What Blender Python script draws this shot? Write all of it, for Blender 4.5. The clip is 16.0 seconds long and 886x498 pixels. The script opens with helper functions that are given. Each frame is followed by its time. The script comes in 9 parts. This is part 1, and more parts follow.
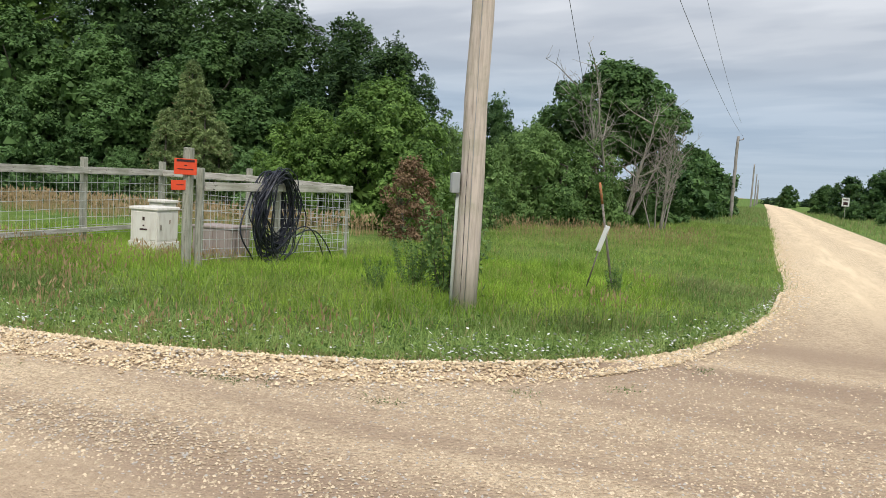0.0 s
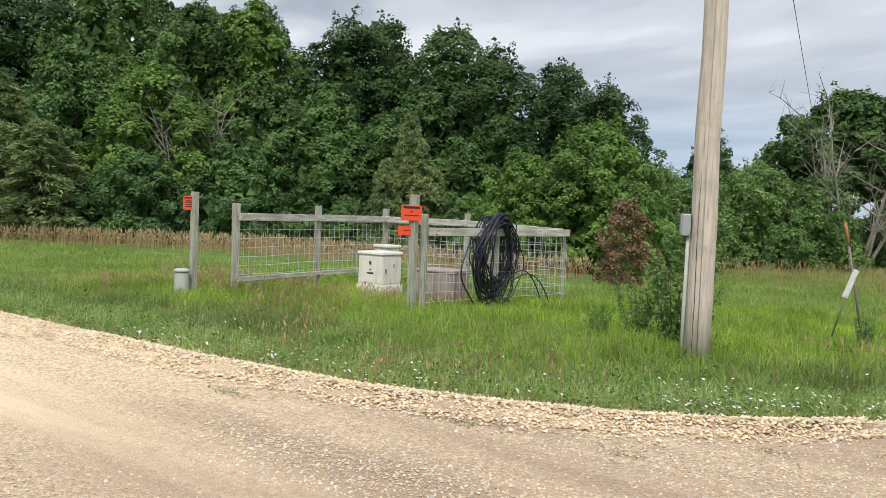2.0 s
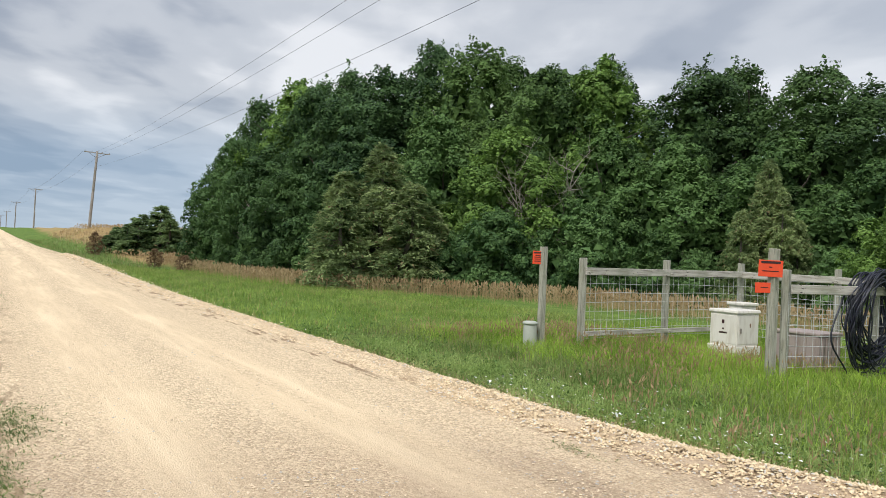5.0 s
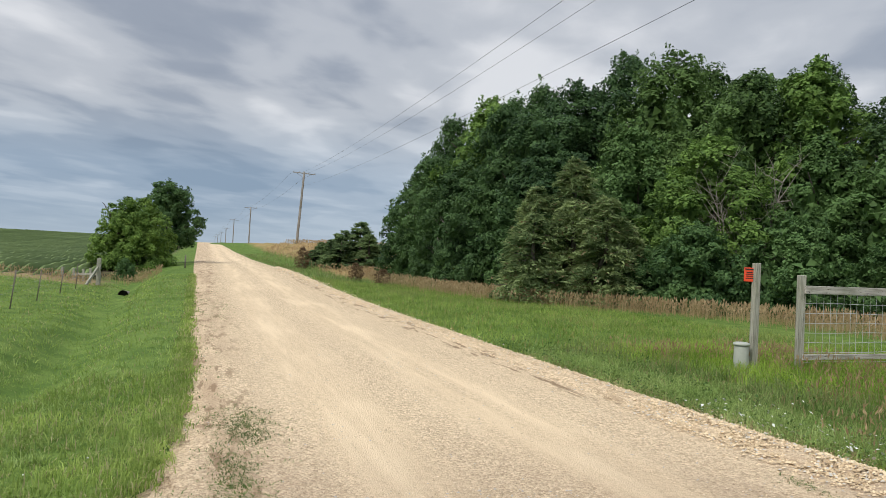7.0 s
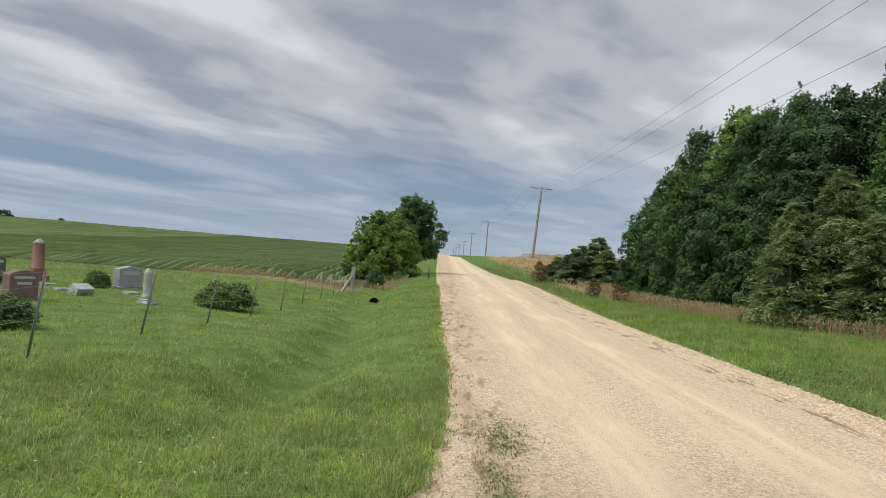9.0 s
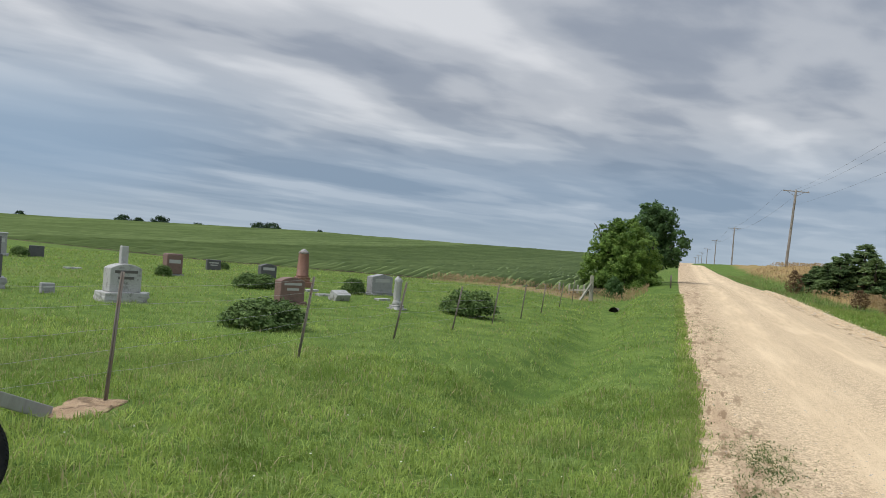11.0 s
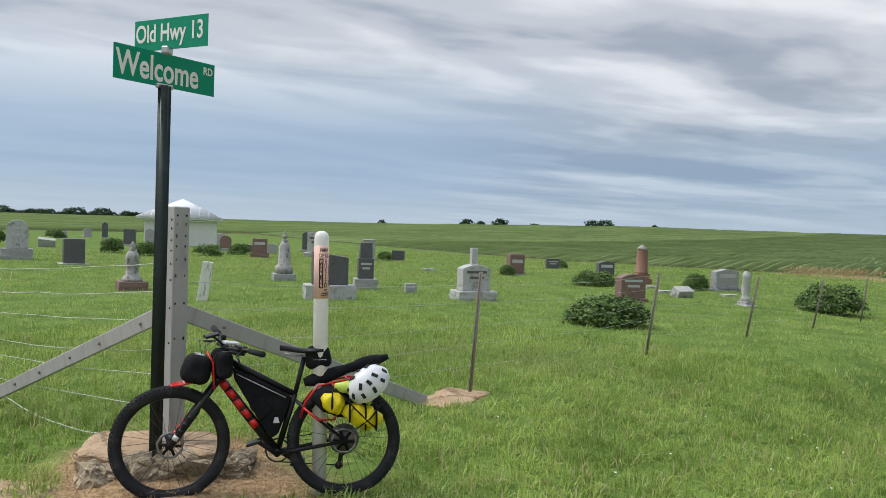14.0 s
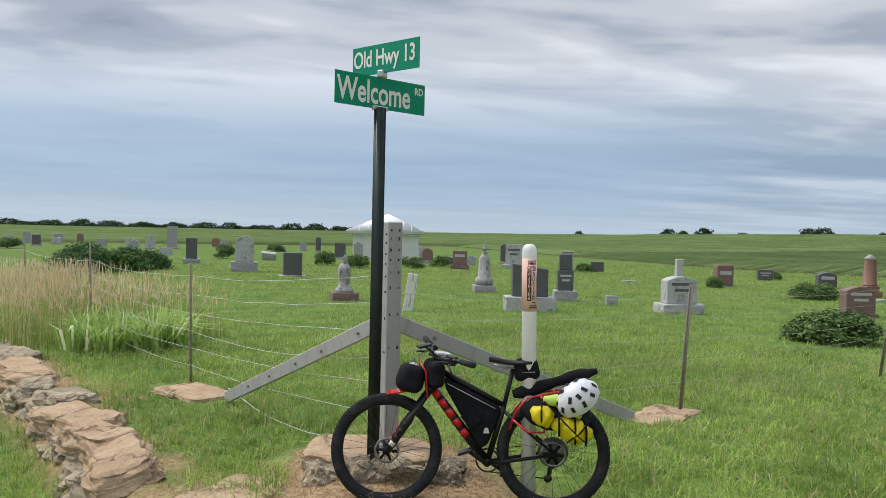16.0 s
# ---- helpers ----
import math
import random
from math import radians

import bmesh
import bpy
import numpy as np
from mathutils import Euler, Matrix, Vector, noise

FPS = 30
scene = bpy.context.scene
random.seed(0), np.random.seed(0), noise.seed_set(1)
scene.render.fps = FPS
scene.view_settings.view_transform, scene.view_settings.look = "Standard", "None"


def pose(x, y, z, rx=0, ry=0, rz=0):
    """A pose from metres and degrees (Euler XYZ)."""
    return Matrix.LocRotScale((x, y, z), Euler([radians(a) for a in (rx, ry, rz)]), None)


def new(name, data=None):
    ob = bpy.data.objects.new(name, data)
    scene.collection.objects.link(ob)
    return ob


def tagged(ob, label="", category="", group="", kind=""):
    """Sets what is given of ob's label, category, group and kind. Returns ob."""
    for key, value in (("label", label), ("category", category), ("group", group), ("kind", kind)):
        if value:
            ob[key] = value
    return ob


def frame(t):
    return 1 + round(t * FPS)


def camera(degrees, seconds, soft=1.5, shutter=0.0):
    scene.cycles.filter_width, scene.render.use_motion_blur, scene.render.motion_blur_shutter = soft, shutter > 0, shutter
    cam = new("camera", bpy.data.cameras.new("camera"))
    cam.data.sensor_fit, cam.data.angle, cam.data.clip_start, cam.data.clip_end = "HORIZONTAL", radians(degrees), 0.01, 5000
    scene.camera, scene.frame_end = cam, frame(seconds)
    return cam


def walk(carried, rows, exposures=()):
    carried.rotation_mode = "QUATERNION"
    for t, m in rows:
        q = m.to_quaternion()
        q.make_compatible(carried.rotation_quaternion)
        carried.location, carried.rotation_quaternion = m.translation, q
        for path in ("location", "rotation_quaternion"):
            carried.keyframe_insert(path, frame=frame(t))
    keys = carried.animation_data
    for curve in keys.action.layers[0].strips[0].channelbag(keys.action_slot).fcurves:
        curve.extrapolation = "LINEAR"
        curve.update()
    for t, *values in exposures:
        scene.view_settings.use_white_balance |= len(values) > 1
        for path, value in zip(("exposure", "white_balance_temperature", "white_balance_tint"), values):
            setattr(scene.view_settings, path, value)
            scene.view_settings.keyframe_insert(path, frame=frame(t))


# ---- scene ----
cam = camera(57.6, 16.0, soft=0.85)
# seconds, eye x y z, yaw, pitch, roll
ROWS = [
    (0.0, 0.031, 0.027, 1.651, 21.45, -4.97, -3.23),
    (0.5, -0.038, 0.031, 1.645, 25.20, -4.97, -3.44),
    (1.0, -0.087, 0.019, 1.646, 28.83, -4.57, -3.19),
    (1.5, -0.149, 0.020, 1.646, 32.43, -3.69, -2.72),
    (2.0, -0.206, 0.001, 1.640, 35.94, -2.57, -2.30),
    (2.5, -0.259, -0.021, 1.654, 39.64, -1.57, -2.07),
    (3.0, -0.308, -0.017, 1.662, 43.79, -0.67, -2.02),
    (3.5, -0.311, 0.027, 1.651, 48.16, -0.19, -2.17),
    (4.0, -0.288, 0.112, 1.649, 52.57, 0.05, -2.40),
    (6.5, -0.383, 0.040, 1.653, 70.26, 0.58, -2.20),
    (7.0, -0.426, -0.045, 1.662, 73.62, 0.73, -2.55),
    (7.5, -0.470, -0.113, 1.663, 77.12, 0.86, -3.09),
    (8.0, -0.499, -0.172, 1.651, 81.07, 0.93, -3.68),
    (8.5, -0.515, -0.228, 1.645, 85.47, 0.88, -3.98),
    (9.0, -0.521, -0.291, 1.649, 90.14, 0.82, -4.17),
    (11.5, -0.556, -0.430, 1.649, 110.79, 0.01, -3.80),
    (12.0, -0.543, -0.448, 1.650, 114.79, -0.21, -3.36),
    (12.5, -0.527, -0.463, 1.649, 118.75, -0.54, -2.86),
    (13.0, -0.528, -0.484, 1.643, 122.69, -0.84, -2.34),
    (13.5, -0.526, -0.517, 1.637, 126.51, -1.14, -1.98),
    (14.0, -0.499, -0.533, 1.640, 130.26, -1.24, -1.90),
    (14.5, -0.474, -0.546, 1.639, 133.89, -1.21, -1.78),
    (15.0, -0.461, -0.558, 1.640, 137.45, -1.09, -1.67),
    (15.5, -0.462, -0.571, 1.642, 140.92, -0.94, -1.50),
    (16.0, -0.449, -0.580, 1.645, 144.17, -0.80, -1.26),
]
EXPOSURES = [(0.0, 0.08), (1.5, 0.21), (3.5, 0.20), (6.5, -0.04), (9.0, -0.18), (11.5, -0.17), (13.0, 0.02), (16.0, 0.13)]
walk(cam, [(t, pose(x, y, z, 90 + pitch, roll, yaw)) for t, x, y, z, yaw, pitch, roll in ROWS], EXPOSURES)

# ---- sky and light ----
world = bpy.data.worlds.new("overcast_sky")
scene.world = world
world.use_nodes = True
wn, wl = world.node_tree.nodes, world.node_tree.links
wn.clear()


def wnode(kind, **values):
    n = wn.new(kind)
    for key, value in values.items():
        n.inputs[key].default_value = value
    return n


SUN_EL, SUN_AZ = 52.0, 150.0
w_out, w_bg = wn.new("ShaderNodeOutputWorld"), wn.new("ShaderNodeBackground")
w_sky = wn.new("ShaderNodeTexSky")
w_sky.sky_type, w_sky.sun_disc = "NISHITA", False
w_sky.sun_elevation, w_sky.sun_rotation = radians(SUN_EL), radians(SUN_AZ)
w_sky.air_density, w_sky.dust_density = 1.0, 1.5
w_dir = wn.new("ShaderNodeTexCoord")
w_sep = wn.new("ShaderNodeSeparateXYZ")
wl.new(w_dir.outputs["Generated"], w_sep.inputs[0])
w_up = wn.new("ShaderNodeMath")
w_up.operation = "MAXIMUM"
w_up.inputs[1].default_value = 0.0
wl.new(w_sep.outputs["Z"], w_up.inputs[0])
w_den = wn.new("ShaderNodeMath")
w_den.operation = "ADD"
w_den.inputs[1].default_value = 0.05
wl.new(w_up.outputs[0], w_den.inputs[0])
w_plane = wn.new("ShaderNodeVectorMath")
w_plane.operation = "DIVIDE"
w_com = wn.new("ShaderNodeCombineXYZ")
for k in range(2):
    wl.new(w_den.outputs[0], w_com.inputs[k])
w_com.inputs[2].default_value = 1.0
wl.new(w_dir.outputs["Generated"], w_plane.inputs[0])
wl.new(w_com.outputs[0], w_plane.inputs[1])


def cloud_noise(scale, detail, rough, stretch, turn, distort):
    spin, m = wn.new("ShaderNodeMapping"), wn.new("ShaderNodeMapping")
    spin.inputs["Rotation"].default_value = (0, 0, radians(turn))
    m.inputs["Scale"].default_value = (1, stretch, 0.0)
    wl.new(w_plane.outputs[0], spin.inputs[0])
    wl.new(spin.outputs[0], m.inputs[0])
    n = wnode("ShaderNodeTexNoise", Scale=scale, Detail=detail, Roughness=rough, Distortion=distort)
    wl.new(m.outputs[0], n.inputs["Vector"])
    return n.outputs["Fac"]


def wmix(a, b, fac):
    m = wn.new("ShaderNodeMix")
    m.data_type = "RGBA"
    for value, slot in ((fac, 0), (a, 6), (b, 7)):
        if isinstance(value, (int, float, tuple)):
            m.inputs[slot].default_value = value
        else:
            wl.new(value, m.inputs[slot])
    return m.outputs[2]


def wramp(fac, stops):
    r = wn.new("ShaderNodeValToRGB")
    r.color_ramp.interpolation = "EASE"
    while len(r.color_ramp.elements) < len(stops):
        r.color_ramp.elements.new(0.5)
    for e, (place, colour) in zip(r.color_ramp.elements, stops):
        e.position, e.color = place, (*colour, 1)
    wl.new(fac, r.inputs[0])
    return r.outputs[0]


def wmath(op, a, b):
    m = wn.new("ShaderNodeMath")
    m.operation = op
    for k, value in enumerate((a, b)):
        if isinstance(value, (int, float)):
            m.inputs[k].default_value = value
        else:
            wl.new(value, m.inputs[k])
    return m.outputs[0]


# broad cloud decks, streaked along the wind, with torn lighter gaps
broad = cloud_noise(0.5, 2.0, 0.5, 0.42, -70, 0.25)
mid = cloud_noise(1.4, 3.0, 0.45, 0.55, -70, 0.35)
fine = cloud_noise(4.2, 5.0, 0.55, 0.6, -62, 0.3)
mass = wmath("ADD", wmath("MULTIPLY", broad, 0.58), wmath("ADD", wmath("MULTIPLY", mid, 0.34), wmath("MULTIPLY", fine, 0.07)))


def drift(az, el, reach, amount):
    """A thicker or thinner stretch of the deck round one bearing."""
    d = wn.new("ShaderNodeVectorMath")
    d.operation = "DOT_PRODUCT"
    wl.new(w_dir.outputs["Generated"], d.inputs[0])
    ce = math.cos(radians(el))
    d.inputs[1].default_value = (-math.sin(radians(az)) * ce, math.cos(radians(az)) * ce, math.sin(radians(el)))
    r = wn.new("ShaderNodeMapRange")
    r.interpolation_type = "SMOOTHSTEP"
    for k, v in ((1, math.cos(radians(reach))), (2, 1.0), (3, 0.0), (4, amount)):
        r.inputs[k].default_value = v
    wl.new(d.outputs["Value"], r.inputs[0])
    return r.outputs[0]


for bearing in ((99, 12, 22, -0.055), (78, 17, 26, 0.045), (60, 15, 18, 0.02), (134, 15, 20, -0.03), (168, 12, 18, 0.045)):
    mass = wmath("ADD", mass, drift(*bearing))
mass = wmath("ADD", mass, 0.02)
cloud = wramp(mass, [(0.41, (0.175, 0.21, 0.28)), (0.475, (0.32, 0.355, 0.42)), (0.53, (0.51, 0.535, 0.58)), (0.60, (0.75, 0.76, 0.785))])
haze = wramp(w_up.outputs[0], [(0.0, (0.42, 0.52, 0.63)), (0.07, (0.27, 0.39, 0.55)), (0.17, (0.37, 0.46, 0.575)), (0.4, (0.43, 0.48, 0.56))])
low = wramp(w_up.outputs[0], [(0.0, (0.92, 0.92, 0.92)), (0.08, (0.6, 0.6, 0.6)), (0.19, (0.0, 0.0, 0.0))])
w_sky_dim = wmix((0, 0, 0, 1), w_sky.outputs[0], 0.11)
# the cloud deck thins to a smooth blue-grey haze towards the south
southward = wramp(wmath("MULTIPLY", w_sep.outputs["Y"], -1.0), [(0.28, (0, 0, 0)), (0.70, (1, 1, 1))])
deep = wramp(w_up.outputs[0], [(0.0, (0.95, 0.95, 0.95)), (0.12, (0.9, 0.9, 0.9)), (0.24, (0, 0, 0))])
low = wmath("MAXIMUM", low, wmath("MULTIPLY", southward, deep))
# and lies pale and even in the north
northward = wramp(w_sep.outputs["Y"], [(0.55, (0, 0, 0)), (0.9, (0.5, 0.5, 0.5))])
cloud = wmix(cloud, (0.60, 0.625, 0.67, 1), northward)
veil = wmix(cloud, haze, low)
seen = wmix(veil, w_sky_dim, 0.12)
# an overcast sky is brightest overhead
crown_light = wn.new("ShaderNodeMapRange")
crown_light.interpolation_type = "SMOOTHSTEP"
for k, v in ((1, 0.36), (2, 0.85), (3, 1.1), (4, 2.6)):
    crown_light.inputs[k].default_value = v
wl.new(w_up.outputs[0], crown_light.inputs[0])
wl.new(seen, w_bg.inputs[0])
wl.new(crown_light.outputs[0], w_bg.inputs[1])
wl.new(w_bg.outputs[0], w_out.inputs[0])

sun = new("sun", bpy.data.lights.new("sun", "SUN"))
sun.data.energy, sun.data.angle, sun.data.color = 2.2, radians(16), (1.0, 0.96, 0.9)
sun_to = Vector((math.sin(radians(SUN_AZ)) * math.cos(radians(SUN_EL)), math.cos(radians(SUN_AZ)) * math.cos(radians(SUN_EL)), math.sin(radians(SUN_EL))))
sun.rotation_euler = sun_to.to_track_quat("Z", "Y").to_euler()

# ---- materials ----
def shade(name, roughness=0.8, metallic=0.0, specular=0.3):
    m = bpy.data.materials.new(name)
    m.use_nodes = True
    b = m.node_tree.nodes["Principled BSDF"]
    b.inputs["Roughness"].default_value, b.inputs["Metallic"].default_value = roughness, metallic
    b.inputs["Specular IOR Level"].default_value = specular
    return m, m.node_tree.nodes, m.node_tree.links, b


def link_in(links, value, slot):
    if isinstance(value, (int, float)):
        slot.default_value = value
    elif isinstance(value, tuple):
        slot.default_value = value if len(value) != 3 or slot.type == "VECTOR" else (*value, 1)
    else:
        links.new(value, slot)


def mixed(nodes, links, a, b, fac):
    m = nodes.new("ShaderNodeMix")
    m.data_type = "RGBA"
    link_in(links, fac, m.inputs[0]), link_in(links, a, m.inputs[6]), link_in(links, b, m.inputs[7])
    return m.outputs[2]


def place_of(nodes, links, scale=(1, 1, 1), local=True):
    t, m = nodes.new("ShaderNodeTexCoord"), nodes.new("ShaderNodeMapping")
    m.inputs["Scale"].default_value = scale
    if local:
        links.new(t.outputs["Object"], m.inputs[0])
    else:
        links.new(nodes.new("ShaderNodeNewGeometry").outputs["Position"], m.inputs[0])
    return m.outputs[0]


def noisy(nodes, links, scale, detail=4.0, rough=0.55, stretch=(1, 1, 1), local=True):
    n = nodes.new("ShaderNodeTexNoise")
    n.inputs["Scale"].default_value, n.inputs["Detail"].default_value, n.inputs["Roughness"].default_value = scale, detail, rough
    links.new(place_of(nodes, links, stretch, local), n.inputs["Vector"])
    return n.outputs["Fac"]


def band(nodes, links, fac, lo, hi):
    m = nodes.new("ShaderNodeMapRange")
    m.interpolation_type = "SMOOTHSTEP"
    link_in(links, fac, m.inputs[0])
    link_in(links, lo, m.inputs[1])
    link_in(links, hi, m.inputs[2])
    return m.outputs[0]


def mathed(nodes, links, op, a, b=0.0):
    m = nodes.new("ShaderNodeMath")
    m.operation = op
    link_in(links, a, m.inputs[0]), link_in(links, b, m.inputs[1])
    return m.outputs[0]


def bumped(nodes, links, bsdf, height, strength=0.3, distance=0.02):
    b = nodes.new("ShaderNodeBump")
    b.inputs["Strength"].default_value, b.inputs["Distance"].default_value = strength, distance
    links.new(height, b.inputs["Height"])
    links.new(b.outputs[0], bsdf.inputs["Normal"])


def plain(name, colour, roughness=0.6, metallic=0.0, wear=None, scale=8.0, amount=0.5, bump=0.1, specular=0.3, stretch=(1, 1, 1), worn_from=0.45, worn_to=0.7):
    """A surface of one colour that wears towards another, with fine grain and bump."""
    m, n, l, b = shade(name, roughness, metallic, specular)
    wear = wear or tuple(c * 0.7 for c in colour)
    big = band(n, l, noisy(n, l, scale, 5.0, 0.6, stretch), worn_from, worn_to)
    grain = noisy(n, l, scale * 9, 3.0, 0.6, stretch)
    c = mixed(n, l, colour, wear, mathed(n, l, "MULTIPLY", big, amount))
    c = mixed(n, l, c, tuple(v * 0.72 for v in colour), mathed(n, l, "MULTIPLY", grain, 0.45))
    l.new(c, b.inputs["Base Color"])
    bumped(n, l, b, grain, bump, 0.01)
    return m


def island(nodes):
    return nodes.new("ShaderNodeNewGeometry").outputs["Random Per Island"]


def leafy(name, dark, light, roughness=0.55, through_light=0.3, patch=0.5, odd=None, odd_share=0.04, each=0.0, dry=None, mown=0.0):
    """Leaves and blades: a colour for each, broad patches, some light through the blade."""
    m, n, l, b = shade(name, min(roughness + 0.12, 0.9), 0.0, 0.14)
    broad = mathed(n, l, "ADD", mathed(n, l, "MULTIPLY", band(n, l, noisy(n, l, patch, 3.0, 0.55, local=False), 0.3, 0.7), 0.36), mathed(n, l, "MULTIPLY", band(n, l, noisy(n, l, patch * 5.0, 2.0, 0.5, local=False), 0.3, 0.7), 0.22))
    own = mathed(n, l, "MULTIPLY", n.new("ShaderNodeObjectInfo").outputs["Random"], each)
    fac = mathed(n, l, "ADD", mathed(n, l, "ADD", mathed(n, l, "MULTIPLY", island(n), 0.42), own), broad)
    c = mixed(n, l, dark, light, band(n, l, fac, 0.12, 0.95 + 0.5 * each))
    if dry:
        worn = mathed(n, l, "MULTIPLY", band(n, l, noisy(n, l, 0.42, 5.0, 0.62, (0.7, 1, 1), local=False), 0.46, 0.68), 0.55)
        c = mixed(n, l, c, dry, worn)
        c = mixed(n, l, c, tuple(v * 0.5 for v in dark), mathed(n, l, "MULTIPLY", band(n, l, noisy(n, l, 1.7, 3.0, 0.6, local=False), 0.55, 0.75), 0.5))
    if mown:
        swath = band(n, l, noisy(n, l, 0.75, 4.0, 0.55, (0.16, 1.0, 1), local=False), 0.38, 0.64)
        c = mixed(n, l, c, tuple(v * k for v, k in zip(dark, (0.62, 0.72, 0.6))), mathed(n, l, "MULTIPLY", swath, mown))
        clumpy = band(n, l, noisy(n, l, 5.0, 4.0, 0.6, local=False), 0.48, 0.66)
        c = mixed(n, l, c, tuple(v * 0.55 for v in dark), mathed(n, l, "MULTIPLY", clumpy, mown))
    if odd:
        c = mixed(n, l, c, odd, mathed(n, l, "GREATER_THAN", island(n), 1.0 - odd_share))
    l.new(c, b.inputs["Base Color"])
    t, mix = n.new("ShaderNodeBsdfTranslucent"), n.new("ShaderNodeMixShader")
    l.new(c, t.inputs[0])
    mix.inputs[0].default_value = through_light
    l.new(b.outputs[0], mix.inputs[1]), l.new(t.outputs[0], mix.inputs[2])
    l.new(mix.outputs[0], n["Material Output"].inputs[0])
    return m


def rough_rock(name, colours, crack_scale=4.0):
    """Broken limestone: blotches, pitting, seams between blocky faces with crevice shade in their colour."""
    m, n, l, b = shade(name, 0.95, 0.0, 0.15)
    big, mid, grain = noisy(n, l, 3.0, 6.0, 0.65, local=False), noisy(n, l, 11.0, 6.0, 0.7, local=False), noisy(n, l, 70.0, 4.0, 0.7, local=False)
    v = n.new("ShaderNodeTexVoronoi")
    v.feature = "DISTANCE_TO_EDGE"
    v.inputs["Scale"].default_value = crack_scale
    warp = n.new("ShaderNodeVectorMath")
    warp.operation = "ADD"
    l.new(place_of(n, l, (1, 1, 1.8), False), warp.inputs[0])
    tint = mixed(n, l, (0, 0, 0), (0.35, 0.35, 0.35), mid)
    l.new(tint, warp.inputs[1])
    l.new(warp.outputs[0], v.inputs["Vector"])
    seam = band(n, l, v.outputs["Distance"], 0.03, 0.0)
    c = mixed(n, l, colours[0], colours[1], band(n, l, big, 0.4, 0.62))
    # dark blotches: lichen and shadow tones in one colour
    c = mixed(n, l, c, colours[2], mathed(n, l, "MULTIPLY", band(n, l, mid, 0.5, 0.68), 0.75))
    c = mixed(n, l, c, colours[3], mathed(n, l, "MULTIPLY", band(n, l, grain, 0.5, 0.7), 0.6))
    # crevice shade painted along the seams
    c = mixed(n, l, c, tuple(k * 0.45 for k in colours[2]), mathed(n, l, "MULTIPLY", seam, 0.35))
    l.new(c, b.inputs["Base Color"])
    h = mathed(n, l, "SUBTRACT", mathed(n, l, "ADD", mid, mathed(n, l, "MULTIPLY", grain, 0.3)), mathed(n, l, "MULTIPLY", seam, 0.35))
    bumped(n, l, b, h, 1.0, 0.035)
    return m


def stone(name, colour, dark, light, scale=6.0, bump=0.35, roughness=0.85, lichen=None):
    m, n, l, b = shade(name, roughness, 0.0, 0.25)
    big, grain = noisy(n, l, scale, 6.0, 0.65), noisy(n, l, scale * 14, 3.0, 0.7)
    c = mixed(n, l, colour, dark, band(n, l, big, 0.5, 0.72))
    c = mixed(n, l, c, light, mathed(n, l, "MULTIPLY", band(n, l, grain, 0.5, 0.75), 0.55))
    if lichen:
        c = mixed(n, l, c, lichen, band(n, l, noisy(n, l, scale * 0.8, 7.0, 0.7, (1, 1, 0.7)), 0.54, 0.66))
    l.new(c, b.inputs["Base Color"])
    h = mathed(n, l, "ADD", big, mathed(n, l, "MULTIPLY", grain, 0.25))
    bumped(n, l, b, h, bump, 0.03)
    return m


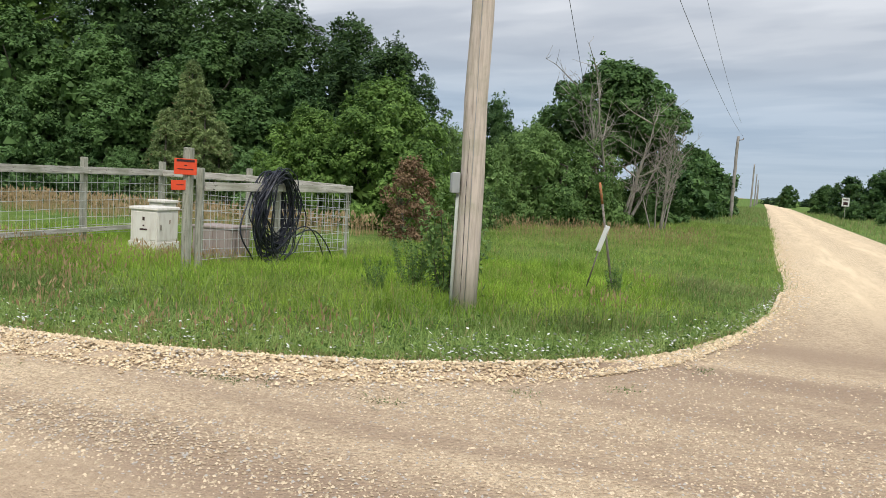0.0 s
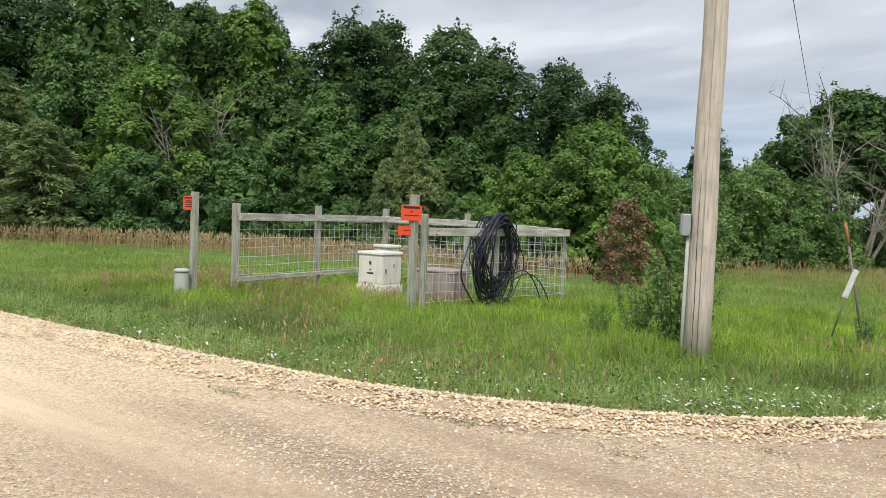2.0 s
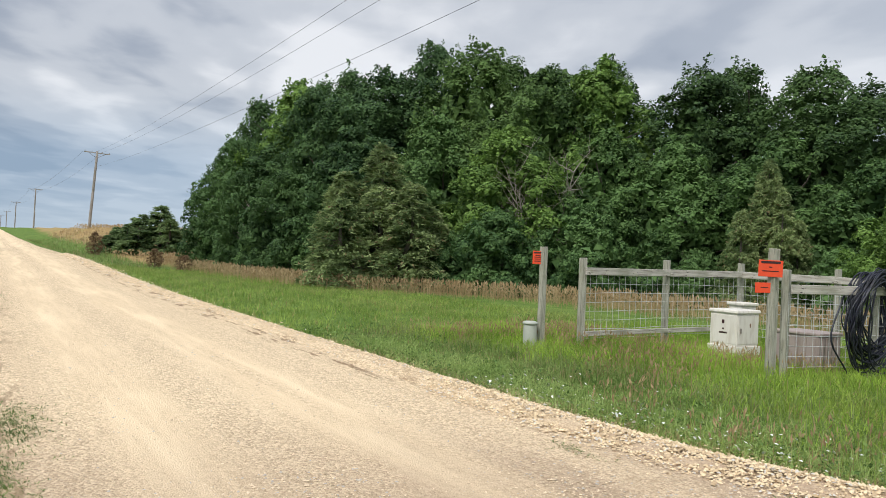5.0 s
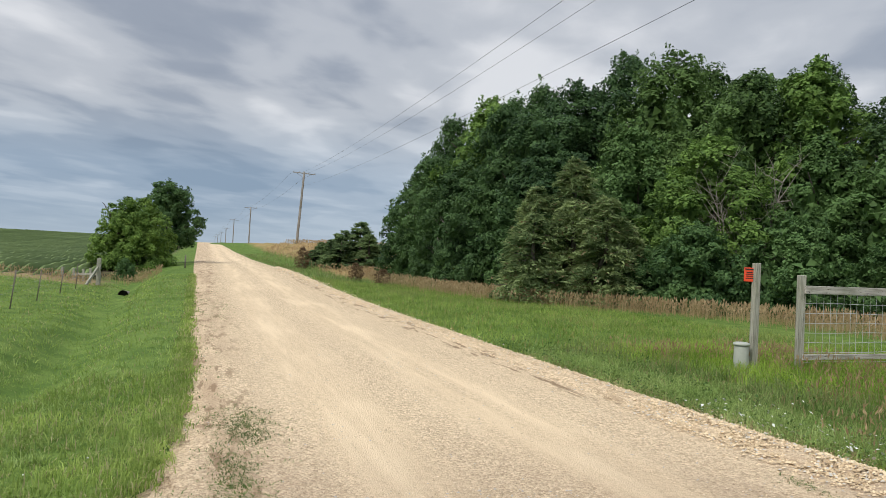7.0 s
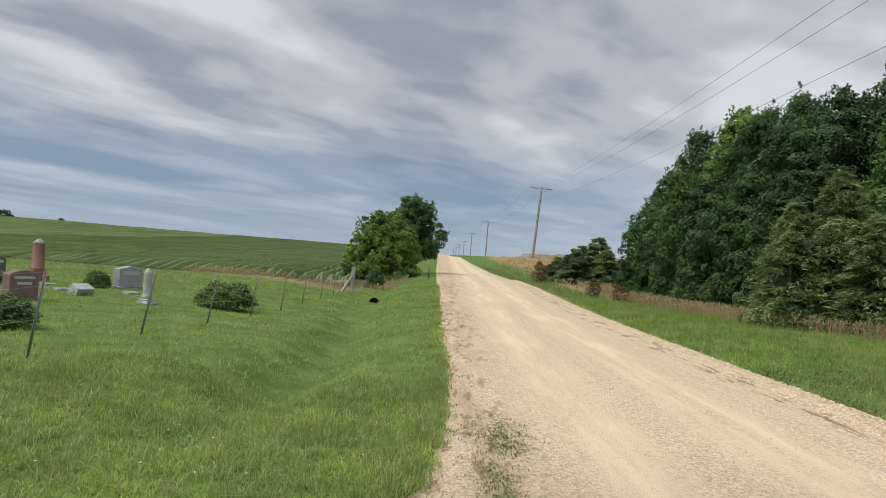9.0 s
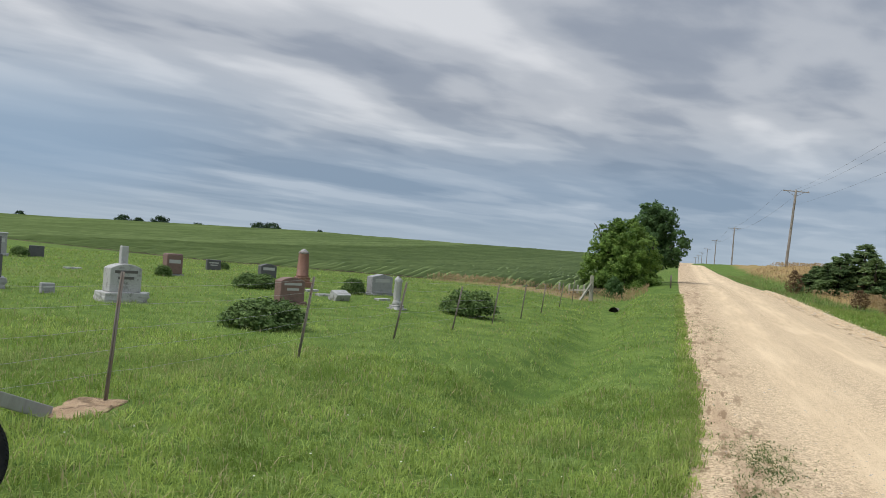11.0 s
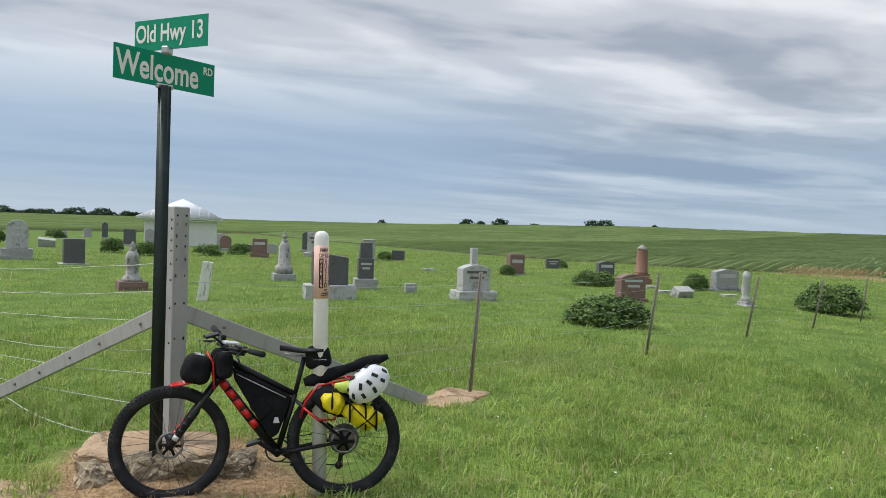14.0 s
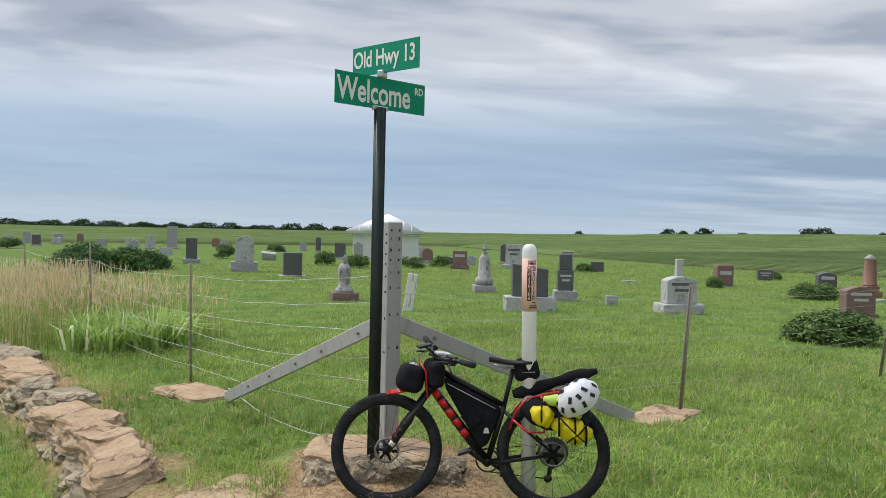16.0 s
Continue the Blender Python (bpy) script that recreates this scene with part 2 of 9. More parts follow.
def ground_material():
    """Soil and thin sward under the grass: green verge, tan stubble to the north-west, crop soil to the south-west."""
    m, n, l, b = shade("ground_sward", 0.95, 0.0, 0.1)
    sep = n.new("ShaderNodeSeparateXYZ")
    l.new(n.new("ShaderNodeNewGeometry").outputs["Position"], sep.inputs[0])
    x, y = sep.outputs["X"], sep.outputs["Y"]
    wob = mathed(n, l, "MULTIPLY", mathed(n, l, "SUBTRACT", noisy(n, l, 0.35, 4.0, 0.6, local=False), 0.5), 3.0)
    big, mid, fine = (noisy(n, l, s, 5.0, 0.6, local=False) for s in (0.12, 1.3, 14.0))
    grass = mixed(n, l, (0.085, 0.15, 0.028), (0.175, 0.255, 0.056), band(n, l, mid, 0.35, 0.68))
    grass = mixed(n, l, grass, (0.20, 0.235, 0.065), mathed(n, l, "MULTIPLY", band(n, l, big, 0.5, 0.7), 0.5))
    grass = mixed(n, l, grass, (0.07, 0.115, 0.024), mathed(n, l, "MULTIPLY", band(n, l, fine, 0.46, 0.66), 0.75))
    grass = mixed(n, l, grass, (0.055, 0.09, 0.02), mathed(n, l, "MULTIPLY", band(n, l, noisy(n, l, 60.0, 3.0, 0.65, local=False), 0.48, 0.66), 0.55))
    # tan stubble field beyond the shelter belt
    yy, xx = mathed(n, l, "ADD", y, wob), mathed(n, l, "ADD", x, wob)
    tan = mixed(n, l, (0.36, 0.25, 0.115), (0.30, 0.22, 0.09), band(n, l, mid, 0.35, 0.65))
    tan = mixed(n, l, tan, (0.22, 0.2, 0.07), mathed(n, l, "MULTIPLY", band(n, l, big, 0.45, 0.6), 0.5))
    stubble = mathed(n, l, "MULTIPLY", band(n, l, yy, 8.5, 10.5), band(n, l, xx, -52.0, -62.0))
    c = mixed(n, l, grass, tan, stubble)
    # crop ground west of the burial ground
    edge = mathed(n, l, "ADD", xx, mathed(n, l, "MULTIPLY", mathed(n, l, "MAXIMUM", mathed(n, l, "SUBTRACT", mathed(n, l, "MULTIPLY", y, -1.0), 30.0), 0.0), 0.45))
    crop = mathed(n, l, "MAXIMUM", mathed(n, l, "MULTIPLY", band(n, l, edge, -44.5, -46.5), band(n, l, yy, -4.5, -6.5)), band(n, l, yy, -106.0, -110.0))
    soil = mixed(n, l, (0.04, 0.034, 0.02), (0.06, 0.05, 0.025), band(n, l, mid, 0.4, 0.65))
    soil = mixed(n, l, soil, (0.17, 0.14, 0.075), mathed(n, l, "MULTIPLY", band(n, l, big, 0.52, 0.62), 0.7))
    c = mixed(n, l, c, soil, crop)
    # dry weeds along the crop's edge
    rim = mathed(n, l, "MULTIPLY", mathed(n, l, "MULTIPLY", band(n, l, edge, -42.5, -44.5), band(n, l, edge, -50.0, -47.0)), band(n, l, yy, -4.0, -6.0))
    c = mixed(n, l, c, (0.28, 0.215, 0.11), mathed(n, l, "MULTIPLY", rim, band(n, l, y, -16.0, -11.0)))
    # bare soil round the rocks at the corner
    sub = n.new("ShaderNodeVectorMath")
    sub.operation = "DISTANCE"
    l.new(place_of(n, l, (1.0, 1.0, 0.0), False), sub.inputs[0])
    sub.inputs[1].default_value = (-3.35, -5.15, 0.0)
    bare = band(n, l, mathed(n, l, "ADD", sub.outputs["Value"], mathed(n, l, "MULTIPLY", mid, 1.1)), 1.75, 1.25)
    straw = mixed(n, l, (0.22, 0.14, 0.075), (0.42, 0.30, 0.17), band(n, l, noisy(n, l, 26.0, 5.0, 0.7, local=False), 0.36, 0.64))
    c = mixed(n, l, c, straw, bare)
    # the trodden strip behind the low stone edging
    lip = mathed(n, l, "MULTIPLY", mathed(n, l, "MULTIPLY", band(n, l, xx, -2.65, -2.3), band(n, l, x, -1.5, -1.8)), mathed(n, l, "MULTIPLY", band(n, l, y, -4.6, -5.4), band(n, l, y, -13.5, -12.0)))
    c = mixed(n, l, c, straw, mathed(n, l, "MULTIPLY", lip, 0.9))
    l.new(c, b.inputs["Base Color"])
    bumped(n, l, b, mathed(n, l, "ADD", fine, mid), 0.6, 0.04)
    return m


def gravel_material():
    """Crushed pale limestone, packed in the wheel tracks, loose and coarser between and along the edges."""
    m, n, l, b = shade("limestone_gravel", 0.9, 0.0, 0.2)
    sep = n.new("ShaderNodeSeparateXYZ")
    l.new(n.new("ShaderNodeNewGeometry").outputs["Position"], sep.inputs[0])
    x, y = sep.outputs["X"], sep.outputs["Y"]
    west, north = band(n, l, x, -1.5, -4.0), band(n, l, y, 8.0, 12.0)
    corner = mathed(n, l, "MULTIPLY", band(n, l, x, -9.0, -3.0), band(n, l, y, 16.0, 8.0))
    # drawn out along the traffic on either road
    big = mixed(n, l, noisy(n, l, 0.5, 5.0, 0.6, (0.14, 1, 1), False), noisy(n, l, 0.5, 5.0, 0.6, (1, 0.14, 1), False), north)
    mid = mixed(n, l, noisy(n, l, 2.6, 5.0, 0.65, (0.09, 1, 1), False), noisy(n, l, 2.6, 5.0, 0.65, (1, 0.09, 1), False), north)

    def cells(scale):
        v = n.new("ShaderNodeTexVoronoi")
        v.inputs["Scale"].default_value = scale
        l.new(place_of(n, l, (1, 1, 1), False), v.inputs["Vector"])
        c = n.new("ShaderNodeSeparateColor")
        l.new(v.outputs["Color"], c.inputs[0])
        return v.outputs["Distance"], c.outputs[0]

    far_a, tone_a = cells(30.0)
    far_b, tone_b = cells(70.0)
    tone = mathed(n, l, "ADD", mathed(n, l, "MULTIPLY", tone_a, 0.55), mathed(n, l, "MULTIPLY", tone_b, 0.45))
    pebble = mixed(n, l, (0.46, 0.345, 0.215), (0.84, 0.665, 0.44), band(n, l, tone, 0.12, 0.8))
    dust = mixed(n, l, (0.66, 0.505, 0.32), (0.80, 0.635, 0.42), band(n, l, mid, 0.35, 0.7))
    yy = mathed(n, l, "ADD", y, mathed(n, l, "MULTIPLY", mathed(n, l, "SUBTRACT", big, 0.5), 0.8))
    xx = mathed(n, l, "ADD", x, mathed(n, l, "MULTIPLY", mathed(n, l, "SUBTRACT", big, 0.5), 0.8))

    def track(across, centre, width):
        d = mathed(n, l, "ABSOLUTE", mathed(n, l, "SUBTRACT", across, centre))
        return band(n, l, d, width, width * 0.3)

    worn_a = mathed(n, l, "MAXIMUM", track(yy, 1.5, 0.65), track(yy, 3.15, 0.75))
    worn_b = mathed(n, l, "MAXIMUM", track(xx, 2.0, 0.7), track(xx, 3.7, 0.7))
    worn = mathed(n, l, "MAXIMUM", mathed(n, l, "MULTIPLY", worn_a, west), mathed(n, l, "MULTIPLY", worn_b, north))
    worn = mathed(n, l, "MULTIPLY", worn, band(n, l, mid, 0.2, 0.55))
    fac = mathed(n, l, "ADD", mathed(n, l, "MULTIPLY", worn, 0.72), mathed(n, l, "MULTIPLY", band(n, l, mid, 0.40, 0.64), 0.35))
    fac = mathed(n, l, "MULTIPLY", fac, mathed(n, l, "SUBTRACT", 1.0, mathed(n, l, "MULTIPLY", corner, 0.45)))
    c = mixed(n, l, pebble, dust, fac)
    # damp brown fines near the corner
    damp = mathed(n, l, "MULTIPLY", band(n, l, big, 0.38, 0.58), 0.6)
    c = mixed(n, l, c, (0.345, 0.25, 0.17), mathed(n, l, "MULTIPLY", mathed(n, l, "ADD", damp, 0.38), corner))
    # bare soil scraped open along both edges
    loose = mathed(n, l, "MULTIPLY", band(n, l, yy, 1.0, 0.1), west)
    c = mixed(n, l, c, (0.46, 0.325, 0.205), mathed(n, l, "MULTIPLY", loose, mathed(n, l, "MULTIPLY", band(n, l, mid, 0.42, 0.65), 0.75)))
    scrape = band(n, l, noisy(n, l, 2.2, 5.0, 0.7, (0.4, 2.2, 1), False), 0.53, 0.59)
    rim = mathed(n, l, "MULTIPLY", track(y, 4.72, 0.42), band(n, l, x, -7.0, -11.0))
    c = mixed(n, l, c, (0.23, 0.145, 0.078), mathed(n, l, "MULTIPLY", scrape, mathed(n, l, "MAXIMUM", mathed(n, l, "MULTIPLY", loose, 0.7), mathed(n, l, "MULTIPLY", rim, 0.85))))
    # shade in the gaps between the stones, put into the colour
    gap_shade = band(n, l, noisy(n, l, 52.0, 4.0, 0.8, local=False), 0.50, 0.63)
    c = mixed(n, l, c, (0.27, 0.185, 0.115), mathed(n, l, "MULTIPLY", gap_shade, mathed(n, l, "SUBTRACT", mathed(n, l, "ADD", 0.55, mathed(n, l, "MULTIPLY", corner, 0.2)), mathed(n, l, "MULTIPLY", worn, 0.4))))
    l.new(c, b.inputs["Base Color"])
    h = mathed(n, l, "SUBTRACT", mathed(n, l, "MULTIPLY", mathed(n, l, "SUBTRACT", 1.0, worn), mathed(n, l, "MULTIPLY", far_a, -1.2)), mathed(n, l, "MULTIPLY", far_b, 0.5))
    bumped(n, l, b, h, 0.7, 0.022)
    return m


def pebble_material(name, dark, light, grey, grey_share):
    m, n, l, b = shade(name, 0.85, 0.0, 0.2)
    c = mixed(n, l, dark, light, island(n))
    c = mixed(n, l, c, grey, mathed(n, l, "LESS_THAN", mathed(n, l, "FRACT", mathed(n, l, "MULTIPLY", island(n), 7.3)), grey_share))
    c = mixed(n, l, c, (0.3, 0.23, 0.15), mathed(n, l, "MULTIPLY", band(n, l, noisy(n, l, 18.0, 3.0, local=False), 0.5, 0.75), 0.5))
    l.new(c, b.inputs["Base Color"])
    return m


def timber(name, light, dark, along=(9.0, 9.0, 0.7), split=1.0):
    """Weathered grey timber: long grain, drying cracks, green-grey stains."""
    m, n, l, b = shade(name, 0.85, 0.0, 0.2)
    grain, stain = noisy(n, l, 4.0, 6.0, 0.65, along), noisy(n, l, 1.6, 4.0, 0.6)
    crack = band(n, l, noisy(n, l, 7.0, 3.0, 0.7, (along[0] * 1.6, along[1] * 1.6, along[2] * 0.5)), 0.62, 0.68)
    c = mixed(n, l, light, dark, band(n, l, grain, 0.35, 0.7))
    c = mixed(n, l, c, tuple(v * k for v, k in zip(dark, (0.75, 0.85, 0.7))), mathed(n, l, "MULTIPLY", band(n, l, stain, 0.48, 0.68), 0.6))
    c = mixed(n, l, c, tuple(v * 0.3 for v in dark), mathed(n, l, "MULTIPLY", crack, split))
    l.new(c, b.inputs["Base Color"])
    bumped(n, l, b, mathed(n, l, "SUBTRACT", grain, mathed(n, l, "MULTIPLY", crack, 0.8)), 0.5, 0.02)
    return m


M_GROUND, M_GRAVEL = ground_material(), gravel_material()
M_PEBBLE = pebble_material("loose_limestone", (0.47, 0.345, 0.205), (0.88, 0.70, 0.455), (0.6, 0.56, 0.49), 0.1)
M_PEBBLE_WORN = pebble_material("dusty_road_stones", (0.38, 0.285, 0.185), (0.76, 0.615, 0.425), (0.44, 0.40, 0.345), 0.15)
M_GRASS = leafy("tall_grass", (0.13, 0.24, 0.028), (0.47, 0.64, 0.10), 0.6, 0.42, 0.6, (0.42, 0.35, 0.15), 0.06, dry=(0.36, 0.42, 0.12))
M_GRASS_COOL = leafy("coarse_roadside_grass", (0.125, 0.20, 0.05), (0.37, 0.47, 0.155), 0.6, 0.4, 0.8, (0.36, 0.28, 0.15), 0.12, dry=(0.28, 0.27, 0.14))
M_VERGE = leafy("verge_grass_blades", (0.125, 0.215, 0.038), (0.42, 0.54, 0.135), 0.6, 0.4, 0.6, (0.42, 0.35, 0.15), 0.08, dry=(0.34, 0.35, 0.14))
M_LAWN = leafy("mown_lawn", (0.185, 0.28, 0.055), (0.56, 0.68, 0.19), 0.6, 0.42, 0.5, (0.47, 0.42, 0.23), 0.1, dry=(0.38, 0.43, 0.17), mown=0.26)
M_DRY = leafy("dry_seed_grass", (0.35, 0.245, 0.13), (0.53, 0.405, 0.235), 0.8, 0.3, 0.6)
M_DRY_RED = leafy("rusty_seed_grass", (0.30, 0.205, 0.105), (0.48, 0.355, 0.2), 0.8, 0.3, 0.6)
M_PALE = leafy("pale_seed_heads", (0.56, 0.43, 0.24), (0.80, 0.67, 0.42), 0.85, 0.35, 0.9)
M_STRAW = leafy("dead_straw", (0.36, 0.25, 0.14), (0.52, 0.40, 0.24), 0.85, 0.15, 0.9)
M_LEAF = leafy("elm_leaves", (0.027, 0.060, 0.021), (0.132, 0.22, 0.062), 0.5, 0.28, 0.3, each=0.4)
M_LEAF_LIGHT = leafy("ash_leaves", (0.05, 0.105, 0.026), (0.215, 0.345, 0.08), 0.5, 0.3, 0.3, each=0.2)
M_LEAF_DARK = leafy("mulberry_leaves", (0.028, 0.066, 0.025), (0.135, 0.235, 0.072), 0.45, 0.28, 0.3, each=0.35)
M_LEAF_SHRUB = leafy("shrub_leaves", (0.038, 0.088, 0.03), (0.165, 0.28, 0.092), 0.45, 0.3, 0.4, each=0.25)
M_CEDAR = leafy("cedar_sprays", (0.10, 0.155, 0.06), (0.36, 0.44, 0.185), 0.7, 0.38, 0.5, (0.24, 0.19, 0.1), 0.04)
M_CEDAR_DARK = leafy("dark_cedar_sprays", (0.085, 0.14, 0.06), (0.30, 0.40, 0.17), 0.7, 0.38, 0.5)
M_PEONY = leafy("peony_leaves", (0.06, 0.11, 0.032), (0.19, 0.28, 0.09), 0.4, 0.2, 1.5)
M_DEADLEAF = leafy("dead_brown_leaves", (0.125, 0.08, 0.045), (0.29, 0.195, 0.115), 0.8, 0.2, 0.6)
M_LILY = leafy("daylily_blades", (0.24, 0.38, 0.085), (0.60, 0.74, 0.25), 0.35, 0.4, 1.2, (0.78, 0.80, 0.55), 0.1)
M_CROP = leafy("soybean_leaves", (0.15, 0.215, 0.065), (0.25, 0.33, 0.115), 0.6, 0.25, 0.08)
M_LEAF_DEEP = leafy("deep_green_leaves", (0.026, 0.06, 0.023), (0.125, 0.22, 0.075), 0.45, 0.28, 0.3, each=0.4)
M_WEED = leafy("gravel_weed_leaves", (0.085, 0.135, 0.042), (0.20, 0.265, 0.09), 0.6, 0.3, 1.5, (0.30, 0.22, 0.12), 0.1)
M_TUFT = leafy("pale_lawn_tufts", (0.22, 0.33, 0.08), (0.48, 0.58, 0.22), 0.6, 0.4, 0.8)
M_CLOVER = leafy("clover_leaves", (0.075, 0.14, 0.035), (0.27, 0.385, 0.11), 0.5, 0.3, 1.2)
M_FARLEAF = leafy("distant_leaves", (0.03, 0.06, 0.03), (0.06, 0.1, 0.045), 0.7, 0.2, 0.05)
# elm green darkened so the belt's deep shade sits in the leaf colour
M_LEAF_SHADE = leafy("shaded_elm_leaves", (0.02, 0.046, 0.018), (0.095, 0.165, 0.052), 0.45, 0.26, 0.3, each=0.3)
M_LEAF_BRUSH = leafy("brush_leaves", (0.058, 0.12, 0.034), (0.225, 0.345, 0.11), 0.5, 0.34, 0.5, each=0.25)
M_LEAF_LIME = leafy("young_ash_leaves", (0.08, 0.15, 0.03), (0.29, 0.43, 0.095), 0.5, 0.36, 0.3)
M_BARK = timber("grey_bark", (0.17, 0.145, 0.12), (0.075, 0.062, 0.05), (4, 4, 0.8))
M_DEADWOOD = timber("bleached_dead_wood", (0.40, 0.36, 0.31), (0.2, 0.175, 0.15), (6, 6, 0.8))
M_POLE = timber("weathered_pole", (0.62, 0.53, 0.45), (0.44, 0.37, 0.31), (7, 7, 0.5), 0.3)
M_POLE_GREY = timber("grey_pole", (0.36, 0.33, 0.30), (0.2, 0.18, 0.16), (5, 5, 0.25))
M_POST = timber("greyed_post", (0.42, 0.41, 0.34), (0.23, 0.225, 0.175))
M_RAIL = timber("greyed_rail", (0.56, 0.53, 0.47), (0.33, 0.30, 0.255), (9, 0.7, 9))

# ---- mesh helpers ----
def mesh_np(name, verts, faces):
    """A mesh from arrays: verts (n, 3), faces a list of (m, k) index arrays."""
    me = bpy.data.meshes.new(name)
    faces = [np.asarray(f, np.int32) for f in (faces if isinstance(faces, list) else [faces]) if len(f)]
    verts = np.asarray(verts, np.float32)
    loops = np.concatenate([f.ravel() for f in faces])
    sizes = np.concatenate([np.full(len(f), f.shape[1], np.int32) for f in faces])
    me.vertices.add(len(verts)), me.loops.add(len(loops)), me.polygons.add(len(sizes))
    me.vertices.foreach_set("co", verts.ravel())
    me.loops.foreach_set("vertex_index", loops)
    me.polygons.foreach_set("loop_start", np.concatenate([[0], np.cumsum(sizes)[:-1]]).astype(np.int32))
    me.polygons.foreach_set("loop_total", sizes)
    me.update(calc_edges=True)
    me.validate()
    return me


def smooth(me):
    me.polygons.foreach_set("use_smooth", np.ones(len(me.polygons), bool))
    return me


def obj(name, me, material, parent=None, label=""):
    """Links a mesh as one object, under a thing where parent is given."""
    if material is not None and not me.materials:
        me.materials.append(material)
    ob = new(name, me)
    if parent is not None:
        ob.parent = parent
    if label:
        tagged(ob, label)
    return ob


def part(name, bm, material, parent, label=""):
    me = bpy.data.meshes.new(name)
    bm.to_mesh(me)
    bm.free()
    return obj(name, me, material, parent, label)


def thing(name, at, label, category, group="", turn=0.0, scale=1.0, kind=""):
    """An empty at a thing's base, which parents its parts."""
    e = new(name)
    e.matrix_basis = pose(*at, 0, 0, turn) @ Matrix.Diagonal((scale, scale, scale, 1))
    e.empty_display_size = 0.1
    return tagged(e, label, category, group, kind)


def joined(pieces):
    """Several (verts, faces) into one: faces are lists of arrays."""
    vs, fs, base = [], [], 0
    for v, f in pieces:
        v = np.asarray(v, float)
        vs.append(v)
        fs += [np.asarray(k) + base for k in (f if isinstance(f, list) else [f]) if len(k)]
        base += len(v)
    return np.concatenate(vs), fs


def tube(points, radii, sides=8, closed=False, caps=True, squash=1.0, up=None):
    """A tube along points, as (verts, faces)."""
    p = np.asarray(points, float)
    n = len(p)
    r = np.broadcast_to(np.asarray(radii, float), (n,))
    d = np.gradient(p, axis=0) if not closed else np.roll(p, -1, 0) - np.roll(p, 1, 0)
    d /= np.linalg.norm(d, axis=1)[:, None] + 1e-9
    ref = np.array([0, 0, 1.0]) if abs(d[:, 2]).mean() < 0.8 else np.array([1.0, 0, 0])
    ref = ref if up is None else np.array(up, float)
    a = np.cross(d, ref)
    a /= np.linalg.norm(a, axis=1)[:, None] + 1e-9
    b = np.cross(d, a)
    t = np.arange(sides) * 2 * np.pi / sides
    v = (p[:, None] + r[:, None, None] * (np.cos(t)[None, :, None] * a[:, None] + squash * np.sin(t)[None, :, None] * b[:, None])).reshape(-1, 3)
    rows = np.arange(n if closed else n - 1)
    i, j = np.meshgrid(rows, np.arange(sides), indexing="ij")
    i2, j2 = (i + 1) % n, (j + 1) % sides
    f = [np.stack([i * sides + j, i * sides + j2, i2 * sides + j2, i2 * sides + j], -1).reshape(-1, 4)]
    if caps and not closed:
        f += [np.arange(sides)[None, ::-1], (n - 1) * sides + np.arange(sides)[None]]
    return v, f


def box(x0, y0, z0, x1, y1, z1):
    v = np.array([(x, y, z) for z in (z0, z1) for x, y in ((x0, y0), (x1, y0), (x1, y1), (x0, y1))], float)
    f = np.array([(3, 2, 1, 0), (4, 5, 6, 7), (0, 1, 5, 4), (1, 2, 6, 5), (2, 3, 7, 6), (3, 0, 4, 7)])
    return v, [f]


def block(sx, sy, sz, bevel=0.01, segments=2, at=(0, 0, 0), taper=1.0, jitter=0.0, seed=0, cuts=0):
    """A bevelled block standing on z = 0, as a bmesh; taper scales its top; jitter roughens it."""
    bm = bmesh.new()
    bmesh.ops.create_cube(bm, size=1)
    if cuts:
        bmesh.ops.subdivide_edges(bm, edges=bm.edges, cuts=cuts, use_grid_fill=True)
    for v in bm.verts:
        k = 1 + (taper - 1) * (v.co.z + 0.5)
        v.co = Vector((v.co.x * sx * k, v.co.y * sy * k, (v.co.z + 0.5) * sz))
    if jitter:
        rr = random.Random(seed)
        for v in bm.verts:
            v.co += Vector([rr.uniform(-jitter, jitter) for _ in range(3)])
    if bevel:
        bmesh.ops.bevel(bm, geom=list(bm.edges) if not cuts else [e for e in bm.edges if e.calc_face_angle(0) > 0.6], offset=bevel, segments=segments, profile=0.5, affect="EDGES", clamp_overlap=True)
    bmesh.ops.translate(bm, verts=bm.verts, vec=at)
    return bm


def lathe(profile, sides=16):
    """A turned solid from (radius, z) pairs, as (verts, faces)."""
    p = np.array(profile, float)
    t = np.arange(sides) * 2 * np.pi / sides
    v = np.stack([p[:, 0, None] * np.cos(t), p[:, 0, None] * np.sin(t), np.repeat(p[:, 1, None], sides, 1)], -1).reshape(-1, 3)
    i, j = np.meshgrid(np.arange(len(p) - 1), np.arange(sides), indexing="ij")
    j2 = (j + 1) % sides
    f = [np.stack([i * sides + j, i * sides + j2, (i + 1) * sides + j2, (i + 1) * sides + j], -1).reshape(-1, 4)]
    f += [np.arange(sides)[None, ::-1], (len(p) - 1) * sides + np.arange(sides)[None]]
    return v, f


def npart(name, piece, material, parent, label="", soft=False):
    v, f = piece
    me = mesh_np(name, v, f)
    if soft:
        smooth(me)
    return obj(name, me, material, parent, label)


def ease(a, b, v):
    u = np.clip((np.asarray(v, float) - a) / (b - a), 0, 1)
    return u * u * (3 - 2 * u)


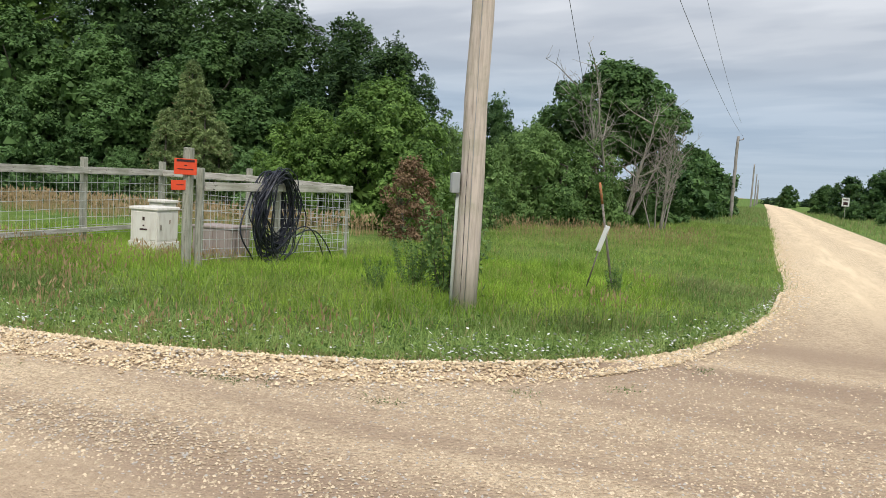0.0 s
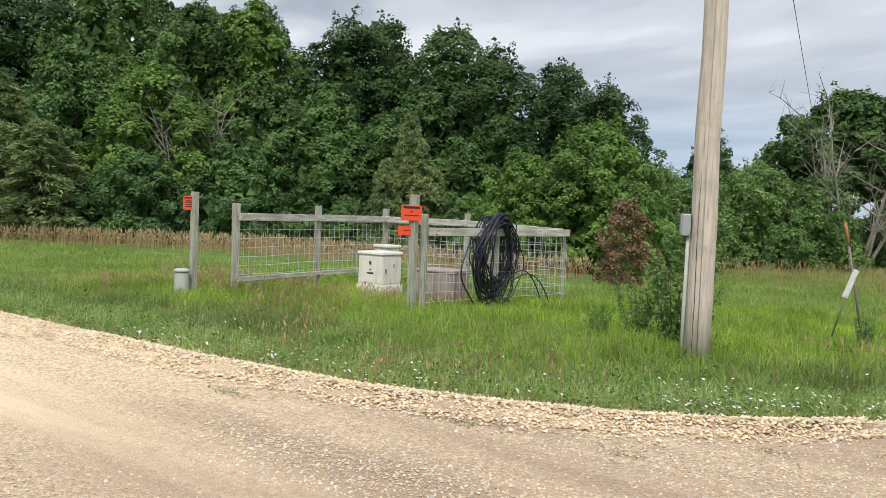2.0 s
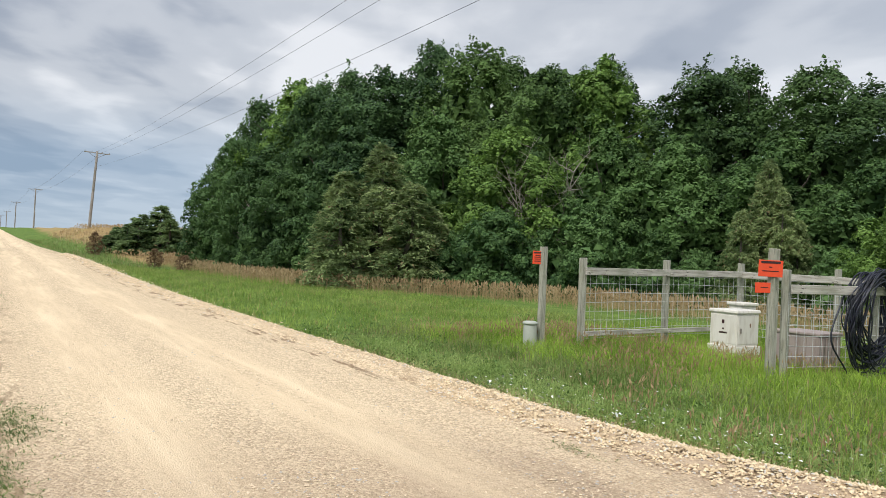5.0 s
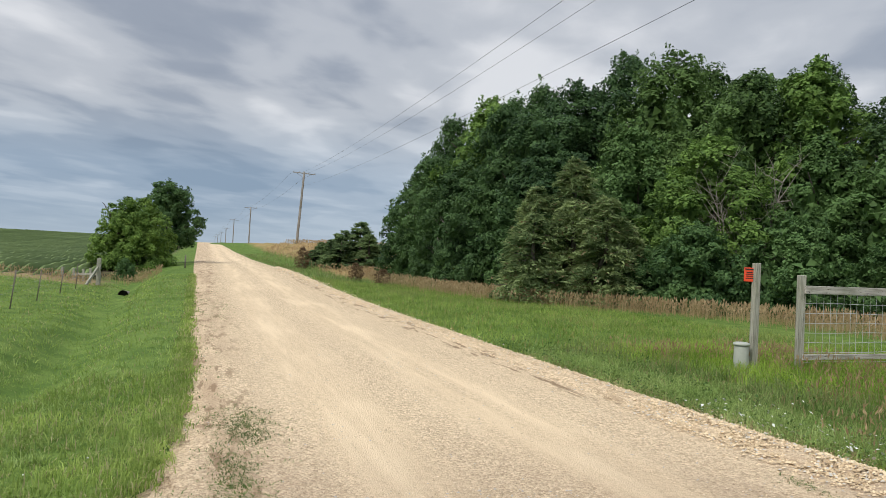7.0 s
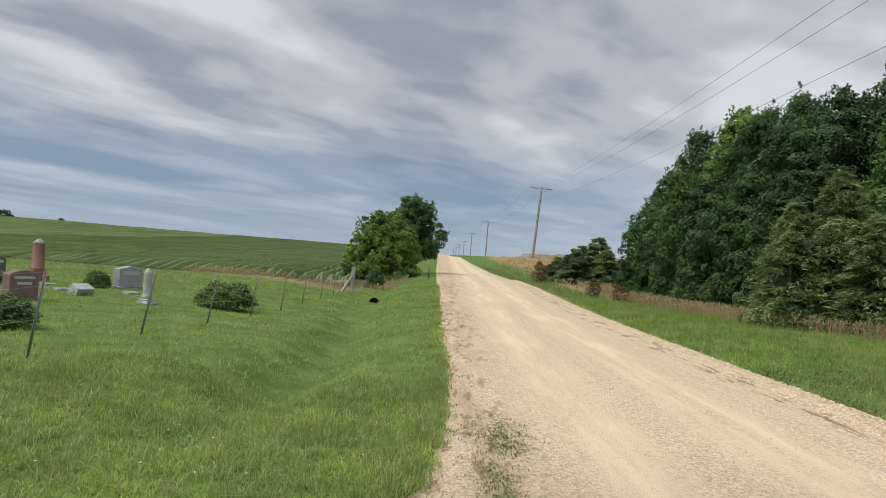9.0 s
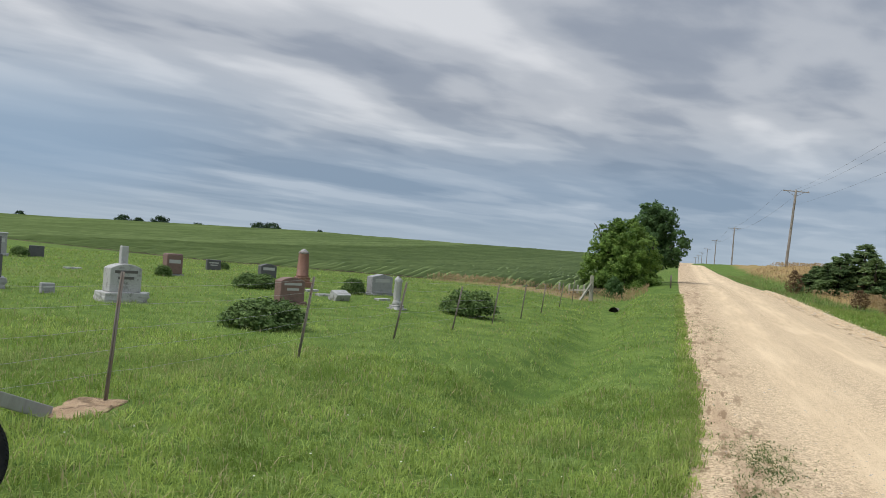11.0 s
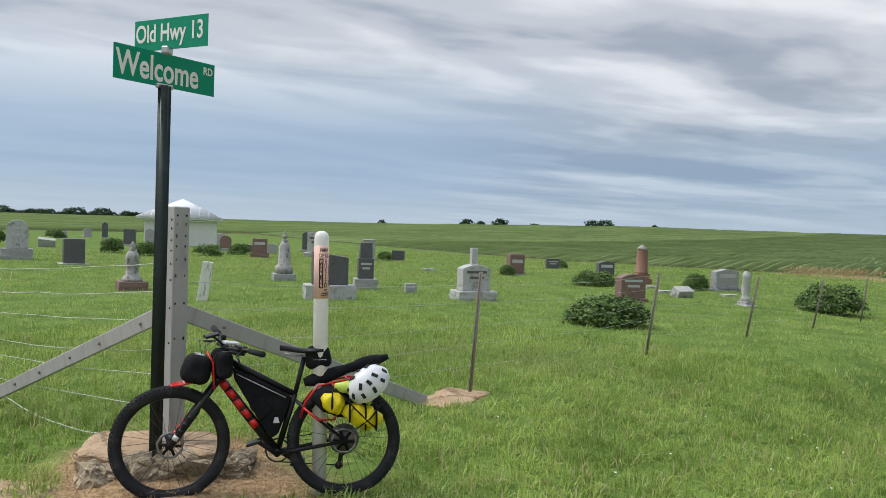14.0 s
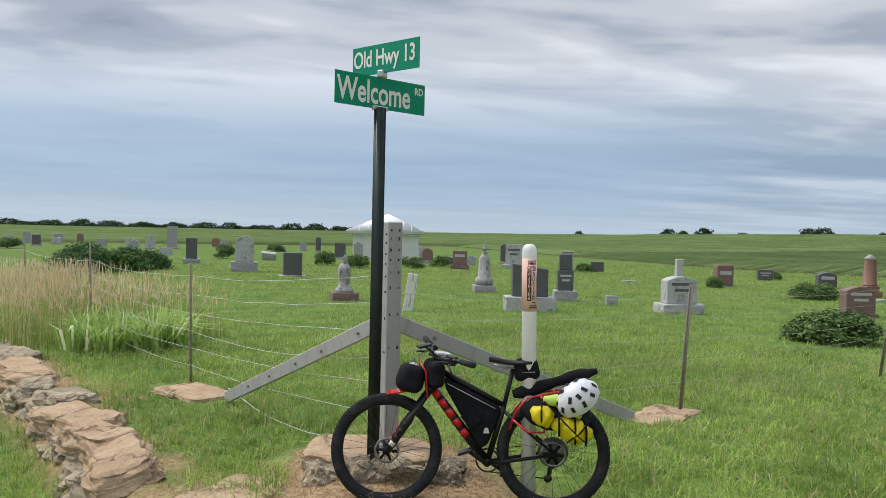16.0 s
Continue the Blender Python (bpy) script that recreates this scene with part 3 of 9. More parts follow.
# ---- lie of the land ----
def north_edge(x):
    """Where the grass begins north of the west road and round the corner."""
    return np.interp(x, [-400, -265, -120, -60, -7, -5, -3.75, -2.8, -2.1, -1.5, -1.07, -0.6, -0.1, 0.3, 0.55], [2.6, 3.7, 5.0, 5.4, 5.5, 5.65, 6.0, 6.4, 6.8, 7.35, 7.8, 8.6, 10.1, 12.2, 16.0])


def south_edge(x):
    return np.interp(x, [-400, -265, -70, -30, -12, -8.5, -6.6, -5, -3.5, -2.2, -1.2, -0.4, 0.2, 0.55], [-4.1, -2.8, -1.0, -0.5, -0.28, -0.3, -0.42, -0.75, -1.3, -2.1, -3.3, -5.0, -8.0, -12.0])


def west_profile(x):
    """Height along the west road, which crosses the dip on a low bank and climbs to the crest."""
    d = -np.asarray(x, float)
    return sum(np.interp(d + k, [0, 28, 40, 52, 75, 95, 150, 200, 265, 700], [0, 0, 0.2, 0.42, 0.55, 0.66, 1.45, 2.45, 3.7, 2.8]) for k in (-6, -3, 0, 3, 6)) / 5


def road_rise(x, y):
    """Gravel surface: the land without its plot and ditches."""
    x, y = np.asarray(x, float), np.asarray(y, float)
    return np.where(x < -20, west_profile(x), 0) + np.where(y > 40, -0.006 * np.maximum(y - 140, 0), 0)


def land(x, y):
    """Height of the ground."""
    x, y = np.asarray(x, float), np.asarray(y, float)
    r, az = np.hypot(x, y), np.degrees(np.arctan2(-x, y)) % 360
    slope = np.interp(az, [0, 20, 60, 83, 88, 91, 97, 110, 118, 124, 135, 145, 170, 200, 350, 360], [0.0, 0.006, 0.013, 0.0135, 0.009, 0.008, 0.0102, 0.0112, 0.0122, 0.0100, 0.0060, 0.0045, 0.0022, 0.002, 0.003, 0.0])
    crest = np.interp(az, [0, 30, 60, 84, 89, 91, 180, 330, 360], [300, 200, 120, 120, 240, 265, 300, 300, 300])
    near = np.interp(az, [0, 30, 60, 84, 89, 91, 180, 330, 360], [90, 70, 45, 45, 66, 70, 90, 90, 90])
    u = np.clip((r - near) / (crest - near), 0, 1)
    level = np.interp(az, [0, 6, 13, 345, 354, 360], [0, 0, 1, 1, 0, 0])
    z = -0.06 + (1.71 + slope * crest) * u * u * level - (1 - level) * 0.006 * np.clip(r - 140, 0, 500) - 0.002 * np.maximum(r - crest, 0)
    inside = np.minimum(y - north_edge(x), 0.75 - x)
    z = z + 0.13 * ease(0.0, 3.0, inside) * (1 - 0.8 * ease(9.3, 12.0, y)) * ease(-60, -20, x)
    out = np.minimum(south_edge(x) - y, -1.2 - x)
    z = z + 0.07 * ease(1.5, 5.0, out) * ease(-1.5, -2.2, x)
    z = z - 0.46 * np.exp(-(((y - np.interp(x, [-40, -16, -6], [-3.6, -2.4, -2.5])) / 0.75) ** 2)) * ease(-5, -13, x) * ease(-62, -44, x)
    z = z - 0.40 * ease(-11, -28, x) * np.exp(-(((y + 5.0) / 3.2) ** 2)) * ease(-70, -50, x)
    z = z + 0.17 * np.exp(-((x + 3.5) ** 2 + (y + 5.55) ** 2) / 0.4)
    z = z - 0.30 * ease(-2.0, -1.55, x) * ease(-4.6, -5.6, y) * ease(-40, -14, y) * ease(2.5, -0.3, x)
    bank = ease(-4.5, -2.2, y) * ease(0.5, -1.0, y - south_edge(x)) * ease(-38, -46, x) * ease(-110, -60, x)
    z = z + 0.3 * bank
    off = np.maximum(np.maximum(y - north_edge(x), south_edge(x) - y), 0)
    return z + np.where(x < -22, np.maximum(west_profile(x) - 0.05 - z, 0) * np.exp(-((off / 2.0) ** 2)) * ease(-22, -30, x), 0)


def build_ground():
    rings = [0.0]
    while rings[-1] < 4600:
        rings.append(rings[-1] + max(0.2, rings[-1] * 0.034))
    rings = np.array(rings[1:])
    turns = np.radians(np.concatenate([np.arange(0, 185, 1.0), np.arange(185, 355, 3.4), np.arange(355, 360, 1.0)]))
    rr, tt = np.meshgrid(rings, turns, indexing="ij")
    x, y = -rr * np.sin(tt), rr * np.cos(tt)
    z = land(x, y)
    on_road = ((y > south_edge(x) + 0.15) & (y < north_edge(x) - 0.15) & (x < 0.6)) | ((x > 0.7) & (x < 5.0))
    z = np.where(on_road, np.minimum(z, road_rise(x, y) - 0.12), z)
    v = np.concatenate([[[0, 0, -0.12]], np.stack([x, y, z], -1).reshape(-1, 3)])
    n, k = len(rings), len(turns)
    i, j = np.meshgrid(np.arange(n - 1), np.arange(k), indexing="ij")
    j2 = (j + 1) % k
    quads = np.stack([1 + i * k + j, 1 + (i + 1) * k + j, 1 + (i + 1) * k + j2, 1 + i * k + j2], -1).reshape(-1, 4)
    j = np.arange(k)
    fan = np.stack([np.zeros(k, int), 1 + j, 1 + (j + 1) % k], -1)
    return tagged(obj("ground", smooth(mesh_np("ground", v, [quads, fan])), M_GROUND), "gently rolling grassy ground with fields running to the horizon", "ground", kind="structure")


def build_road():
    """One gravel sheet: the road to the west, the rounded corner, and the road to the north and south."""
    xs = np.concatenate([np.linspace(-420, -60, 60)[:-1], np.linspace(-60, -14, 93)[:-1], np.linspace(-14, 0.55, 110)])
    vv = np.linspace(0, 1, 34)
    rng = np.random.default_rng(3)
    lo, hi = south_edge(xs), north_edge(xs)
    fade = np.clip((xs + 80) / 60, 0.2, 1)
    lo, hi = lo + rng.normal(0, 0.05, len(xs)) * fade, hi + rng.normal(0, 0.035, len(xs)) * fade
    x = np.repeat(xs[:, None], len(vv), 1)
    y = lo[:, None] + (hi - lo)[:, None] * vv
    edge = np.minimum(y - lo[:, None], hi[:, None] - y)
    z = road_rise(x, y) - 0.075 * (1 - ease(0, 0.35, edge)) + 0.006 * np.sin(y * 3.7) * np.sin(x * 0.4)
    i, j = np.meshgrid(np.arange(len(xs) - 1), np.arange(len(vv) - 1), indexing="ij")
    k = len(vv)
    quads = np.stack([i * k + j, (i + 1) * k + j, (i + 1) * k + j + 1, i * k + j + 1], -1).reshape(-1, 4)
    west = (np.stack([x, y, z], -1).reshape(-1, 3), [quads])
    ys = np.concatenate([np.linspace(-90, -14, 40)[:-1], np.linspace(-14, 20, 120)[:-1], np.linspace(20, 420, 150)])
    uu = np.linspace(0, 1, 30)
    left, right = 0.55 + 0.004 * np.maximum(ys - 16, 0), 5.25 - 0.002 * np.maximum(ys, 0)
    x2 = left[:, None] + (right - left)[:, None] * uu
    y2 = np.repeat(ys[:, None], len(uu), 1)
    edge2 = np.minimum(np.where((y2 > 15) | (y2 < -11), x2 - left[:, None], 1.0), right[:, None] - x2)
    z2 = road_rise(x2, y2) - 0.075 * (1 - ease(0, 0.35, edge2))
    i, j = np.meshgrid(np.arange(len(ys) - 1), np.arange(len(uu) - 1), indexing="ij")
    k = len(uu)
    quads2 = np.stack([i * k + j, i * k + j + 1, (i + 1) * k + j + 1, (i + 1) * k + j], -1).reshape(-1, 4)
    north = (np.stack([x2, y2, z2], -1).reshape(-1, 3), [quads2])
    v, f = joined([west, north])
    return tagged(obj("road", smooth(mesh_np("road", v, f)), M_GRAVEL), "pale limestone gravel road with worn wheel tracks meeting at a corner", "road", kind="structure")


build_ground()
build_road()

# ---- trees and shrubs ----
def leaf_quads(rng, centre, normal, size, long=1.5):
    """Rhombic leaves, slightly folded, at the centres: (verts, faces)."""
    n = len(centre)
    normal = normal / (np.linalg.norm(normal, axis=1)[:, None] + 1e-9)
    any_dir = rng.normal(size=(n, 3))
    a = np.cross(normal, any_dir)
    a /= np.linalg.norm(a, axis=1)[:, None] + 1e-9
    b = np.cross(normal, a)
    s = (size * rng.uniform(0.6, 1.35, n))[:, None]
    fold = normal * s * 0.22
    v = np.stack([centre - a * s * long * 0.5, centre + b * s * 0.42 + fold, centre + a * s * long * 0.5, centre - b * s * 0.42 + fold], 1).reshape(-1, 3)
    return v, [np.arange(n * 4).reshape(-1, 4)]


def leaf_tris(rng, centre, normal, size, long=1.35):
    """Small pointed leaves, one face each, at the centres: (verts, faces)."""
    n = len(centre)
    normal = normal / (np.linalg.norm(normal, axis=1)[:, None] + 1e-9)
    a = np.cross(normal, rng.normal(size=(n, 3)))
    a /= np.linalg.norm(a, axis=1)[:, None] + 1e-9
    b = np.cross(normal, a)
    s = (np.asarray(size) * rng.uniform(0.65, 1.35, n))[:, None]
    v = np.stack([centre + a * s * long * 0.55, centre - a * s * long * 0.45 + b * s * 0.5, centre - a * s * long * 0.3 - b * s * 0.5], 1).reshape(-1, 3)
    return v, [np.arange(n * 3).reshape(-1, 3)]


def clump_leaves(rng, centres, radii, count, size, flat=0.75, droop=0.0, long=1.5):
    """Leaves spread over rough clumps, thicker towards their outside and top."""
    radii = np.asarray(radii, float)
    w = radii ** 2
    pick = rng.choice(len(centres), count, p=w / w.sum())
    d = rng.normal(size=(count, 3))
    d /= np.linalg.norm(d, axis=1)[:, None]
    d[:, 2] = np.where(d[:, 2] < -0.35, -d[:, 2] * 0.5, d[:, 2])
    rad = radii[pick] * rng.uniform(0.45, 1.12, count) ** 0.6
    lump = 1 + 0.22 * np.sin(d[:, 0] * 7 + pick * 1.7) * np.sin(d[:, 1] * 6 + pick) + 0.12 * np.sin(d[:, 2] * 13 + pick * 0.6)
    c = np.asarray(centres)[pick] + d * (rad * lump)[:, None] * np.array([1, 1, flat])
    nrm = d * 0.7 + rng.normal(size=(count, 3)) * 0.55 + np.array([0, 0, 0.45 - droop])
    return leaf_quads(rng, c, nrm, np.full(count, size), long)


def bend(rng, start, end, n, wander):
    t = np.linspace(0, 1, n)[:, None]
    p = np.asarray(start) * (1 - t) + np.asarray(end) * t
    w = np.cumsum(rng.normal(0, wander, (n, 3)), 0) * t
    return p + w - w[-1] * t


def broadleaf(name, seed, height, width, leaves, size, material, low=0.12, clumps=46, trunk=0.24, top=1.0, lean=0.0, flat=0.8, stems=1, spray=0.85, compact=False):
    """A broadleaf tree's meshes: trunk with limbs, and the crown."""
    rng = np.random.default_rng(seed)
    centres, radii, wood = [], [], []
    for s in range(stems):
        off = np.array([rng.normal(0, 0.12 * width) * (stems > 1), rng.normal(0, 0.12 * width) * (stems > 1), 0])
        tip = off + np.array([lean + rng.normal(0, 0.3), rng.normal(0, 0.3), height * rng.uniform(0.62, 0.74)])
        line = bend(rng, off * 0.4, tip, 9, min(0.1, height * 0.02))
        wood.append(tube(line, np.linspace(trunk, trunk * 0.22, 9), 8 if stems == 1 else 5))
        for k in range(9 if stems == 1 else 4):
            f = rng.uniform(0.2, 0.95)
            base = line[int(f * 8)]
            ang, reach = rng.uniform(0, 2 * np.pi), width * (0.3 if compact or stems > 1 else 0.42) * rng.uniform(0.5, 0.95)
            end = base + np.array([np.cos(ang) * reach, np.sin(ang) * reach, rng.uniform(0.05, 0.25) * height])
            wood.append(tube(bend(rng, base, end, 6, min(0.08, height * 0.02)), np.linspace(trunk * 0.42, min(0.02, trunk * 0.2), 6), 5, caps=False))
    def outline(u):
        return np.sin(np.pi * np.clip(0.16 + 0.84 * (1 - (1 - u) ** 1.25) * 0.92, 0, 1)) ** 0.6 * (1.0 if u < 0.8 else 1.0 - 0.5 * (u - 0.8) / 0.2 * top)

    for k in range(clumps):
        u = (k + rng.uniform(0, 1)) / clumps
        a, q = k * 2.399 + rng.uniform(-0.4, 0.4), np.sqrt(rng.uniform(0.12 if compact else 0.34, 1.0))
        cr = width * (rng.uniform(0.075, 0.15) if compact else rng.uniform(0.08, 0.165))
        rad, z = max(width * 0.5 * outline(u) * q - (0 if compact else cr * 0.45), 0.0), low + (1 - low) * u
        centres.append((np.cos(a) * rad + lean * z, np.sin(a) * rad, z * height - cr * (0.5 if compact else 0.85)))
        radii.append(cr)
    cc, rr = np.array(centres), np.array(radii)
    if compact:
        if height < 1.2:
            # a low dome of leaf clumps
            up = rng.uniform(0, 1, clumps) ** 0.85
            round_at, flare = np.arange(clumps) * 2.399, np.sqrt(np.maximum(1 - up ** 2, 0)) ** 0.8 * rng.uniform(0.8, 1.0, clumps)
            cc = np.stack([np.cos(round_at) * flare * (width * 0.5 - rr), np.sin(round_at) * flare * (width * 0.5 - rr), up * (height - rr * 0.7)], -1)
        cc[:, 2] = np.maximum(cc[:, 2], rr * (0.5 if height < 3 else 0.4))
        v, f = clump_leaves(rng, cc, rr * 1.3, leaves, size, flat)
        v[:, 2] = np.maximum(v[:, 2], 0.01)
        return mesh_np(name + "_wood", *joined(wood)), mesh_np(name + "_crown", v, f), material
    cc[:, 2] = np.maximum(cc[:, 2], rr * 0.5)
    mid = np.array([lean * 0.5, 0, height * 0.45])
    # every bough carries tufts on its outer and upper side, every tuft a shell of leaves
    tufted = 9
    owner = np.repeat(np.arange(len(cc)), tufted)
    out = cc[owner] - mid
    out /= np.linalg.norm(out, axis=1)[:, None] + 1e-6
    d = rng.normal(0, 0.75, out.shape) + out * 0.65 + np.array([0, 0, 0.35])
    d /= np.linalg.norm(d, axis=1)[:, None]
    tr = rr[owner] * rng.uniform(0.30, 0.52, len(owner))
    tc = cc[owner] + d * (rr[owner] * rng.uniform(0.7, 1.0, len(owner)))[:, None] * np.array([1, 1, flat])
    tc[:, 2] = np.maximum(tc[:, 2], tr * 0.6)
    w = tr ** 2
    pick = rng.choice(len(owner), leaves, p=w / w.sum())
    e = rng.normal(0, 0.8, (leaves, 3)) + d[pick] * 0.55 + np.array([0, 0, 0.25])
    e /= np.linalg.norm(e, axis=1)[:, None]
    rad = tr[pick] * rng.uniform(0.35, 1.15, leaves) ** 0.55
    c = tc[pick] + e * rad[:, None] * np.array([1, 1, 0.85])
    c[:, 2] = np.maximum(c[:, 2], 0.03)
    nrm = e * 0.55 + d[pick] * 0.5 + rng.normal(0, 0.42, (leaves, 3)) + np.array([0, 0, 0.35])
    pieces = [leaf_tris(rng, c, nrm, np.full(leaves, size))]
    # young shoots stand out from the outline
    shoots = np.nonzero(tc[:, 2] > height * 0.5)[0]
    shoots = rng.choice(shoots, min(len(shoots), 46), replace=False) if spray > 0 and len(shoots) else shoots[:0]
    if len(shoots):
        per = 26
        t = np.tile(np.linspace(0.35, 1.0, per), len(shoots))[:, None]
        reach = (tr[shoots] * rng.uniform(0.9, 1.6, len(shoots)))[:, None]
        way = d[shoots] * 0.6 + np.array([0, 0, 0.8]) + rng.normal(0, 0.25, (len(shoots), 3))
        c = np.repeat(tc[shoots], per, 0) + np.repeat(way * reach, per, 0) * t + rng.normal(0, size * 1.5, (len(t), 3)) * (1.2 - t)
        pieces.append(leaf_tris(rng, c, rng.normal(0, 0.8, c.shape) + np.array([0, 0, 0.4]), np.full(len(c), size * 0.9)))
    # shaded inner leaves close the crown
    inner = leaves // 12
    at = rng.choice(len(cc), inner)
    ci = mid + (cc[at] - mid) * rng.uniform(0.45, 0.95, (inner, 1)) + rng.normal(0, 0.35, (inner, 3)) * rr[at][:, None]
    ci[:, 2] = np.maximum(ci[:, 2], 0.1)
    pieces.append(leaf_tris(rng, ci, rng.normal(size=(inner, 3)), np.full(inner, size * 2.6)))
    return mesh_np(name + "_wood", *joined(wood)), mesh_np(name + "_crown", *joined(pieces)), material


def cedar(name, seed, height, width, leaves, size, material, stems=1):
    """A red cedar: a ragged cone of layered, feathery sprays."""
    rng = np.random.default_rng(seed)
    wood, vs = [], []
    # several leaders of unlike height make an uneven, many-pointed outline
    tops = [(0.0, 0.0, 1.0, 0.72), (0.30, 0.08, 0.72, 0.55), (-0.28, 0.12, 0.66, 0.55), (0.05, -0.3, 0.6, 0.55), (-0.12, -0.22, 0.8, 0.5), (0.2, 0.28, 0.55, 0.5)]
    for x0, y0, tall, wide in tops:
        wood.append(tube([(x0 * width * 0.2, y0 * width * 0.2, -0.1), (x0 * width, y0 * width, height * tall * 0.5), (x0 * width, y0 * width, height * tall * 0.97)], [0.12, 0.07, 0.012], 6))
    share = np.array([t[2] * t[3] for t in tops])
    ways = []
    per = 44
    for k in range(leaves // per):
        x0, y0, tall, wide = tops[rng.choice(len(tops), p=share / share.sum())]
        u = rng.uniform(0.0, 1) ** 0.85
        a = rng.uniform(0, 2 * np.pi)
        rad = width * 0.5 * wide * (1 - u) ** 0.7 * rng.uniform(0.55, 1.25) + 0.12
        z = u * height * tall
        hub = np.array([x0 * width, y0 * width, 0])
        base = hub + np.array([np.cos(a) * rad * 0.25, np.sin(a) * rad * 0.25, z])
        end = hub + np.array([np.cos(a) * rad, np.sin(a) * rad, z + rad * rng.uniform(-0.05, 0.3)])
        # a flat, drooping fan of short sprays on both sides of the branch
        t = rng.uniform(0.25, 1.12, per)[:, None]
        side = np.array([-np.sin(a), np.cos(a), 0])
        sw = rng.normal(0, 0.17, (per, 1)) * rad * (1.15 - 0.6 * t)
        c = base * (1 - t) + end * t + side * sw + rng.normal(0, 0.035, (per, 3))
        c[:, 2] -= (0.26 * rad * t[:, 0] ** 3 + 0.35 * np.abs(sw[:, 0]))
        vs.append(c)
        ways.append((end - base) / (np.linalg.norm(end - base) + 1e-6) + side * np.sign(sw) * 0.6 + rng.normal(0, 0.55, (per, 3)) - np.array([0, 0, 0.3]))
        if k % 12 == 0:
            wood.append(tube([base, (base + end) / 2, end], [0.02, 0.014, 0.006], 4, caps=False))
    c, way = np.concatenate(vs), np.concatenate(ways)
    c[:, 2] = np.maximum(c[:, 2], 0.02)
    way /= np.linalg.norm(way, axis=1)[:, None]
    b = np.cross(way, rng.normal(0, 1.0, c.shape))
    b /= np.linalg.norm(b, axis=1)[:, None]
    ln = (size * rng.uniform(0.7, 1.5, len(c)))[:, None]
    v = np.stack([c + way * ln * 1.6, c - way * ln * 0.7 + b * ln * 0.42, c - way * ln * 0.7 - b * ln * 0.42], 1).reshape(-1, 3)
    return mesh_np(name + "_wood", *joined(wood)), mesh_np(name + "_sprays", v, [np.arange(len(v)).reshape(-1, 3)]), material


def dead_branches(name, seed, height, spread, stems, material):
    rng = np.random.default_rng(seed)
    wood = []
    for s in range(stems):
        a = rng.uniform(0, 2 * np.pi)
        base = np.array([np.cos(a), np.sin(a), 0]) * spread * 0.12
        tip = base + np.array([np.cos(a) * spread * rng.uniform(0.1, 0.5), np.sin(a) * spread * rng.uniform(0.1, 0.5), height * rng.uniform(0.65, 1.0)])
        line = bend(rng, base, tip, 8, 0.07)
        wood.append(tube(line, np.linspace(0.075, 0.012, 8), 6))
        for k in range(11):
            b = line[rng.integers(2, 8)]
            e = b + np.array([rng.normal(0, spread * 0.17), rng.normal(0, spread * 0.17), rng.uniform(0.05, 0.3) * height])
            limb = bend(rng, b, e, 5, 0.06)
            wood.append(tube(limb, np.linspace(0.03, 0.006, 5), 4, caps=False))
            for q in range(5):
                b2 = limb[rng.integers(1, 5)]
                e2 = b2 + np.array([rng.normal(0, spread * 0.09), rng.normal(0, spread * 0.09), rng.uniform(0.0, 0.14) * height])
                wood.append(tube(bend(rng, b2, e2, 3, 0.03), [0.011, 0.008, 0.004], 3, caps=False))
    return mesh_np(name + "_wood", *joined(wood)), None, material


def plant(kind, name, x, y, label, category, group="", turn=0.0, scale=1.0, squash=1.0, bark=None, wood_name="trunk", leaf_name="crown", sink=0.05):
    wood, crown, material = kind
    e = thing(name, (x, y, float(land(x, y)) - sink), label, category, group, turn)
    e.scale = (scale * squash, scale * squash, scale)
    obj(wood_name, wood, bark or M_BARK, e)
    if crown:
        obj(leaf_name, crown, material, e)
    return e


ELM = [broadleaf("elm", 11 + k, 11.5, 8.2, 24000, 0.135, M_LEAF, 0.04, 70) for k in range(3)]
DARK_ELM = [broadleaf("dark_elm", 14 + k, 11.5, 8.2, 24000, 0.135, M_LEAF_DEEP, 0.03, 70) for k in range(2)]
# same elms as above, with the shade put into their leaf colour
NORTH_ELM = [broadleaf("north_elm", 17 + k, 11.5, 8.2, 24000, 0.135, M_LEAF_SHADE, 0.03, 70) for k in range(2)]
ASH = [broadleaf("ash", 31 + k, 10.0, 6.6, 22000, 0.14, M_LEAF_LIGHT, 0.10, 56, 0.2) for k in range(2)]
MULBERRY = [broadleaf("mulberry", 41 + k, 8.0, 6.5, 22000, 0.125, M_LEAF_DARK, 0.02, 58, 0.18) for k in range(2)]
WEST_MULBERRY = [broadleaf("west_mulberry", 43 + k, 8.0, 6.5, 22000, 0.125, M_LEAF_DEEP, 0.0, 58, 0.18) for k in range(2)]
SHRUB = [broadleaf("shrub", 51 + k, 3.8, 4.6, 14000, 0.10, M_LEAF_SHRUB, 0.0, 44, 0.07, 0.8, stems=3) for k in range(3)]
ROAD_BRUSH = [broadleaf("road_brush", 54 + k, 3.8, 4.6, 13000, 0.09, M_LEAF_BRUSH, 0.0, 60, 0.07, 0.8, stems=3) for k in range(2)]
BRIGHT_SHRUB = broadleaf("bright_shrub", 58, 5.2, 5.6, 30000, 0.095, M_LEAF_LIGHT, 0.0, 64, 0.1, 0.7, stems=3)
CEDAR = [cedar("cedar", 61 + k, 5.6, 4.6, 52000, 0.065, M_CEDAR) for k in range(2)]
FAR_TREE = [broadleaf("far_mulberry", 46 + k, 8.0, 6.5, 7000, 0.26, M_LEAF_DARK, 0.0, 34, 0.18) for k in range(2)]
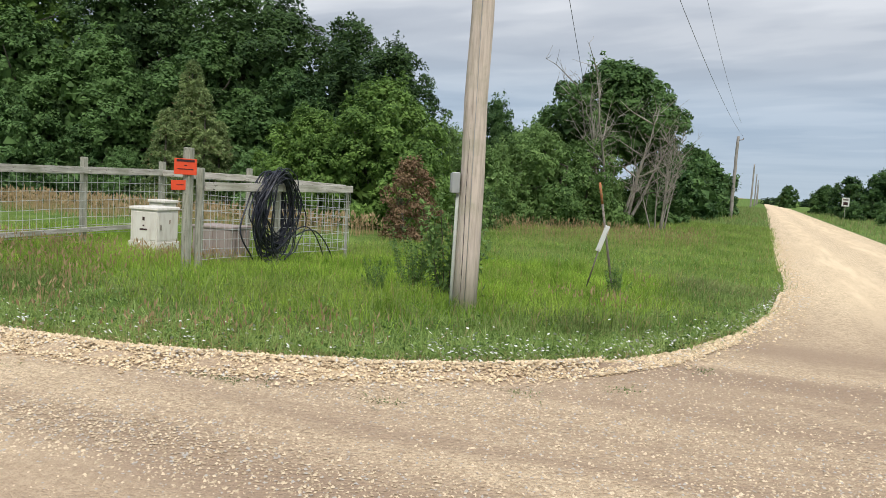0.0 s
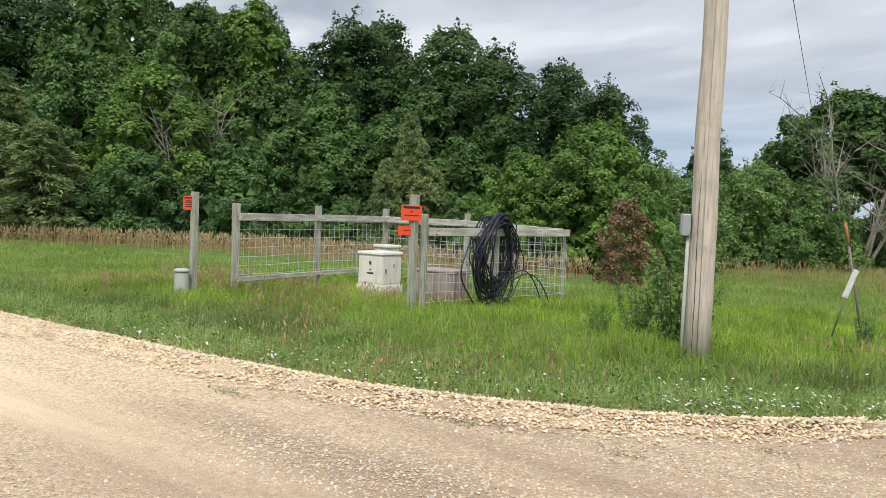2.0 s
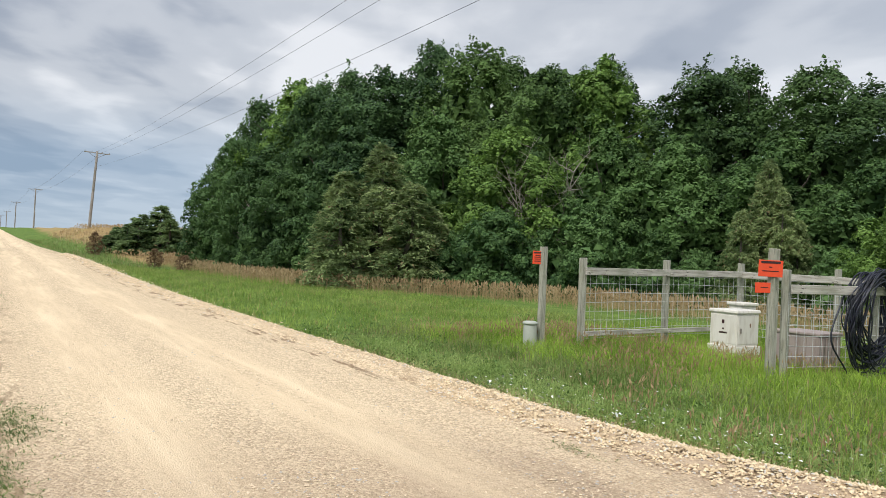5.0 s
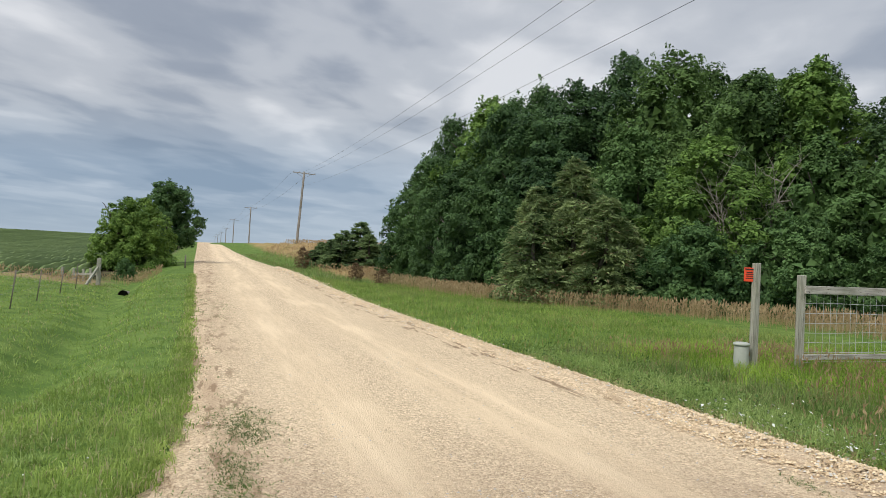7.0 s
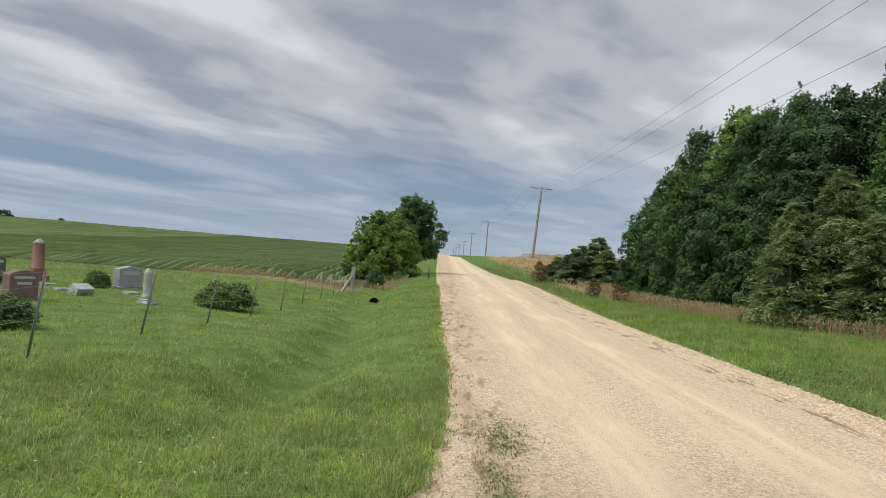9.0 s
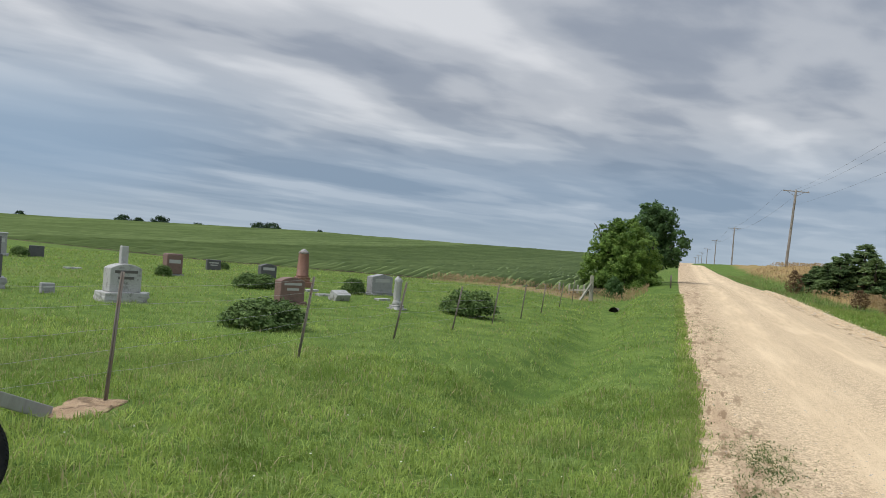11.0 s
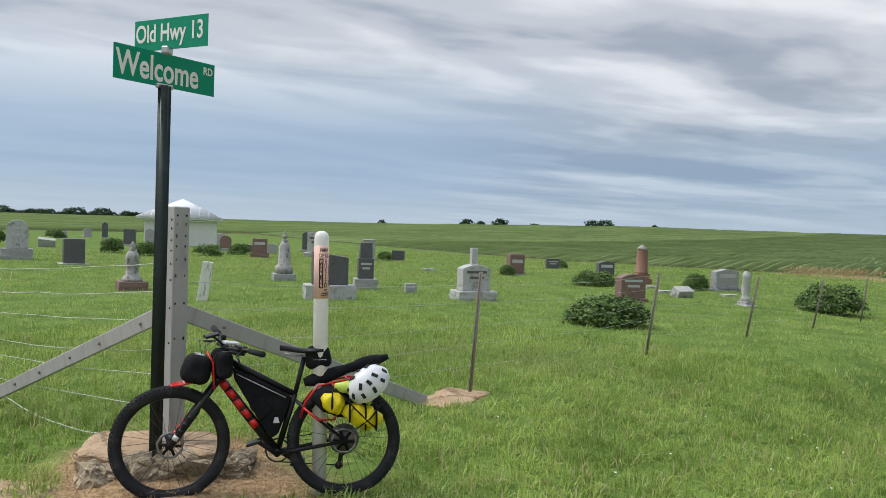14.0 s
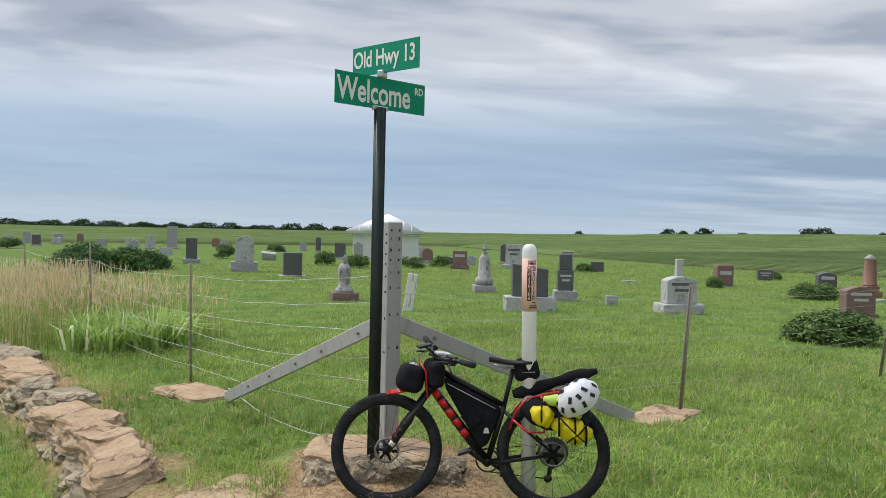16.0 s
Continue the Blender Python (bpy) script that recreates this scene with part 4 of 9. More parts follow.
FAR_SHRUB = [broadleaf("far_shrub", 56 + k, 3.8, 4.6, 5000, 0.19, M_LEAF_SHRUB, 0.0, 28, 0.07, 0.8, stems=3) for k in range(2)]
FLAT_TREE = broadleaf("flat_topped_elm", 71, 7.6, 6.6, 24000, 0.13, M_LEAF_DARK, 0.52, 44, 0.2, 0.15, flat=0.7)
DEAD = [dead_branches("dead_tree", 81 + k, 4.6, 4.4, 7, M_DEADWOOD) for k in range(2)]
BROWN_BUSH = broadleaf("brown_bush", 91, 2.6, 2.0, 5600, 0.07, M_DEADLEAF, 0.0, 40, 0.03, stems=4, compact=True)
ROADSIDE = broadleaf("roadside_tree", 95, 8.2, 6.6, 20000, 0.15, M_LEAF_DEEP, 0.3, 46, 0.2, 0.0)
ROADSIDE_LIGHT = broadleaf("roadside_ash", 96, 5.4, 5.8, 22000, 0.13, M_LEAF_LIME, 0.0, 80, 0.15, 0.0, stems=3, spray=0)
FIELD_CEDAR = cedar("field_cedar", 66, 4.4, 4.0, 15000, 0.12, M_CEDAR_DARK)

G_BELT = "shelter belt trees"
BELT = "broad green shade tree in a dense shelter belt"


def belt_top(x, y):
    """Height of the belt's skyline over a place, as seen from the corner."""
    r, az = math.hypot(x, y), math.degrees(math.atan2(-x, y))
    return 1.65 + r * float(np.interp(az, [18, 22.5, 24, 27, 30, 34, 38, 46, 52, 58, 62, 66, 69.5, 73.2, 76, 78.5, 81], [0.06, 0.125, 0.155, 0.18, 0.20, 0.22, 0.24, 0.247, 0.24, 0.25, 0.262, 0.225, 0.205, 0.205, 0.15, 0.115, 0.03])) - float(land(x, y))


def belt_row(rows, kinds, name, label, group, tall, part_of=0.99):
    for k, (x, y, s, w) in enumerate(rows):
        sc = belt_top(x, y) / tall * part_of * s
        plant(kinds[k % len(kinds)], name, x, y, label, "tree", group, turn=(k * 77 + 20) % 360, scale=sc, squash=1.12 * w / max(sc, 0.6) ** 0.5)


belt_row([(-54, 20, 1.0, 1.0), (-43.5, 20.5, 0.96, 0.95), (-58.5, 17.5, 0.9, 0.7), (-46, 17.0, 0.97, 0.8), (-47.5, 19.9, 1.02, 0.85), (-43, 23.3, 1.0, 0.85)], DARK_ELM, "elm_tree", "dark green elm in a dense shelter belt", G_BELT, 11.6)
belt_row([(-39, 24, 1.04, 0.95), (-36, 27, 0.98, 0.95), (-33, 24.5, 0.98, 0.9), (-34.5, 29.5, 1.0, 0.85), (-41, 27.5, 1.0, 0.85)], ELM, "elm_tree", BELT, G_BELT, 11.6)
belt_row([(-32, 27, 1.0, 1.0), (-31.5, 21.5, 0.72, 1.0), (-49.5, 17.2, 1.0, 0.85)], ASH, "ash_tree", "lighter green ash tree among the shelter belt", G_BELT, 10.2)
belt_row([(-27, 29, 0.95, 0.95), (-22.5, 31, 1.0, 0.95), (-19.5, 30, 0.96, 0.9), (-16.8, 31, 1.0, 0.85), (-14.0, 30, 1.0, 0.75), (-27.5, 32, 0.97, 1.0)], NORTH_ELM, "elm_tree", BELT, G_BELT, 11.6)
belt_row([(-57, 14.8, 0.72, 0.9), (-52.5, 14.4, 0.78, 0.85), (-48, 14.3, 0.62, 0.8), (-43.5, 15.0, 0.66, 0.85), (-39.5, 17.0, 0.74, 0.9), (-42, 17.2, 0.9, 0.9)], WEST_MULBERRY, "mulberry_tree", "deep green mulberry tree at the belt's western end", G_BELT, 8.1)
belt_row([(-25.5, 26, 0.66, 0.95), (-21.5, 27.5, 0.68, 0.9), (-17.5, 27.5, 0.68, 0.85), (-13.8, 28, 0.74, 0.8), (-36.5, 20.5, 0.72, 0.9), (-29, 25, 0.7, 0.9)], MULBERRY, "mulberry_tree", "dark green mulberry tree at the belt's edge", G_BELT, 8.1)
for k, (x, y, s, w) in enumerate([(-33.2, 15.6, 1.15, 1.3), (-19.5, 24.3, 0.98, 0.78)]):
    plant(CEDAR[k % 2], "cedar_tree", x, y, "ragged yellowish-green red cedar at the edge of the belt", "tree", "red cedars", turn=k * 100, scale=s, squash=w, leaf_name="sprays")
for k, (x, y, s, w) in enumerate([(-29.3, 19.2, 0.98, 1.0), (-27, 22.3, 1.05, 1.0), (-24.6, 24.6, 0.82, 1.0), (-31.2, 18.2, 0.7, 0.9), (-38.5, 15.2, 0.92, 0.9), (-46, 14.0, 0.7, 0.9), (-53.5, 13.4, 0.7, 0.9), (-22, 23.6, 0.55, 0.9), (-16.2, 23.9, 0.62, 1.0)]):
    plant(SHRUB[k % 3], "shrub", x, y, "rounded leafy green shrub before the shelter belt", "shrub", "belt shrubs", turn=k * 57, scale=s, squash=w, wood_name="trunk", leaf_name="foliage")
plant(BRIGHT_SHRUB, "shrub", -11.6, 24.0, "large bright green rounded shrub behind the fenced plot", "shrub", "belt shrubs", scale=0.92, squash=1.0, wood_name="trunk", leaf_name="foliage")
plant(BRIGHT_SHRUB, "shrub", -13.6, 22.8, "large bright green rounded shrub behind the fenced plot", "shrub", "belt shrubs", turn=140, scale=0.72, wood_name="trunk", leaf_name="foliage")
plant(BROWN_BUSH, "dead_bush", -8.6, 19.6, "withered brown bush with curled dead leaves", "bush", wood_name="trunk", leaf_name="dead_leaves", scale=0.86, squash=0.85)
# brush north of the pole, along the other road
for k, (x, y, s, w) in enumerate([(-10.5, 30, 0.85, 1.0), (-8.8, 33, 1.08, 1.0), (-7.0, 34.5, 1.0, 0.9), (-9.8, 36.5, 1.2, 0.9), (-12.6, 33, 1.05, 0.8), (-5.2, 45, 0.9, 1.1), (-4.4, 55, 1.0, 1.1), (-3.9, 66, 1.1, 1.1), (-6.2, 40, 0.55, 1.2), (-4.8, 49, 0.5, 1.0), (-9.6, 27, 0.5, 1.2)]):
    plant(ROAD_BRUSH[k % 2] if y < 42 else FAR_SHRUB[k % 2], "shrub", x, y, "tangled green brush along the field road", "shrub", "road brush", turn=k * 71, scale=s, squash=w, wood_name="trunk", leaf_name="foliage")
plant(MULBERRY[0], "mulberry_tree", -12.2, 38, "dark green mulberry tree behind the brush", "tree", "road trees", scale=0.72, squash=0.8)
plant(FLAT_TREE, "flat_topped_elm", -6.5, 38.5, "dark flat-topped elm with bare lower limbs", "tree", "road trees", scale=1.0, squash=1.05)
plant(DEAD[0], "dead_tree", -5.9, 35.5, "grey leafless dead tree with tangled thin branches", "tree", "dead trees", scale=1.35, squash=0.8, bark=M_DEADWOOD, wood_name="trunk")
plant(DEAD[1], "dead_tree", -4.0, 36.0, "bleached leafless dead tree with broken limbs", "tree", "dead trees", scale=0.85, squash=0.62, bark=M_DEADWOOD, wood_name="trunk", turn=60)
for k, (x, y, s) in enumerate([(-4.9, 60, 0.62), (-5.0, 74, 0.68), (-5.5, 90, 0.7), (-5.2, 110, 0.6)]):
    plant(FAR_TREE[k % 2], "mulberry_tree", x, y, "dark green tree in the row along the field road", "tree", "road trees", turn=k * 90, scale=s)
for k, (x, y, s) in enumerate([(11.5, 92, 0.62), (9.0, 97, 0.55), (14.5, 95, 0.55), (7.2, 108, 0.42), (9.5, 135, 0.5), (5.8, 190, 0.6)]):
    plant(FAR_TREE[k % 2], "mulberry_tree", x, y, "low dark green tree beside the gravel road", "tree", "far road trees", turn=k * 50, scale=s, squash=1.2)
for k, (x, y, s) in enumerate([(8.3, 84, 0.45), (10.5, 80, 0.4), (12.5, 82, 0.5), (14.5, 76, 0.35), (9.2, 70, 0.3)]):
    plant(FAR_SHRUB[k % 2], "shrub", x, y, "low green shrub in the far roadside", "shrub", "far road brush", turn=k * 50, scale=s, wood_name="trunk", leaf_name="foliage")
# the pair of trees by the west road
plant(ROADSIDE_LIGHT, "ash_tree", -62.5, -5.15, "bushy light green tree by the ditch beside the road", "tree", "roadside trees", scale=0.98, squash=1.05)
plant(ROADSIDE, "elm_tree", -70.5, -3.3, "taller dark green tree behind the bushy one", "tree", "roadside trees", scale=0.84, squash=1.0)
plant(SHRUB[0], "shrub", -51.5, -4.6, "small round green bush at the end of the wire fence", "shrub", scale=0.36, squash=0.8, wood_name="trunk", leaf_name="foliage")
plant(BROWN_BUSH, "dead_bush", -70, 7.9, "tall grey-brown twiggy weed stalks beside the road", "bush", "twiggy weeds", scale=0.72, squash=0.9, wood_name="trunk", leaf_name="dead_leaves")
plant(BROWN_BUSH, "dead_bush", -53.5, 9.6, "withered brown weed bush beside the road", "bush", "twiggy weeds", scale=0.46, squash=1.1, wood_name="trunk", leaf_name="dead_leaves")
plant(BROWN_BUSH, "dead_bush", -50.0, 10.6, "withered brown weed bush beside the road", "bush", "twiggy weeds", turn=90, scale=0.36, squash=1.6, wood_name="trunk", leaf_name="dead_leaves")
for k, (x, y, s, w) in enumerate([(-72, 13.2, 0.98, 1.5), (-73.5, 11.4, 0.72, 1.7), (-75, 10.2, 0.52, 1.9)]):
    plant(FIELD_CEDAR, "cedar_tree", x, y, "low dark green pointed cedar in the dry field", "tree", "field cedars", turn=k * 80, scale=s, squash=w, leaf_name="sprays")
# bare limbs showing in the belt
plant(DEAD[1], "dead_tree", -29.8, 21.8, "tangle of bare grey branches in the shelter belt", "tree", "dead trees", scale=1.2, squash=0.6, bark=M_BARK, wood_name="trunk", turn=20)
plant(DEAD[0], "dead_tree", -46.0, 15.0, "tangle of bare grey branches in the shelter belt", "tree", "dead trees", scale=1.0, squash=0.9, bark=M_BARK, wood_name="trunk", turn=200)
# sapling and weeds at the foot of the big pole
def leggy(name, seed, height, spread, stems, leaves, size):
    """Thin stems that lean apart, and the leaves along them: a list of stem meshes and one of foliage."""
    rng = np.random.default_rng(seed)
    wood, spots, ways = [], [], []
    for k in range(stems):
        a, q = rng.uniform(0, 2 * np.pi), rng.uniform(0.2, 1.0)
        tip = np.array([np.cos(a) * spread * q, np.sin(a) * spread * q, height * rng.uniform(0.5, 1.0)])
        line = bend(rng, tip * np.array([0.25, 0.25, 0.0]), tip, 8, 0.02)
        wood.append(mesh_np(name + "_stem", *tube(line, np.linspace(0.008, 0.002, 8), 4, caps=False)))
        t = rng.uniform(0.08, 1.0, leaves // stems)
        c = np.stack([np.interp(t * 7, np.arange(8), line[:, j]) for j in range(3)], -1)
        off = rng.normal(0, 0.085, c.shape) * (1.3 - t)[:, None]
        spots.append(c + off), ways.append(off * 4 + np.array([0, 0, 0.6]) + rng.normal(0, 0.4, c.shape))
    c = np.concatenate(spots)
    c[:, 2] = np.maximum(c[:, 2], 0.02)
    return wood, mesh_np(name + "_leaves", *leaf_quads(rng, c, np.concatenate(ways), np.full(len(c), size), 1.9))


STEMS, WEED_LEAVES = leggy("pole_weed", 99, 1.95, 0.8, 16, 1700, 0.05)
for x, y, turn, sc, label in ((-3.75, 10.1, 0, 0.9, "leggy green sapling growing against the wooden pole"), (-4.35, 10.3, 120, 0.5, "leggy green sapling growing against the wooden pole"), (-4.6, 9.6, 200, 0.3, "small weedy sapling in the tall grass"), (-1.9, 12.3, 40, 0.33, "small weedy sapling in the tall grass")):
    weed = thing("sapling", (x, y, float(land(x, y)) - 0.03), label, "shrub", "pole saplings", turn, sc)
    for me in STEMS:
        obj("stem", me, M_BARK, weed)
    obj("foliage", WEED_LEAVES, M_LEAF_BRUSH, weed)
# peony bushes among the graves
PEONY = broadleaf("peony", 101, 0.60, 1.4, 5600, 0.047, M_PEONY, 0.0, 70, 0.012, 0.4, stems=3, compact=True)
PEONY_FAR = broadleaf("peony_far", 102, 0.7, 1.7, 2600, 0.065, M_PEONY, 0.0, 30, 0.012, 0.4, stems=3, compact=True)
for x, y, s, w in [(-14.1, -7.9, 0.92, 1.3), (-24.5, -6.7, 1.35, 0.98), (-26.0, -11.2, 0.9, 0.68), (-24.3, -14.0, 0.85, 1.3), (-26.3, -19.0, 0.7, 0.7), (-35.6, -22.3, 0.6, 0.8)]:
    plant(PEONY, "peony_bush", x, y, "low dense dark green peony bush in the mown grass", "bush", "grave bushes", turn=x * 40, scale=s, squash=w, wood_name="trunk", leaf_name="foliage", sink=0.01)
for x, y, s, w in [(-31.2, -30.5, 0.7, 0.8), (-20.9, -39.8, 1.1, 0.7), (-20.9, -36.3, 1.0, 0.85), (-24.0, -36.0, 0.85, 1.1), (-19.4, -50.6, 1.35, 0.65), (-10.2, -74, 1.3, 1.0), (-27.0, -37.5, 0.9, 0.9), (-13.0, -60, 1.2, 1.0), (-31.5, -70, 1.1, 1.0)]:
    plant(PEONY_FAR, "peony_bush", x, y, "low dense dark green bush among the far graves", "bush", "grave bushes", turn=x * 40, scale=s, squash=w, wood_name="trunk", leaf_name="foliage", sink=0.01)
FLOWER_BUSH = broadleaf("flower_bush", 104, 1.0, 2.6, 3400, 0.10, M_LEAF_SHRUB, 0.0, 34, 0.02, 0.3, stems=3, compact=True)
for x, y, s in [(-7.3, -33.5, 1.0), (-9.2, -35.0, 0.95), (-10.6, -36.6, 0.8), (-8.0, -36.5, 1.05)]:
    plant(FLOWER_BUSH, "flowering_bush", x, y, "wide green perennial bush with a few orange flowers", "bush", "perennial bushes", turn=x * 60, scale=s, wood_name="trunk", leaf_name="foliage")
# woods on the skyline
FAR_CLUMP = broadleaf("far_clump", 107, 6.4, 12.0, 1100, 0.75, M_FARLEAF, 0.0, 30, 0.3, 0.5, flat=0.8, compact=True)


def skyline(az, r, s, w=1.0):
    x, y = -r * math.sin(radians(az)), r * math.cos(radians(az))
    plant(FAR_CLUMP, "distant_tree", x, y, "distant rounded clump of dark trees on the skyline", "tree", "skyline trees", turn=az * 31, scale=s, squash=w, sink=1.0)


for k in range(52):
    skyline(150.6 + k * 0.52, 480 + 25 * math.sin(k * 2.3), 0.72 + 0.16 * math.sin(k * 1.7) + 0.1 * math.sin(k * 4.1), 1.25)
for az, r, s, w in [(144.0, 460, 0.42, 1.3), (146.2, 480, 0.3, 1.6), (134.6, 420, 0.65, 0.8), (128.6, 400, 0.78, 1.0), (127.6, 400, 0.65, 1.0), (126.2, 400, 0.85, 1.0), (123.8, 400, 0.54, 1.1), (122.6, 410, 0.46, 1.4), (119.9, 380, 0.78, 0.9), (119.0, 380, 0.81, 1.1), (116.6, 390, 0.46, 1.3), (115.6, 390, 0.59, 0.8), (113.0, 400, 0.34, 1.6), (84.6, 330, 0.3, 1.3), (82.2, 330, 0.32, 1.4), (86.9, 420, 0.5, 1.2), (357.0, 420, 0.7, 1.3), (359.3, 460, 0.7, 1.4), (353.0, 480, 0.6, 1.5)]:
    skyline(az, r, s, w)

# ---- grass, flowers, loose stones, crop rows ----
def blades(rng, x, y, z, height, width, lean=0.35, mid=True):
    """Grass blades as bent tapering strips, from arrays: (verts, faces)."""
    n = len(x)
    a, b = rng.uniform(0, 2 * np.pi, n), rng.uniform(0, 2 * np.pi, n)
    side = np.stack([np.cos(a), np.sin(a), np.zeros(n)], -1) * (width * 0.5)[:, None]
    tilt = np.abs(rng.normal(0, lean, n))
    out = np.stack([np.cos(b), np.sin(b), np.zeros(n)], -1) * (height * tilt)[:, None]
    base = np.stack([x, y, z - 0.01], -1)
    up = np.stack([np.zeros(n), np.zeros(n), height], -1)
    if not mid:
        v = np.stack([base - side, base + side, base + up * (1 - 0.3 * tilt)[:, None] + out], 1).reshape(-1, 3)
        return v, [np.arange(n * 3).reshape(-1, 3)]
    m = base + up * 0.58 + out * 0.32
    tip = base + up * (1 - 0.35 * np.minimum(tilt, 1.2))[:, None] + out
    v = np.stack([base - side, base + side, m + side * 0.75, m - side * 0.75, tip], 1).reshape(-1, 3)
    k = np.arange(n)[:, None] * 5
    return v, [k + np.array([[0, 1, 2, 3]]), k + np.array([[3, 2, 4]])]


def scatter(rng, x0, x1, y0, y1, density, keep=None):
    n = int((x1 - x0) * (y1 - y0) * density)
    x, y = rng.uniform(x0, x1, n), rng.uniform(y0, y1, n)
    if keep is not None:
        k = keep(x, y)
        x, y = x[k], y[k]
    return x, y


def patchy(x, y, scale, seed):
    p = seed * 1.37
    return 0.5 + 0.25 * np.sin(x * scale + p) * np.cos(y * scale * 1.3 - p) + 0.25 * np.sin((x + y) * scale * 0.61 + 2 * p) * np.cos((x - y) * scale * 0.83 + p)


def tufts(rng, x, y, spread, per):
    """Each seed point becomes a small tuft."""
    x, y = np.repeat(x, per), np.repeat(y, per)
    return x + rng.normal(0, spread, len(x)), y + rng.normal(0, spread, len(y))


def stuff(name, piece, material, label, category):
    return tagged(obj(name, mesh_np(name, *piece), material), label, category, kind="stuff")


rng = np.random.default_rng(7)


def in_plot(x, y):
    return (y > north_edge(x) + rng.normal(0.02, 0.06, len(x))) & (x < 0.62 + 0.004 * np.maximum(y - 16, 0) + rng.normal(0, 0.05, len(x)))


# tall bright grass over the corner plot
x, y = scatter(rng, -15, 0.7, 5.4, 16, 116, in_plot)
x, y = tufts(rng, x, y, 0.06, 6)
near_road = np.minimum(y - north_edge(x), 0.65 - x)
h = (0.11 + 0.11 * ease(0.4, 2.6, near_road)) * rng.uniform(0.45, 1.5, len(x)) * (0.6 + 0.8 * patchy(x, y, 1.9, 1))
bright = (patchy(x, y, 0.55, 3) + 0.5 * ease(1.0, 3.0, near_road) + rng.normal(0, 0.15, len(x))) > 0.72
pieces = blades(rng, x[bright], y[bright], land(x[bright], y[bright]), h[bright], rng.uniform(0.006, 0.012, bright.sum()), 0.95)
stuff("tall_grass", pieces, M_GRASS, "tall bright green unmown grass over the corner plot", "grass")
dull = ~bright
pieces = blades(rng, x[dull], y[dull], land(x[dull], y[dull]), h[dull] * 0.9, rng.uniform(0.006, 0.014, dull.sum()), 1.1)
stuff("roadside_grass", pieces, M_GRASS_COOL, "coarse darker roadside grass and clover beside the gravel", "grass")
# the verge further off, west and north
x, y = scatter(rng, -48, -15, 5.4, 15, 34, in_plot)
x2, y2 = scatter(rng, -9, 1.0, 16, 48, 40, in_plot)
x, y = tufts(rng, np.concatenate([x, x2]), np.concatenate([y, y2]), 0.1, 4)
stuff("verge_grass", blades(rng, x, y, land(x, y), rng.uniform(0.10, 0.24, len(x)), rng.uniform(0.012, 0.026, len(x)), 0.8, False), M_VERGE, "green verge grass between the gravel and the trees", "grass")
x, y = scatter(rng, -130, -48, 5.4, 9.5, 12, in_plot)
x2, y2 = scatter(rng, -6, 2.0, 48, 130, 10, in_plot)
x, y = np.concatenate([x, x2]), np.concatenate([y, y2])
x3, y3 = scatter(rng, 5.2, 13.0, 18, 110, 9, lambda x, y: x > 5.35 - 0.002 * y)
x, y = np.concatenate([x, x3]), np.concatenate([y, y3])
stuff("far_verge_grass", blades(rng, x, y, land(x, y), rng.uniform(0.2, 0.4, len(x)), rng.uniform(0.03, 0.06, len(x)), 0.5, False), M_GRASS_COOL, "rough green grass along the far verges", "grass")


# tan seed heads before the trees and in the plot
def seed_heads(rng, x, y, height, w):
    z = land(x, y)
    st = blades(rng, x, y, z, height, np.full(len(x), w * 0.6), 0.22, True)
    v = st[0].reshape(-1, 5, 3)
    tip, low = v[:, 4], (v[:, 2] + v[:, 3]) / 2
    axis = tip - low
    d = rng.normal(size=(len(x), 3)) * np.array([1, 1, 0.1])
    d /= np.linalg.norm(d, axis=1)[:, None]
    head = np.stack([tip - axis * 0.45, tip - axis * 0.1 + d * w * 1.5, tip + axis * 0.25, tip - axis * 0.1 - d * w * 1.5], 1).reshape(-1, 3)
    return joined([st, (head, [np.arange(len(x) * 4).reshape(-1, 4)])])


def belt_foot(x):
    return np.interp(x, [-66, -40, -33, -28, -24, -17, -9], [12.2, 11.6, 12.6, 15.8, 18.4, 19.0, 20.0])


x, y = scatter(rng, -66, -10, 8.5, 21, 30)
d = belt_foot(x) - y
k = (d > -2.5) & (d < 1.6 + 1.2 * patchy(x, y, 0.5, 2)) & (rng.uniform(0, 1, len(x)) < 0.75 * ease(1.8, -0.6, d) + 0.05)
x, y = tufts(rng, x[k], y[k], 0.13, 3)
stuff("dry_seed_grass", seed_heads(rng, x, y, rng.uniform(0.3, 0.65, len(x)), 0.02), M_DRY, "tan dry seed-headed grass standing before the trees", "grass")
x, y = scatter(rng, -140, -56, 8.8, 40, 2.6)
stuff("stubble_grass", seed_heads(rng, x, y, rng.uniform(0.3, 0.6, len(x)), 0.07), M_DRY, "tan stubble and dry grass on the rising field", "grass")
x, y = scatter(rng, -8.5, -1.2, 14, 28, 9, lambda x, y: (patchy(x, y, 0.5, 5) > 0.45) & (y > 22 + 2.2 * np.sin(x)))
x2, y2 = scatter(rng, -2.6, -1.4, 9.6, 14.5, 10, lambda x, y: patchy(x, y, 1.2, 6) > 0.5)
x3, y3 = scatter(rng, -14.5, -7.6, 7.4, 11.6, 26, lambda x, y: patchy(x, y, 0.9, 8) > 0.42)
x4, y4 = scatter(rng, -7.5, -3.2, 5.8, 7.2, 18, lambda x, y: patchy(x, y, 1.3, 9) > 0.52)
x, y = np.concatenate([x, x2, x3, x4]), np.concatenate([y, y2, y3, y4])
x, y = tufts(rng, x, y, 0.1, 4)
hh = np.where(y > 20, rng.uniform(0.3, 0.65, len(x)), rng.uniform(0.16, 0.36, len(x)))
